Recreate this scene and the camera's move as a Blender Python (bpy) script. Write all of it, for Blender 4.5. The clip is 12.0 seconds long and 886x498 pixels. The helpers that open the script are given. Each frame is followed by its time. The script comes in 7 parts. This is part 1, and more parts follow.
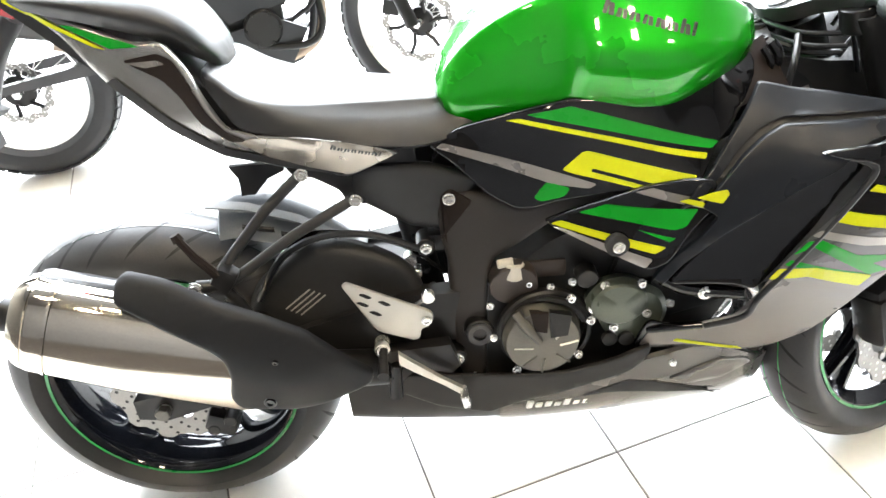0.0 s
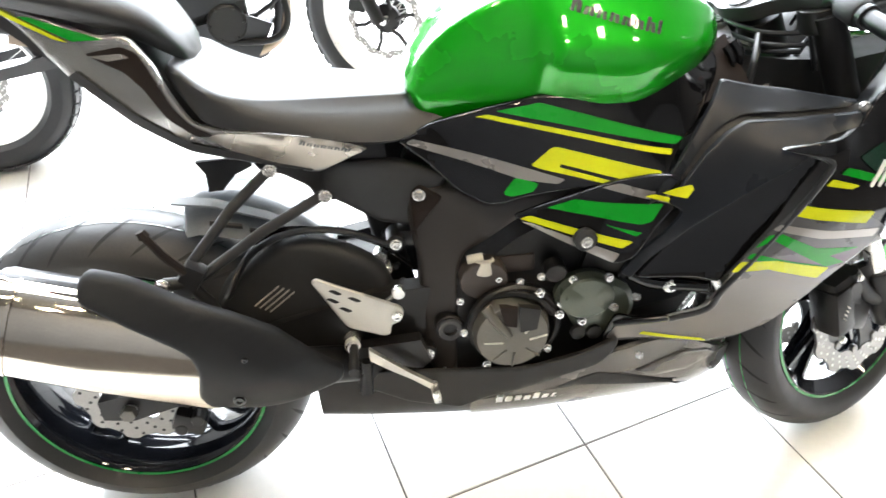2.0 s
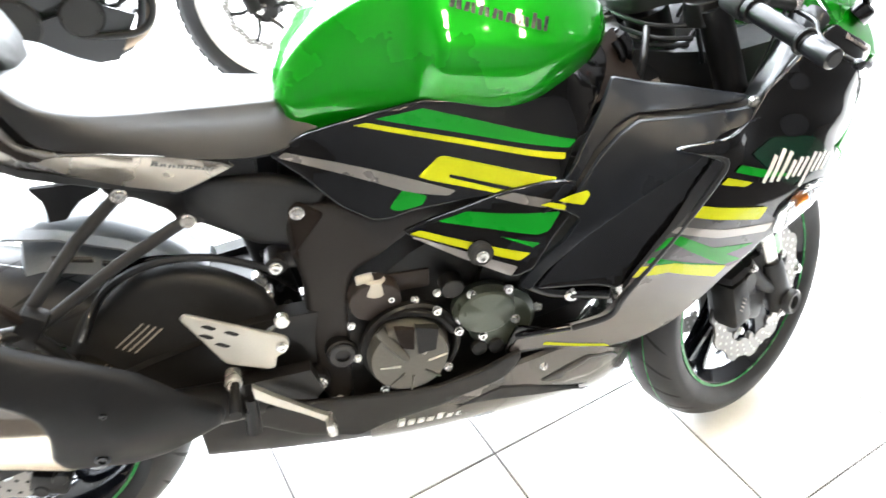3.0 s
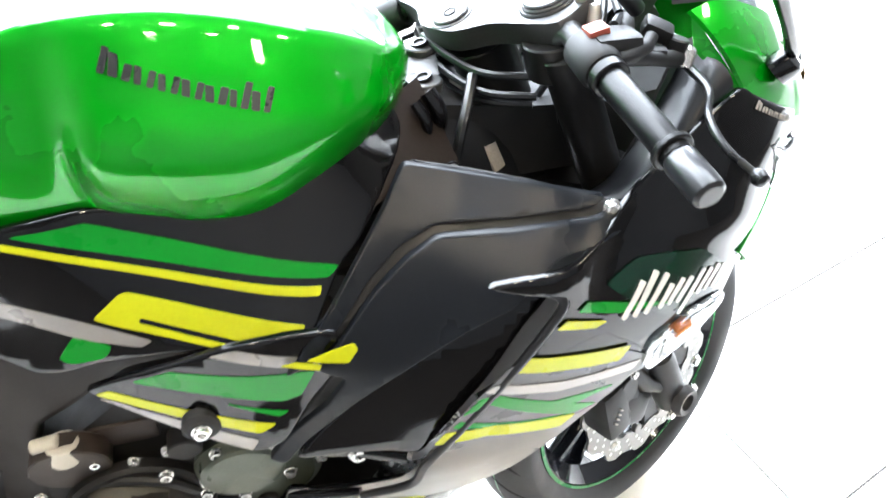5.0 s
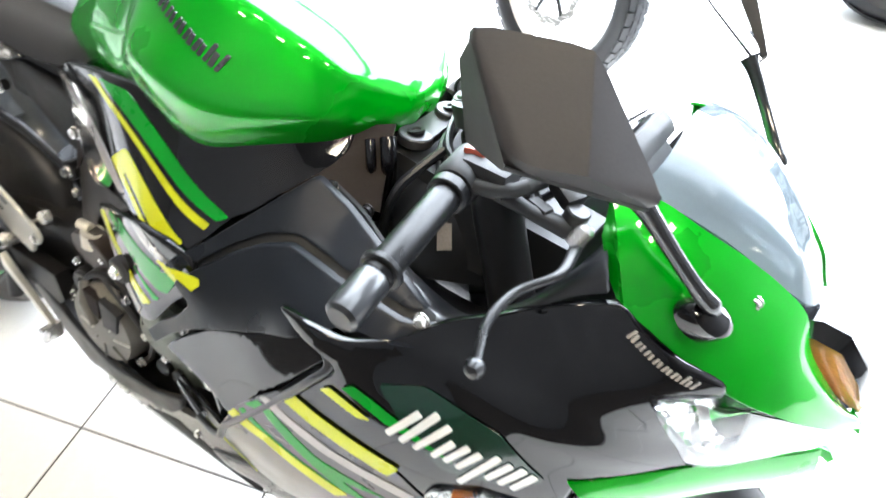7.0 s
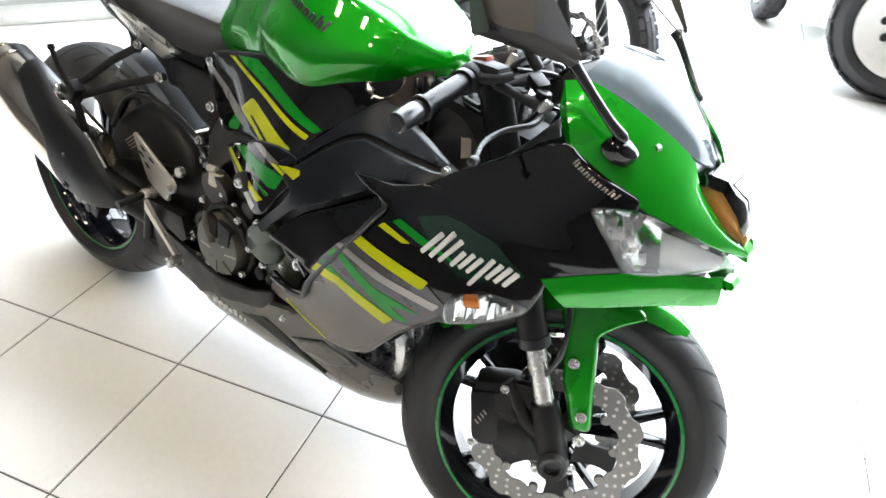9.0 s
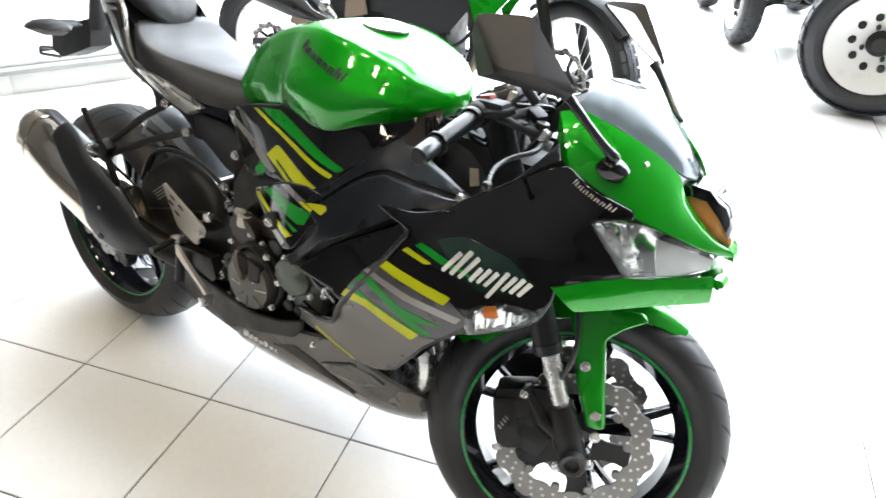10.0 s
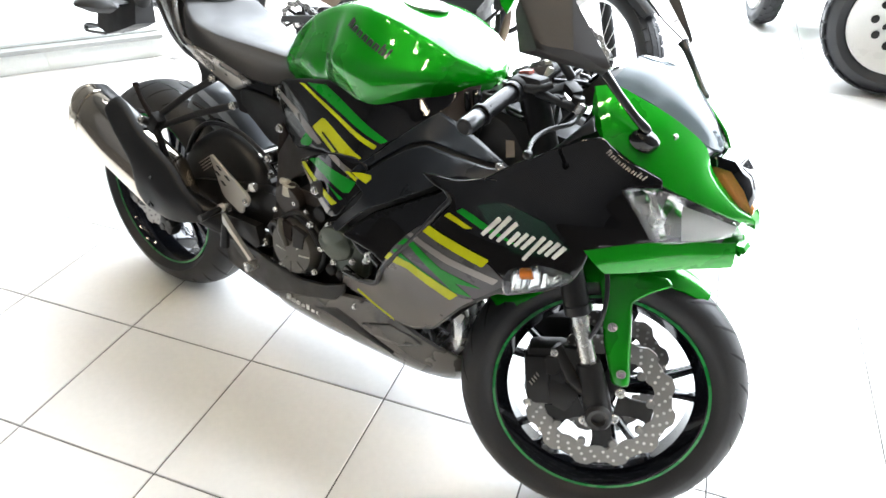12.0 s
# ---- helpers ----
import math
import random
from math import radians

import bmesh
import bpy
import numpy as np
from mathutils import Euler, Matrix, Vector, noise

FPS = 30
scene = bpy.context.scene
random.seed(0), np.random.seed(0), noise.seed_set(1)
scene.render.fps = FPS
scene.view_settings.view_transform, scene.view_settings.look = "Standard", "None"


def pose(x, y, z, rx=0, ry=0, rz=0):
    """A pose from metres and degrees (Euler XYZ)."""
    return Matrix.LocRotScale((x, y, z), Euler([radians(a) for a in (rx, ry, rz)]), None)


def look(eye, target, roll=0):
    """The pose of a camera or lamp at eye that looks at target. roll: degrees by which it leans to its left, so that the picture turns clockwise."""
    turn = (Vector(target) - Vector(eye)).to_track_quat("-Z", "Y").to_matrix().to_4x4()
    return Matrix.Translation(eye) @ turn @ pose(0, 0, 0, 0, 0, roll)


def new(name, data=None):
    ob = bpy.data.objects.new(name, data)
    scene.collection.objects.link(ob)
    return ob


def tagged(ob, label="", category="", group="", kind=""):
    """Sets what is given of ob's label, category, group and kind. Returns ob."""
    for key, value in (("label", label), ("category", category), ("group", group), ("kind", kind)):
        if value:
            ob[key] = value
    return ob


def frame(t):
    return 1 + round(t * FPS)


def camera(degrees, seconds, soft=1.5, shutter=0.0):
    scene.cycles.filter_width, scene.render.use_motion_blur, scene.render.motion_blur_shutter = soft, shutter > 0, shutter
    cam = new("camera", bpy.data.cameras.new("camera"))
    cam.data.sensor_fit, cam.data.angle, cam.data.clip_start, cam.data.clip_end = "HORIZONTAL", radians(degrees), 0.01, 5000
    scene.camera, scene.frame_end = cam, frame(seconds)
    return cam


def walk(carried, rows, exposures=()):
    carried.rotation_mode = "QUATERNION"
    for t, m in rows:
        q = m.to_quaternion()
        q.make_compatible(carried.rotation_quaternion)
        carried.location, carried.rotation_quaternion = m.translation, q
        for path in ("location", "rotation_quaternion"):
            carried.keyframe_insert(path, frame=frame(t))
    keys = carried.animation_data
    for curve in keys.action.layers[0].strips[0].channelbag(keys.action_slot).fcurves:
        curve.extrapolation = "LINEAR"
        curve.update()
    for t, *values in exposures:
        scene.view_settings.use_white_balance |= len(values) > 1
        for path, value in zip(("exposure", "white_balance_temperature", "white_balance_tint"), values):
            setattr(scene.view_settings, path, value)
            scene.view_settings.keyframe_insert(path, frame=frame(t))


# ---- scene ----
cam = camera(65.4, 12.0, shutter=0.4)
PATH = [
    (0, (0.508, -0.937, 1.267), (0.549, 0.644, 0.043), -4.2),
    (0.5, (0.468, -0.927, 1.268), (0.573, 0.647, 0.039), -1.1),
    (1, (0.468, -0.935, 1.263), (0.523, 0.657, 0.054), -1.7),
    (1.5, (0.463, -0.936, 1.271), (0.525, 0.642, 0.044), -2.1),
    (2, (0.5, -0.942, 1.266), (0.64, 0.627, 0.034), -2.3),
    (2.5, (0.545, -0.928, 1.254), (0.734, 0.653, 0.044), -3.4),
    (2.7, (0.543, -0.904, 1.253), (0.806, 0.649, 0.021), -2.1),
    (4.3, (0.668, -0.594, 1.236), (1.368, 0.680, -0.138), 5.2),
    (4.5, (0.771, -0.599, 1.24), (1.32, 0.753, -0.127), 2.6),
    (5, (0.887, -0.516, 1.228), (1.34, 0.798, -0.21), 4.4),
    (5.5, (0.973, -0.377, 1.239), (1.492, 0.873, -0.233), 10.5),
    (6, (1.16, -0.303, 1.208), (1.076, 1.017, -0.292), 7.9),
    (6.5, (1.275, -0.343, 1.249), (0.726, 0.923, -0.198), 4.8),
    (7, (1.389, -0.445, 1.276), (0.722, 0.813, -0.128), 7.2),
    (7.5, (1.588, -0.484, 1.29), (0.486, 0.614, 0.033), 3.7),
    (7.7, (1.668, -0.496, 1.266), (0.440, 0.574, 0.082), 3.1),
    (9.3, (1.674, -0.832, 1.273), (0.811, 0.569, 0.137), 4.2),
    (9.5, (1.696, -0.841, 1.292), (0.837, 0.593, 0.195), 4.0),
    (10, (1.708, -0.903, 1.31), (0.763, 0.488, 0.229), 1.2),
    (10.5, (1.687, -0.945, 1.31), (0.679, 0.42, 0.251), 0.3),
    (11, (1.675, -0.946, 1.303), (0.705, 0.412, 0.201), 1.5),
    (11.5, (1.659, -0.95, 1.302), (0.75, 0.438, 0.186), 2.9),
    (12, (1.72, -0.998, 1.333), (0.761, 0.346, 0.204), 1.0),
]
walk(cam, [(t, look(eye, target, roll)) for t, eye, target, roll in PATH], [(0.0, 1.15, 6300, 10), (0.5, 1.05, 6300, 10), (0.9, 0.76, 6300, 10), (1.5, 0.72, 6300, 10), (2.5, 1.24, 6200, 10), (2.7, 1.24, 6200, 10), (4.3, 0.8, 6150, 10), (5.0, 1.2, 5950, 10), (5.5, 1.42, 5800, 10), (6.5, 1.42, 5800, 10), (7.1, 1.05, 5950, 10), (7.7, 0.82, 6050, 10), (9.3, 0.2, 6150, 10), (12.0, 0.2, 6150, 10)])

# ---------------------------------------------------------------- light
LEAN = 8.2           # degrees by which the motorcycle rests on its side stand
STEER = 24.0         # front wheel turned to its left

world = bpy.data.worlds.new("world")
scene.world = world
world.use_nodes = True
wn = world.node_tree.nodes
sky = wn.new("ShaderNodeTexSky")
sky.sky_type = "NISHITA"
sky.sun_disc = False
sky.sun_elevation, sky.sun_rotation = radians(48), radians(20)
wn["Background"].inputs["Strength"].default_value = 0.12
world.node_tree.links.new(sky.outputs["Color"], wn["Background"].inputs["Color"])

sun_data = bpy.data.lights.new("sun", "SUN")
sun_data.energy, sun_data.angle, sun_data.color = 2.5, radians(0.5), (1.0, 0.95, 0.88)
sun = new("sun", sun_data)
sun.matrix_world = look((2, 12, 14), (0, 0, 0))


def area(name, eye, target, w, h, watts, color):
    d = bpy.data.lights.new(name, "AREA")
    d.shape, d.size, d.size_y, d.energy, d.color = "RECTANGLE", w, h, watts, color
    ob = new(name, d)
    ob.matrix_world = look(eye, target)
    return ob


# skylight standing in the openings of the glazed fronts
area("window_light", (0.5, 6.0, 3.5), (0.5, 0.0, 3.2), 12.0, 6.6, 2700, (0.95, 0.98, 1.0))
area("rooflight", (0.5, 4.0, 6.93), (0.5, 4.0, 0.0), 11.0, 3.3, 900, (0.95, 0.98, 1.0))



# ---------------------------------------------------------------- materials
def mat(name, color, rough=0.4, metal=0.0, coat=0.0, vary=0.12, scale=18.0, fine=140.0, bump=0.05, spread=0.12, flake=0.0):
    m = bpy.data.materials.new(name)
    m.use_nodes = True
    nt = m.node_tree
    b = nt.nodes["Principled BSDF"]
    tc = nt.nodes.new("ShaderNodeTexCoord")
    n1, n2 = nt.nodes.new("ShaderNodeTexNoise"), nt.nodes.new("ShaderNodeTexNoise")
    n1.inputs["Scale"].default_value, n1.inputs["Detail"].default_value = scale, 5
    n2.inputs["Scale"].default_value, n2.inputs["Detail"].default_value = fine, 3
    for n in (n1, n2):
        nt.links.new(tc.outputs["Object"], n.inputs["Vector"])
    mixn = nt.nodes.new("ShaderNodeMath")
    mixn.operation = "ADD"
    nt.links.new(n1.outputs["Fac"], mixn.inputs[0])
    nt.links.new(n2.outputs["Fac"], mixn.inputs[1])
    ramp = nt.nodes.new("ShaderNodeMapRange")
    ramp.inputs["From Min"].default_value, ramp.inputs["From Max"].default_value = 0.7, 1.3
    ramp.inputs["To Min"].default_value, ramp.inputs["To Max"].default_value = 1 - vary, 1 + vary
    nt.links.new(mixn.outputs[0], ramp.inputs["Value"])
    mul = nt.nodes.new("ShaderNodeVectorMath")
    mul.operation = "SCALE"
    mul.inputs[0].default_value = color
    nt.links.new(ramp.outputs["Result"], mul.inputs["Scale"])
    nt.links.new(mul.outputs["Vector"], b.inputs["Base Color"])
    rr = nt.nodes.new("ShaderNodeMapRange")
    rr.inputs["From Min"].default_value, rr.inputs["From Max"].default_value = 0.3, 0.7
    rr.inputs["To Min"].default_value, rr.inputs["To Max"].default_value = max(0.02, rough * (1 - spread * 2)), min(1.0, rough * (1 + spread * 2))
    nt.links.new(n1.outputs["Fac"], rr.inputs["Value"])
    nt.links.new(rr.outputs["Result"], b.inputs["Roughness"])
    b.inputs["Metallic"].default_value = metal
    b.inputs["Coat Weight"].default_value = coat
    if coat > 0.5:
        b.inputs["Specular IOR Level"].default_value = 0.1
    b.inputs["Coat Roughness"].default_value = 0.04
    if bump:
        bp = nt.nodes.new("ShaderNodeBump")
        bp.inputs["Strength"].default_value, bp.inputs["Distance"].default_value = bump, 0.001
        nt.links.new(n2.outputs["Fac"], bp.inputs["Height"])
        nt.links.new(bp.outputs["Normal"], b.inputs["Normal"])
    return m


def glass(name, color, rough=0.02, ior=1.45, alpha=1.0):
    m = bpy.data.materials.new(name)
    m.use_nodes = True
    b = m.node_tree.nodes["Principled BSDF"]
    b.inputs["Base Color"].default_value = (*color, 1)
    b.inputs["Transmission Weight"].default_value = 1.0
    b.inputs["Roughness"].default_value = rough
    b.inputs["IOR"].default_value = ior
    return m


def glow(name, color, strength):
    m = bpy.data.materials.new(name)
    m.use_nodes = True
    b = m.node_tree.nodes["Principled BSDF"]
    b.inputs["Emission Color"].default_value = (*color, 1)
    b.inputs["Emission Strength"].default_value = strength
    return m


GREEN = mat("green_lacquer", (0.006, 0.30, 0.003), 0.28, 0.35, 1.0, 0.05, 6, 900, 0.0)
GREEN_DECAL = mat("green_decal", (0.004, 0.24, 0.012), 0.3, 0.0, 0.6, 0.05, 20, 300, 0.0)
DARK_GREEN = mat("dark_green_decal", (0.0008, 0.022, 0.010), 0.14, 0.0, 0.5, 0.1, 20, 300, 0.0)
YELLOW = mat("yellow_decal", (0.52, 0.56, 0.004), 0.3, 0.0, 0.6, 0.05, 20, 300, 0.0)
SILVER_DECAL = mat("silver_decal", (0.30, 0.28, 0.265), 0.32, 0.6, 0.5, 0.06, 12, 500, 0.0)
GREY_DECAL = mat("graphite_decal", (0.085, 0.085, 0.088), 0.3, 0.4, 0.6, 0.06, 12, 500, 0.0)
WHITE_DECAL = mat("white_decal", (0.8, 0.8, 0.78), 0.35, 0.0, 0.3, 0.03, 30, 300, 0.0)
EMBLEM = mat("dark_emblem", (0.03, 0.035, 0.035), 0.3, 0.2, 0.4, 0.1, 30, 300, 0.0)
BLACK_GLOSS = mat("gloss_black_lacquer", (0.0030, 0.0030, 0.0035), 0.09, 0.0, 0.8, 0.15, 8, 400, 0.0)
BLACK_SATIN = mat("satin_black_plastic", (0.0085, 0.009, 0.0105), 0.34, 0.0, 0.2, 0.12, 12, 380, 0.06)
BLACK_MATTE = mat("matte_black_plastic", (0.009, 0.009, 0.0095), 0.6, 0.0, 0.0, 0.15, 14, 420, 0.12)
BLACK_METAL = mat("black_painted_metal", (0.011, 0.0105, 0.0105), 0.42, 0.15, 0.1, 0.15, 14, 420, 0.1)
FRAME_METAL = mat("frame_black_metal", (0.025, 0.0215, 0.0195), 0.5, 0.2, 0.0, 0.12, 14, 420, 0.1)
SHIELD_METAL = mat("dark_heat_shield", (0.0085, 0.0088, 0.0098), 0.5, 0.1, 0.0, 0.12, 10, 500, 0.12)
RUBBER = mat("tyre_rubber", (0.014, 0.014, 0.015), 0.5, 0.0, 0.0, 0.2, 12, 260, 0.15)
GROOVE = mat("tread_groove", (0.006, 0.006, 0.006), 0.8, 0.0, 0.0, 0.1, 12, 260, 0.1)
RUBBER_GRIP = mat("grip_rubber", (0.005, 0.005, 0.0055), 0.34, 0.0, 0.0, 0.15, 20, 700, 0.25)
VINYL = mat("seat_vinyl", (0.0125, 0.0125, 0.0135), 0.42, 0.0, 0.0, 0.08, 10, 900, 0.3)
TAIL_GREY = mat("graphite_metallic", (0.31, 0.305, 0.295), 0.26, 0.75, 0.4, 0.06, 8, 900, 0.0)
CHAMPAGNE = mat("silver_metallic", (0.36, 0.33, 0.29), 0.28, 0.8, 0.6, 0.05, 8, 900, 0.0)
STEEL = mat("brushed_stainless", (0.66, 0.60, 0.51), 0.10, 1.0, 0.0, 0.07, 6, 300, 0.03)
CHROME = mat("bright_zinc", (0.74, 0.73, 0.71), 0.26, 0.75, 0.0, 0.12, 40, 300, 0.03)
ALU = mat("bare_aluminium", (0.55, 0.53, 0.48), 0.42, 0.7, 0.0, 0.07, 20, 500, 0.08)
DISC_STEEL = mat("disc_steel", (0.24, 0.232, 0.22), 0.35, 0.9, 0.0, 0.1, 30, 400, 0.08)
ENGINE_GREY = mat("engine_cover_paint", (0.108, 0.102, 0.088), 0.38, 0.4, 0.0, 0.12, 16, 350, 0.1)
ENGINE_DARK = mat("engine_case_dark", (0.014, 0.0135, 0.013), 0.5, 0.4, 0.0, 0.2, 20, 300, 0.15)
RIM_BLACK = mat("rim_black", (0.006, 0.007, 0.010), 0.14, 0.2, 0.8, 0.12, 14, 400, 0.0)
RIM_GREEN = mat("rim_tape_green", (0.01, 0.25, 0.045), 0.3, 0.0, 0.3, 0.06, 20, 300, 0.0)
AMBER_LIT = mat("amber_light_on_intake", (0.80, 0.36, 0.10), 0.2, 0.0, 1.0, 0.1, 30, 300, 0.0)
PLASTIC_GREY = mat("grey_lamp_plastic", (0.62, 0.61, 0.59), 0.4, 0.0, 0.3, 0.08, 20, 300, 0.0)
YOKE_METAL = mat("satin_cast_metal", (0.050, 0.050, 0.052), 0.40, 0.35, 0.0, 0.1, 20, 400, 0.1)
BELLY_GREY = mat("belly_grey_metallic", (0.125, 0.120, 0.114), 0.26, 0.6, 0.7, 0.08, 8, 700, 0.0)
PALE_METAL = mat("pale_spoke_metal", (0.75, 0.74, 0.72), 0.35, 0.3, 0.0, 0.05, 20, 300, 0.0)
# black plastic made grey-blue: its sky reflection is put into the base colour
HUGGER_PLASTIC = mat("satin_plastic_sky_tint", (0.13, 0.145, 0.16), 0.38, 0.0, 0.3, 0.12, 12, 380, 0.06)
LEVER_BLACK = mat("anodised_black_lever", (0.007, 0.0072, 0.008), 0.28, 0.0, 0.0, 0.1, 12, 400, 0.03)
MIRROR_SHELL = mat("mirror_shell_plastic", (0.024, 0.0215, 0.021), 0.5, 0.0, 0.0, 0.12, 14, 420, 0.1)
STALK_BLACK = mat("polished_black_lacquer", (0.02, 0.021, 0.023), 0.07, 0.0, 1.0, 0.1, 8, 400, 0.0)
SHOULDER = mat("blue_black_lacquer", (0.0082, 0.0098, 0.0130), 0.30, 0.0, 0.0, 0.12, 8, 400, 0.0)
COVER_GREEN = mat("grey_green_cover_paint", (0.080, 0.092, 0.070), 0.34, 0.3, 0.1, 0.12, 16, 350, 0.1)
BELLY_SILVER = mat("lower_fairing_silver", (0.125, 0.116, 0.107), 0.32, 0.5, 0.5, 0.06, 12, 500, 0.0)
ENGINE_BROWN = mat("engine_brown_dark", (0.035, 0.026, 0.021), 0.5, 0.2, 0.0, 0.15, 14, 300, 0.1)
ORANGE = mat("orange_lens", (0.55, 0.16, 0.02), 0.15, 0.0, 1.0, 0.1, 30, 300, 0.0)
RED_SWITCH = mat("red_switch", (0.30, 0.055, 0.03), 0.4, 0.0, 0.2, 0.08, 40, 300, 0.0)
RED_LENS = mat("red_lens", (0.35, 0.02, 0.03), 0.15, 0.0, 1.0, 0.1, 30, 300, 0.0)
REFLECTOR = mat("lamp_reflector", (0.75, 0.75, 0.74), 0.10, 1.0, 0.0, 0.1, 30, 200, 0.1)
LABEL_GREY = mat("printed_label", (0.34, 0.31, 0.28), 0.5, 0.0, 0.0, 0.12, 60, 400, 0.0)
RESERVOIR = mat("milky_plastic", (0.52, 0.49, 0.42), 0.4, 0.0, 0.0, 0.06, 20, 300, 0.0)
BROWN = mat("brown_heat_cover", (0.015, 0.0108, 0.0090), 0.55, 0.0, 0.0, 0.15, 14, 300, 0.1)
PURE_WHITE = mat("white_plastic", (0.72, 0.72, 0.71), 0.35, 0.0, 0.3, 0.04, 12, 300, 0.0)
for dull, level in ((RUBBER_GRIP, 0.3), (SHIELD_METAL, 0.3), (BLACK_METAL, 0.3), (BROWN, 0.12), (SHOULDER, 0.22)):
    dull.node_tree.nodes["Principled BSDF"].inputs["Specular IOR Level"].default_value = level
CLEAR = glass("clear_lens", (0.97, 0.98, 0.98))
SMOKE = mat("smoked_screen", (0.15, 0.18, 0.20), 0.05, 0.0, 0.0, 0.03, 6, 300, 0.0)
SMOKE.node_tree.nodes["Principled BSDF"].inputs["Transmission Weight"].default_value = 0.45
SMOKE.node_tree.nodes["Principled BSDF"].inputs["IOR"].default_value = 1.2
MIRROR = mat("mirror_glass", (0.9, 0.9, 0.9), 0.02, 1.0, 0.0, 0.0, 10, 100, 0.0, 0.0)


# ---------------------------------------------------------------- mesh helpers
def part(name, vf, material, parent=None, label="", flat=False, m=None, kind=""):
    """One mesh object from (verts, faces)."""
    verts, faces = vf
    if m is not None:
        verts = [tuple(m @ Vector(v)) for v in verts]
    me = bpy.data.meshes.new(name)
    me.from_pydata([tuple(v) for v in verts], [], [tuple(f) for f in faces])
    b = bmesh.new()
    b.from_mesh(me)
    bmesh.ops.remove_doubles(b, verts=b.verts, dist=0.00002)
    bmesh.ops.recalc_face_normals(b, faces=b.faces)
    b.to_mesh(me)
    b.free()
    if not flat:
        me.shade_smooth()
        me.set_sharp_from_angle(angle=radians(38))
    me.materials.append(material)
    ob = new(name, me)
    if parent:
        ob.parent = parent
    if label or kind:
        tagged(ob, label=label, kind=kind)
    return ob


def join(*lots):
    verts, faces = [], []
    for v, f in lots:
        k = len(verts)
        verts += list(v)
        faces += [tuple(i + k for i in q) for q in f]
    return verts, faces


def moved(vf, m):
    return [tuple(m @ Vector(v)) for v in vf[0]], vf[1]


def mirrored(vf):
    return [(v[0], -v[1], v[2]) for v in vf[0]], [tuple(reversed(f)) for f in vf[1]]


def spline(pts, n=6):
    """Catmull-Rom through points of any dimension, open."""
    p = [np.array(q, float) for q in pts]
    p = [2 * p[0] - p[1]] + p + [2 * p[-1] - p[-2]]
    res = []
    for i in range(1, len(p) - 2):
        a, b, c, d = p[i - 1:i + 3]
        for k in range(n):
            t = k / n
            res.append(0.5 * (2 * b + (c - a) * t + (2 * a - 5 * b + 4 * c - d) * t * t + (3 * b - a - 3 * c + d) * t ** 3))
    res.append(p[-2])
    return res


def loft(rings, cap=True, closed=True):
    """Skin through rings of equal counts."""
    n = len(rings[0])
    verts = [tuple(v) for r in rings for v in r]
    faces = []
    for i in range(len(rings) - 1):
        for j in range(n if closed else n - 1):
            k = (j + 1) % n
            faces.append((i * n + j, i * n + k, (i + 1) * n + k, (i + 1) * n + j))
    if cap and closed:
        faces.append(tuple(range(n)))
        faces.append(tuple((len(rings) - 1) * n + j for j in range(n)))
    return verts, faces


def tube(pts, r, n=10, smooth=0, cap=True):
    """A round bar along points; r a number or one per point."""
    pts = [Vector(p) for p in (spline(pts, smooth) if smooth else pts)]
    rs = [r] * len(pts) if isinstance(r, (int, float)) else [float(np.interp(i / (len(pts) - 1), np.linspace(0, 1, len(r)), r)) for i in range(len(pts))]
    rings = []
    ref = None
    for i, p in enumerate(pts):
        d = (pts[min(i + 1, len(pts) - 1)] - pts[max(i - 1, 0)]).normalized()
        if ref is None:
            ref = d.orthogonal().normalized()
        ref = (ref - d * ref.dot(d)).normalized()
        s = d.cross(ref)
        rings.append([p + rs[i] * (math.cos(a) * ref + math.sin(a) * s) for a in np.linspace(0, 2 * math.pi, n, False).tolist()])
    return loft(rings, cap)


def bar(a, b, r, n=14, bevel=0.0015, r2=None):
    """A straight round rod with chamfered ends."""
    a, b = Vector(a), Vector(b)
    d = (b - a).normalized()
    r2 = r if r2 is None else r2
    k = min(bevel, r * 0.4)
    return _rod(a, b, d, r, r2, k, n)


def _rod(a, b, d, r, r2, k, n):
    ref = d.orthogonal().normalized()
    s = d.cross(ref)
    rings = []
    for p, q in ((a, r - k), (a + d * k, r), (b - d * k, r2), (b, r2 - k)):
        rings.append([p + q * (math.cos(t) * ref + math.sin(t) * s) for t in np.linspace(0, 2 * math.pi, n, False).tolist()])
    return loft(rings)


def lathe(profile, n=64, axis="y", close=False):
    """Turn (radius, along) points about the axis."""
    prof = list(profile) + ([profile[0]] if close else [])
    rings = []
    for a in np.linspace(0, 2 * math.pi, n, False).tolist():
        c, s = math.cos(a), math.sin(a)
        rings.append([(r * c, h, r * s) if axis == "y" else (r * c, r * s, h) for r, h in prof])
    rings.append(rings[0])
    return loft(rings, cap=False, closed=False)


def block(cx, cy, cz, sx, sy, sz, bev=0.004, m=None):
    """A box with chamfered edges."""
    b = bmesh.new()
    bmesh.ops.create_cube(b, size=1, matrix=Matrix.Translation((cx, cy, cz)) @ (m or Matrix()) @ Matrix.Diagonal((sx, sy, sz, 1)))
    if bev:
        bmesh.ops.bevel(b, geom=b.edges[:], offset=min(bev, 0.45 * min(sx, sy, sz)), segments=2, profile=0.6, affect="EDGES")
    b.verts.index_update()
    vf = [tuple(v.co) for v in b.verts], [tuple(v.index for v in f.verts) for f in b.faces]
    b.free()
    return vf


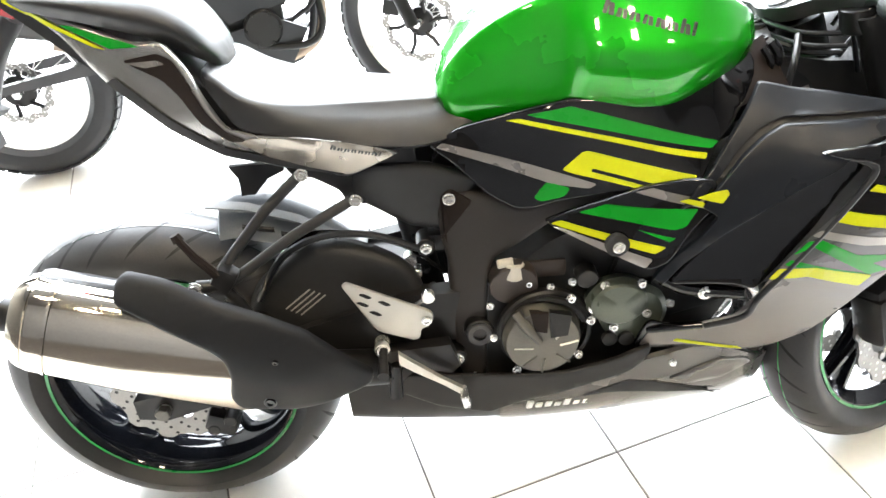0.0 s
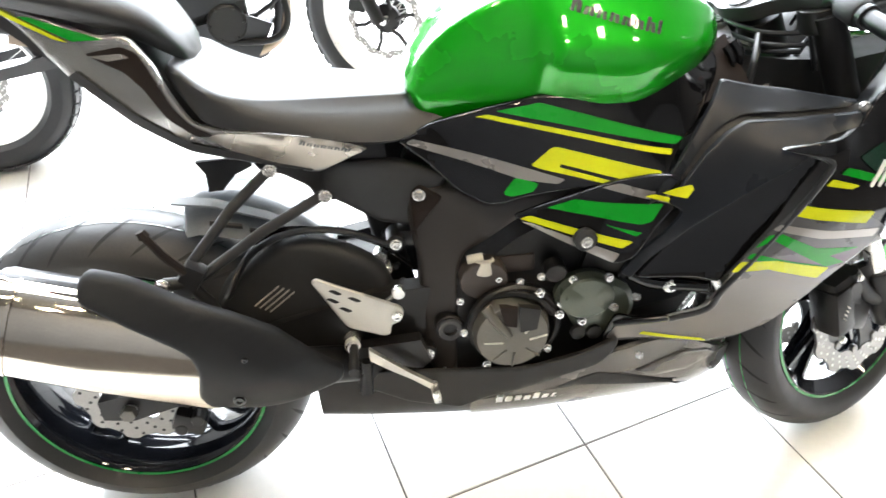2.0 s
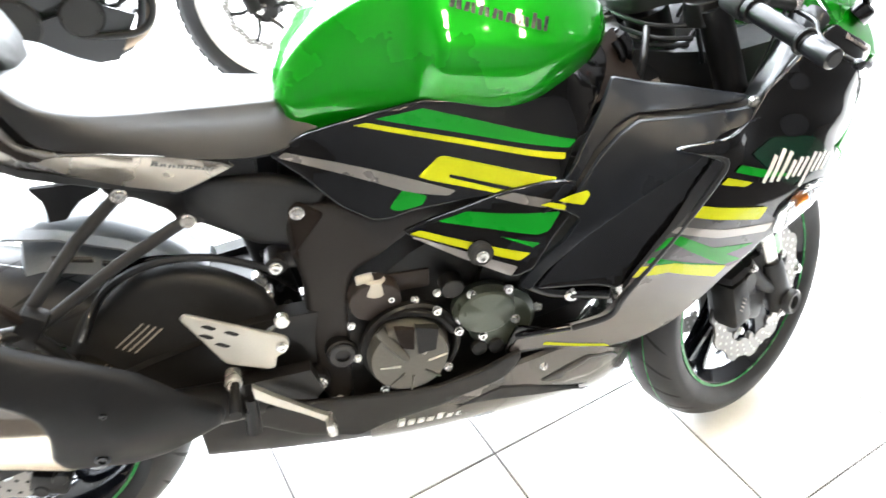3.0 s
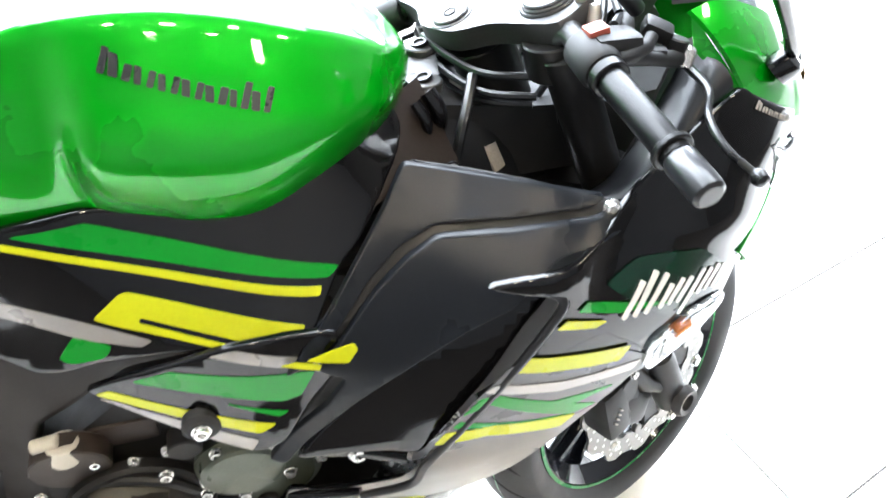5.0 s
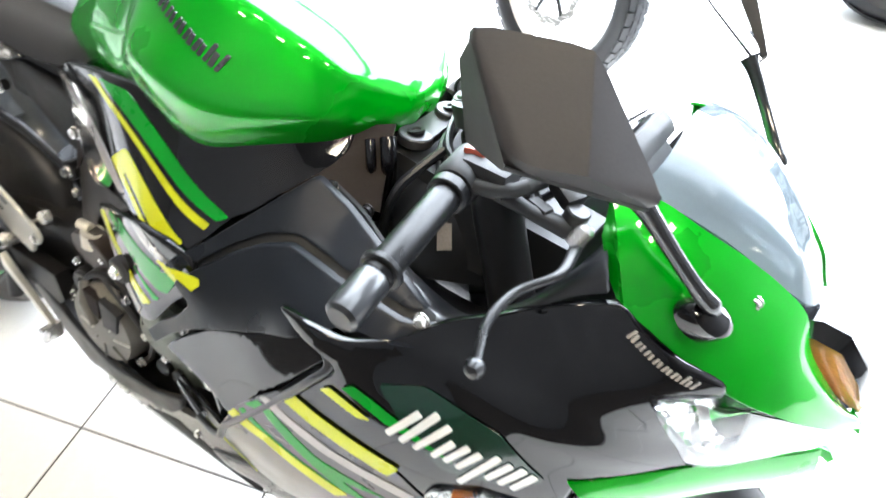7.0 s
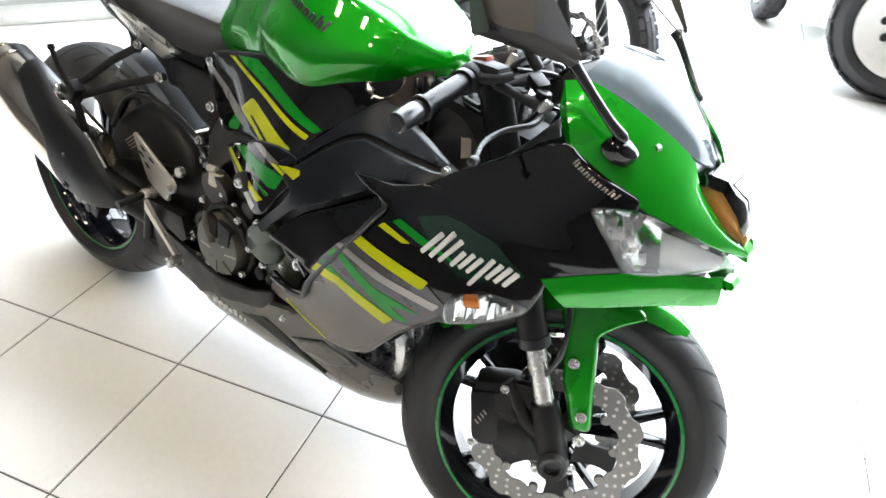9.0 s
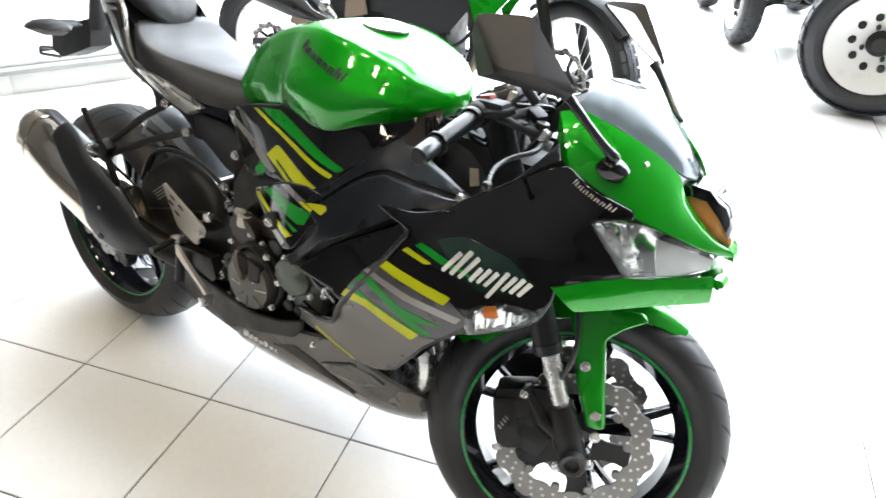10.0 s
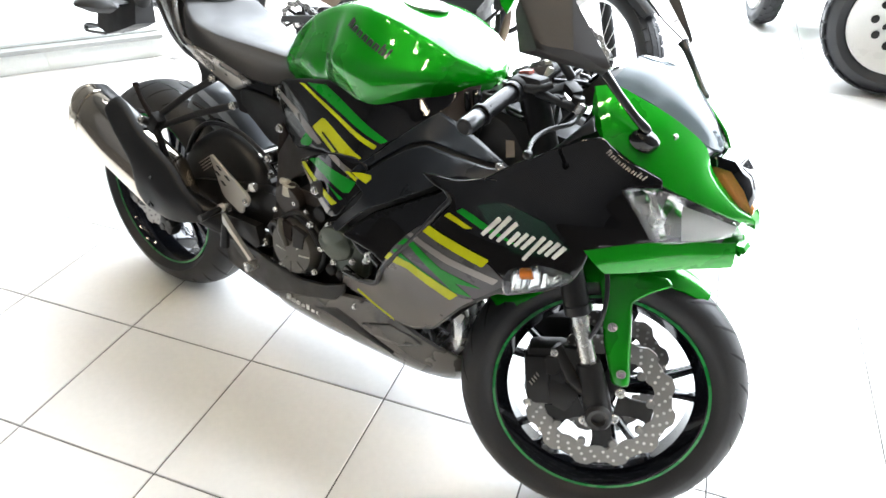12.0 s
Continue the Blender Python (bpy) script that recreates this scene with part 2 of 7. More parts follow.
def bolt(x, y, z, r=0.008, side=-1, h=0.006, m=None):
    """A flanged socket bolt that faces sideways."""
    prof = [(0.0001, 0), (r * 1.25, 0), (r * 1.25, h * 0.3), (r, h * 0.35), (r * 0.95, h), (r * 0.55, h), (r * 0.5, h * 0.45), (0.0001, h * 0.45)]
    v, f = lathe([(a, b * side) for a, b in prof], 14)
    vf = [(p[0] + x, p[1] + y, p[2] + z) for p in v], f
    return moved(vf, m) if m is not None else vf


def tps(points):
    """A smooth sheet y(x, z) through points (x, z, y)."""
    p = np.array(points, float)
    n = len(p)
    d = np.hypot(p[:, None, 0] - p[None, :, 0], p[:, None, 1] - p[None, :, 1])
    k = np.where(d > 0, d * d * np.log(d + 1e-9), 0) + np.eye(n) * 0.0004
    q = np.c_[np.ones(n), p[:, :2]]
    a = np.block([[k, q], [q.T, np.zeros((3, 3))]])
    w = np.linalg.solve(a, np.r_[p[:, 2], 0, 0, 0])

    def sheet(x, z):
        r = np.hypot(p[:, 0] - x, p[:, 1] - z)
        return float((w[:n] * np.where(r > 0, r * r * np.log(r + 1e-9), 0)).sum() + w[n] + w[n + 1] * x + w[n + 2] * z)
    return sheet


def soften(poly, r=0.008):
    """Cut the corners of a closed outline to small arcs."""
    res = []
    n = len(poly)
    for i in range(n):
        a, b, c = (np.array(poly[(i + k) % n], float) for k in (-1, 0, 1))
        la, lc = np.linalg.norm(a - b), np.linalg.norm(c - b)
        k = min(r, la * 0.4, lc * 0.4)
        p, q = b + (a - b) / la * k, b + (c - b) / lc * k
        for t in (0, 0.5, 1):
            res.append(tuple((1 - t) ** 2 * p + 2 * t * (1 - t) * b + t * t * q))
    return res


class Skin:
    """A body panel: an outline in the side view, laid over a sheet, with a rolled edge."""

    def __init__(self, outline, sheet, roll=0.010, depth=0.006, corner=0.008):
        self.outline, self.sheet, self.roll, self.depth = soften(outline, corner), sheet, roll, depth
        p = np.array(self.outline)
        self.a, self.b = p, np.roll(p, -1, 0)

    def edge(self, x, z):
        ab, ap = self.b - self.a, np.array((x, z)) - self.a
        t = np.clip((ab * ap).sum(1) / np.maximum((ab * ab).sum(1), 1e-12), 0, 1)
        return float(np.sqrt(((ap - ab * t[:, None]) ** 2).sum(1)).min())

    def y(self, x, z):
        d = min(1.0, self.edge(x, z) / self.roll) if self.roll else 1.0
        return self.sheet(x, z) + (self.depth * (1 - math.sqrt(max(0.0, 1 - (1 - d) ** 2))) if self.roll else 0)

    def fill(self, outline, step, lift=0.0, thick=0.004, extra=()):
        b = bmesh.new()
        f = b.faces.new([b.verts.new((x, 0, z)) for x, z in outline])
        for t in extra:
            bmesh.ops.inset_region(b, faces=[f], thickness=t, use_even_offset=True, use_boundary=True)
        cells = [f]
        xs, zs = [q[0] for q in outline], [q[1] for q in outline]
        for lo, hi, no in ((min(xs), max(xs), (1, 0, 0)), (min(zs), max(zs), (0, 0, 1))):
            for c in np.arange(lo + step * 0.63, hi, step):
                co = (c, 0, 0) if no[0] else (0, 0, c)
                geom = cells if extra else b.faces[:]
                geom = list({e for q in geom for e in q.edges}) + list({v for q in geom for v in q.verts}) + list(geom)
                cut = bmesh.ops.bisect_plane(b, geom=geom, plane_co=co, plane_no=no, dist=0.00002)
                if extra:
                    cells = [q for q in cut["geom"] if isinstance(q, bmesh.types.BMFace)]
        bmesh.ops.triangulate(b, faces=[q for q in b.faces if len(q.verts) > 4])
        b.verts.index_update()
        n = len(b.verts)
        front = [(v.co.x, self.y(v.co.x, v.co.z) - lift, v.co.z) for v in b.verts]
        back = [(x, y + thick, z) for x, y, z in front]
        faces = [tuple(v.index for v in q.verts) for q in b.faces]
        faces += [tuple(n + v.index for v in reversed(q.verts)) for q in b.faces]
        for e in b.edges:
            if len(e.link_faces) == 1:
                i, j = e.verts[0].index, e.verts[1].index
                faces.append((i, j, n + j, n + i))
        b.free()
        return front + back, faces

    def body(self, step=0.012, thick=0.006):
        r = self.roll
        return self.fill(self.outline, step, 0.0, thick, (r * 0.12, r * 0.2, r * 0.3, r * 0.38) if r else ())

    def decal(self, outline, lift=0.0010, corner=0.004, step=0.014):
        return self.fill(soften(outline, corner), step, lift, 0.0008)


def strip(a, b, n=8, m=6, bulge=(0, 0, 0), thick=0.004):
    """A sheet ruled between two 3D curves, bulged in the middle."""
    ca, cb = spline(a, n), spline(b, n)
    k = max(len(ca), len(cb))
    ca = [np.array([np.interp(i / (k - 1), np.linspace(0, 1, len(ca)), np.array(ca)[:, d]) for d in range(3)]) for i in range(k)]
    cb = [np.array([np.interp(i / (k - 1), np.linspace(0, 1, len(cb)), np.array(cb)[:, d]) for d in range(3)]) for i in range(k)]
    bl = np.array(bulge, float)
    front = [[p + (q - p) * t + bl * 4 * t * (1 - t) for t in np.linspace(0, 1, m + 1)] for p, q in zip(ca, cb)]
    centre = np.mean([v for r in front for v in r], 0)
    off = np.cross(front[-1][0] - front[0][0], front[0][-1] - front[0][0])
    off = off / np.linalg.norm(off) * thick
    if np.dot(off, centre - np.array((centre[0] - 0.1, 0, centre[2] - 0.2))) > 0:
        off = -off
    rings = []
    for r in front:
        rings.append(r + [v + off for v in reversed(r)])
    return loft(rings)


def row_of_marks(skin, a, b, count, h, w, slant, material, parent, name, label, lift=0.0012):
    """An emblem drawn as a row of short strokes of uneven height along a line of a panel."""
    ax = np.array(a, float)
    d = np.array(b, float) - ax
    L = np.linalg.norm(d)
    u = d / L
    v = np.array((-u[1], u[0]))
    tall = (1.0, 0.86, 0.62, 0.66, 0.64, 0.60, 0.66, 0.62, 0.64, 0.60, 0.66, 0.62, 1.0, 0.70, 0.95)
    wide = (1.0, 1.25, 1.1, 0.95, 0.9, 1.0, 0.9, 1.1, 0.95, 1.2, 1.1, 0.95, 1.0, 1.2, 0.95)
    for i in range(count):
        k, ww = tall[i % 15], w * wide[i % 15]
        c = ax + u * L * (i + 0.5) / count - v * h * (1 - k) / 2
        s = u * slant * h * k
        lean = u * ww * (0.35 if i % 2 else -0.1)
        q = [c - u * ww / 2 - v * h * k / 2 - s / 2, c + u * ww / 2 - v * h * k / 2 - s / 2, c + u * ww / 2 + v * h * k / 2 + s / 2 - lean, c - u * ww / 2 + v * h * k / 2 + s / 2 - lean]
        part(name, skin.decal([tuple(p) for p in q], lift, 0.0012, 0.03), material, parent, label)


def steer_matrix(deg):
    p = Vector((1.5, 0, 0))
    ax = Vector((-math.sin(radians(23.5)), 0, math.cos(radians(23.5))))
    return Matrix.Translation(p) @ Matrix.Rotation(radians(deg), 4, ax) @ Matrix.Translation(-p)


TURNED = steer_matrix(STEER) @ Matrix.Translation((-0.016, -0.015, -0.008))


# ---------------------------------------------------------------- the showroom
TILE_PAINT = mat("white_floor_tile", (0.78, 0.77, 0.75), 0.16, 0.0, 0.0, 0.03, 2.2, 60, 0.02, 0.25)
GROUT = mat("grey_grout", (0.09, 0.085, 0.08), 0.8, 0.0, 0.0, 0.15, 30, 200, 0.3)
WALL_PAINT = mat("warm_wall_paint", (0.068, 0.066, 0.066), 0.7, 0.0, 0.0, 0.05, 3, 90, 0.15)
PALE_PAINT = mat("pale_wall_paint", (0.11, 0.107, 0.10), 0.7, 0.0, 0.0, 0.05, 3, 90, 0.15)
CEILING_PAINT = mat("dark_ceiling_paint", (0.055, 0.055, 0.056), 0.8, 0.0, 0.0, 0.04, 3, 90, 0.15)
PLINTH_WHITE = mat("plinth_white", (0.72, 0.74, 0.72), 0.25, 0.0, 0.0, 0.04, 4, 90, 0.03)
PLINTH_GREY = mat("plinth_grey_edge", (0.30, 0.31, 0.30), 0.4, 0.0, 0.0, 0.08, 8, 120, 0.08)
ALU_FRAME = mat("window_profile", (0.45, 0.45, 0.45), 0.4, 0.8, 0.0, 0.05, 8, 120, 0.05)
ASPHALT = mat("outside_paving", (0.30, 0.30, 0.29), 0.85, 0.0, 0.0, 0.2, 2, 60, 0.4)
PANE = glass("window_pane", (1, 1, 1), 0.0, 1.02)
LAMP_GLOW = glow("warm_lamp", (1.0, 0.82, 0.56), 62.0)

X0, X1, Y0, Y1, CEIL = -6.0, 7.0, -5.0, 6.3, 7.0
ground = part("ground", block(0.5, 1.0, -0.16, 160, 160, 0.1, 0), ASPHALT)
tagged(ground, "grey paved ground outside the showroom", "ground", kind="structure")
floor = part("floor", block(0.5, (Y0 + Y1) / 2, -0.0555, X1 - X0, Y1 - Y0, 0.105, 0), GROUT)
tagged(floor, "showroom floor of large white glossy tiles with dark joints", "floor", kind="structure")
RY0, RY1, RX0, RX1 = 2.3, 5.7, -5.05, 6.05  # rooflight opening beside the shop front
ceiling = part("ceiling", join(block(0.5, (Y0 - 0.3 + RY0) / 2, CEIL + 0.1, X1 - X0 + 0.6, RY0 - Y0 + 0.3, 0.2, 0.01), block(0.5, (RY1 + Y1 + 0.3) / 2, CEIL + 0.1, X1 - X0 + 0.6, Y1 + 0.3 - RY1, 0.2, 0.01), block((X0 - 0.3 + RX0) / 2, (RY0 + RY1) / 2, CEIL + 0.1, RX0 - X0 + 0.3, RY1 - RY0 - 0.002, 0.2, 0.01), block((RX1 + X1 + 0.3) / 2, (RY0 + RY1) / 2, CEIL + 0.1, X1 + 0.3 - RX1, RY1 - RY0 - 0.002, 0.2, 0.01)), CEILING_PAINT)
roof_pane = part("rooflight", block((RX0 + RX1) / 2, (RY0 + RY1) / 2, CEIL + 0.1, RX1 - RX0 - 0.01, RY1 - RY0 - 0.01, 0.03, 0.003), PLINTH_WHITE)
tagged(roof_pane, "frosted white rooflight panel above the shop front", "rooflight", kind="structure")
tagged(ceiling, "plain dark painted showroom ceiling", "ceiling", kind="structure")
w = part("wall_south", block(0.5, Y0 - 0.1, CEIL / 2 - 0.003, X1 - X0 + 0.6, 0.2, CEIL, 0.01), WALL_PAINT)
tagged(w, "plain warm painted wall", "wall", kind="structure")
w = part("wall_west", block(X0 - 0.1, (Y0 + Y1) / 2, CEIL / 2 - 0.003, 0.2, Y1 - Y0 - 0.004, CEIL, 0.01), PALE_PAINT)
tagged(w, "plain pale painted wall", "wall", kind="structure")


def glazed_wall(name, length, m, label):
    """A shop front: sill, head, posts and panes."""
    h0, h1 = 0.12, 6.8
    wall = part(name, join(block(0, 0, h0 / 2, length, 0.16, h0, 0.01), block(0, 0, (h1 + CEIL) / 2, length, 0.16, CEIL - h1 - 0.004, 0.01)), PLINTH_WHITE)
    wall.matrix_world = m
    tagged(wall, label, "glazed wall", kind="structure")
    count = int(length / 1.5)
    for i in range(count + 1):
        x = -length / 2 + 0.04 + i * (length - 0.08) / count
        part("post", block(x, 0, (h0 + h1) / 2, 0.06, 0.1, h1 - h0 - 0.004, 0.006), ALU_FRAME, wall)
        if i < count:
            p = part("pane", block(x + (length - 0.08) / count / 2, 0, (h0 + h1) / 2, (length - 0.08) / count - 0.064, 0.008, h1 - h0 - 0.006, 0), PANE, wall)
            p.visible_shadow = False


glazed_wall("wall_north", X1 - X0, pose(0.5, Y1 + 0.08, 0), "tall glazed shop front with slim metal posts")
w = part("wall_east", block(X1 + 0.1, (Y0 + Y1) / 2, CEIL / 2 - 0.003, 0.2, Y1 - Y0 - 0.004, CEIL, 0.01), WALL_PAINT)
tagged(w, "plain warm painted wall", "wall", kind="structure")
# unseen dark sheet, added so the black panels reflect less white floor
DARK_FLOOR = mat("dark_reflection_floor", (0.032, 0.027, 0.024), 0.9, 0.0, 0.0, 0.15, 20, 400, 0.3)
w = part("carpet", loft([[(X0 + 0.006, Y0 + 0.006, z), (X1 - 0.006, Y0 + 0.006, z), (X1 - 0.006, -0.75, z), (3.0, -0.75, z), (2.35, -1.4, z), (X0 + 0.006, -1.4, z)] for z in (0.0006, 0.0085)]), DARK_FLOOR)
tagged(w, "unseen dark floor sheet added to darken reflections", "carpet", kind="structure")


def ceiling_light(x, y, s=0.48):
    body = part("ceiling_light", join(block(0, s / 2 + 0.012, -0.013, s + 0.048, 0.024, 0.024, 0.003), block(0, -s / 2 - 0.012, -0.013, s + 0.048, 0.024, 0.024, 0.003),
                                      block(s / 2 + 0.012, 0, -0.013, 0.024, s, 0.024, 0.003), block(-s / 2 - 0.012, 0, -0.013, 0.024, s, 0.024, 0.003)), PURE_WHITE)
    body.location = (x, y, CEIL)
    tagged(body, "square warm glowing ceiling light with white rim", "ceiling light", "ceiling lights")
    part("diffuser", block(0, 0, -0.012, s, s, 0.016, 0.002), LAMP_GLOW, body)


for lx, ly in ((-2.4, -1.3), (0.1, -1.7), (2.7, -1.2), (-1.2, -3.7), (1.5, -3.3), (4.0, -3.6), (5.2, -1.5)):
    ceiling_light(lx, ly)


# ---------------------------------------------------------------- motorcycle
bike = new("motorcycle")
bike.matrix_world = pose(0, 0, 0, -LEAN, 0, 0)
tagged(bike, "green and black sports motorcycle leaning on its side stand, wheel turned", "motorcycle")


def both(name, vf, material, label="", parent=bike, m=None):
    """A part of the right side and its mirror image."""
    a = part(name, vf, material, parent, label, m=m)
    b = part(name, mirrored(vf), material, parent, label, m=m)
    return a, b


def tyre_profile(R, half, rim_r, n=14):
    """Rounded road tyre cross section from bead to bead."""
    pts = [(rim_r + 0.002, -half * 0.62), (rim_r + 0.018, -half * 0.90), (R - half * 0.72, -half * 1.0)]
    for i in range(n + 1):
        a = -math.pi / 2 * 0.88 + math.pi * 0.88 * i / n
        pts.append((R - half * 0.80 + half * 0.80 * math.cos(a), half * 1.0 * math.sin(a)))
    pts += [(R - half * 0.72, half * 1.0), (rim_r + 0.018, half * 0.90), (rim_r + 0.002, half * 0.62)]
    return pts


def tread(R, half, count, lo, hi, sweep, m):
    """Thin slanted grooves laid on the crown of a tyre."""
    lots = []
    for i in range(count):
        for s in (-1, 1):
            rows = []
            base = 2 * math.pi * (i + (0.25 if s > 0 else -0.25)) / count
            for k in range(7):
                t = k / 6
                a = (lo + (hi - lo) * t) * math.pi / 2 * 0.88
                r = R - half * 0.80 + (half * 0.80 + 0.0006) * math.cos(a)
                y = s * (half + 0.0006) * math.sin(a)
                th = base + sweep * t
                wd = 0.0042 * (1 - abs(2 * t - 1) ** 3) / r + 0.0004
                rows.append([(r * math.cos(th - wd), y, r * math.sin(th - wd)), (r * math.cos(th + wd), y, r * math.sin(th + wd))])
            lots.append(loft(rows, False, False))
    return moved(join(*lots), m)


def wheel(name, R, half, cx, cz, rimhalf, m, label, spokes=5, rr=0.218):
    T = (m or Matrix()) @ Matrix.Translation((cx, 0, cz))
    prof = [(rr, -rimhalf), (rr + 0.010, -rimhalf + 0.002), (rr + 0.010, -rimhalf + 0.010), (rr - 0.004, -rimhalf + 0.014), (rr - 0.014, -0.02), (rr - 0.014, 0.02),
            (rr - 0.004, rimhalf - 0.014), (rr + 0.010, rimhalf - 0.010), (rr + 0.010, rimhalf - 0.002), (rr, rimhalf), (rr - 0.008, rimhalf - 0.010), (rr - 0.020, 0.022), (rr - 0.020, -0.022), (rr - 0.008, -rimhalf + 0.010)]
    rim = part(name, moved(lathe(prof, 72, close=True), T), RIM_BLACK, bike, label)
    part("tyre", moved(lathe(tyre_profile(R, half, rr), 84), T), RUBBER, rim, "black road tyre with cut grooves")
    part("tread_groove", tread(R, half, 26, 0.10, 0.78, 0.22, T), GROOVE, rim)
    for s in (-1, 1):
        part("rim_tape", moved(lathe([(rr + 0.0025, s * (rimhalf + 0.0008)), (rr + 0.0085, s * (rimhalf + 0.0003))], 72), T), RIM_GREEN, rim, "thin green rim stripe")
    for s in (-1, 1):
        a = s * 0.30
        r, y = R - half * 0.80 + (half * 0.80 + 0.0005) * math.cos(a), (half + 0.0005) * math.sin(a)
        part("tyre_line", moved(lathe([(r, y - 0.0012), (r, y + 0.0012)], 84), T), DARK_GREEN if R > 0.3 else RIM_GREEN, rim, "faint green maker's line")
    part("hub", moved(lathe([(0.012, -rimhalf * 0.75), (0.036, -rimhalf * 0.75), (0.040, -rimhalf * 0.5), (0.034, -0.012), (0.034, 0.012), (0.040, rimhalf * 0.5), (0.036, rimhalf * 0.75), (0.012, rimhalf * 0.75)], 32), T), RIM_BLACK, rim)
    for i in range(spokes):
        a = 2 * math.pi * i / spokes + 0.3
        lots = []
        for da in (-0.17, 0.17):
            rings = []
            for t in np.linspace(0, 1, 7).tolist():
                r = 0.034 + (rr - 0.052) * t
                th = a + da * (0.35 + 0.65 * t)
                wv, hy = 0.0085 - 0.002 * t, 0.020 - 0.006 * t
                c = Vector((r * math.cos(th), 0, r * math.sin(th)))
                u = Vector((-math.sin(th), 0, math.cos(th)))
                rings.append([c + u * (wv * p) + Vector((0, hy * q, 0)) for p, q in ((-1, -0.6), (-0.6, -1), (0.6, -1), (1, -0.6), (1, 0.6), (0.6, 1), (-0.6, 1), (-1, 0.6))])
            lots.append(loft(rings))
        part("spoke", moved(join(*lots), T), RIM_BLACK, rim)
    return rim, T


def petal_disc(r0, r1, y, petals, th, T, holes=True):
    """A wavy brake disc with drilled holes."""
    n = petals * 12
    top = []
    for s in (-1, 1):
        ring_o, ring_i = [], []
        for k in range(n):
            a = 2 * math.pi * k / n
            wv = math.cos(a * petals)
            ro = r1 - 0.006 + 0.006 * max(-0.6, min(1, wv * 1.6))
            ri = r0 + 0.004 * max(-1, min(0.7, math.cos(a * petals + 0.6) * 1.4))
            ring_o.append((ro * math.cos(a), y + s * th / 2, ro * math.sin(a)))
            ring_i.append((ri * math.cos(a), y + s * th / 2, ri * math.sin(a)))
        top.append((ring_o, ring_i))
    verts = top[0][0] + top[0][1] + top[1][0] + top[1][1]
    faces = []
    for k in range(n):
        j = (k + 1) % n
        faces += [(k, j, n + j, n + k), (2 * n + k, 3 * n + k, 3 * n + j, 2 * n + j), (k, 2 * n + k, 2 * n + j, j), (n + k, n + j, 3 * n + j, 3 * n + k)]
    return moved((verts, faces), T)


def disc_holes(r0, r1, y, th, count, T, rad=0.0034):
    lots = []
    for k in range(count):
        for i, f in enumerate((0.22, 0.5, 0.78)):
            a = 2 * math.pi * (k + 0.33 * i) / count
            r = r0 + (r1 - r0) * f
            ring = [(r * math.cos(a) + rad * math.cos(q), y, r * math.sin(a) + rad * math.sin(q)) for q in np.linspace(0, 2 * math.pi, 8, False)]
            for s in (-1, 1):
                lots.append(([(p[0], y + s * (th / 2 + 0.0004), p[2]) for p in ring], [tuple(range(8))]))
    return moved(join(*lots), T)


HOLE = mat("drilled_hole", (0.01, 0.01, 0.01), 0.9, 0, 0, 0.1, 10, 100, 0)
# pale colour paints the brightness behind the holes onto solid discs
HOLE_LIGHT = mat("bright_through_hole", (0.7, 0.69, 0.67), 0.6, 0, 0, 0.05, 10, 100, 0)

rear_wheel, TR = wheel("rear_wheel", 0.311, 0.092, 0.020, 0.310, 0.074, Matrix.Translation((0, -0.022, 0)), "gloss black cast rear wheel with green rim stripe")
d = part("brake_disc", petal_disc(0.062, 0.110, -0.092, 10, 0.005, TR), DISC_STEEL, rear_wheel, "drilled steel petal disc")
part("disc_hole", disc_holes(0.062, 0.106, -0.092, 0.005, 16, TR), HOLE, rear_wheel)
part("sprocket", moved(lathe([(0.03, 0.085), (0.085, 0.085), (0.088, 0.088), (0.085, 0.091), (0.03, 0.091)], 60, close=True), TR), DISC_STEEL, rear_wheel)

front_wheel, TF = wheel("front_wheel", 0.290, 0.061, 1.40, 0.300, 0.047, TURNED, "gloss black cast front wheel with green rim stripe", 5, 0.2075)
for s in (-1, 1):
    part("brake_disc", petal_disc(0.106, 0.150, s * 0.066, 12, 0.005, TF), DISC_STEEL, front_wheel, "drilled steel petal disc")
    part("disc_hole", disc_holes(0.108, 0.146, s * 0.066, 0.005, 30, TF), HOLE_LIGHT, front_wheel)
    for k in range(10):
        a = 2 * math.pi * k / 10 + 0.2
        part("disc_button", moved(bar((0.100 * math.cos(a), s * 0.061, 0.100 * math.sin(a)), (0.100 * math.cos(a), s * 0.071, 0.100 * math.sin(a)), 0.009), TF), DISC_STEEL, front_wheel)
    for k in range(5):
        a = 2 * math.pi * k / 5
        rings = []
        for t in np.linspace(0, 1, 4).tolist():
            r = 0.035 + 0.072 * t
            c, u = Vector((r * math.cos(a), s * 0.064, r * math.sin(a))), Vector((-math.sin(a), 0, math.cos(a)))
            wd = 0.026 - 0.008 * math.sin(t * math.pi)
            rings.append([c + u * p * wd + Vector((0, q * 0.003, 0)) for p, q in ((-1, -1), (1, -1), (1, 1), (-1, 1))])
        part("disc_carrier", moved(loft(rings), TF), BLACK_METAL, front_wheel)

# --- swing arm, chain guard, hugger
both("swing_arm", loft([[(x, y0 + dy, z + dz) for dy, dz in ((-0.018, -h), (0.018, -h), (0.018, h), (-0.018, h))] for x, y0, z, h in
                        ((-0.03, -0.140, 0.310, 0.020), (0.02, -0.140, 0.310, 0.028), (0.12, -0.135, 0.345, 0.040), (0.30, -0.132, 0.40, 0.050), (0.46, -0.120, 0.43, 0.055), (0.60, -0.105, 0.43, 0.045))]), BLACK_METAL)
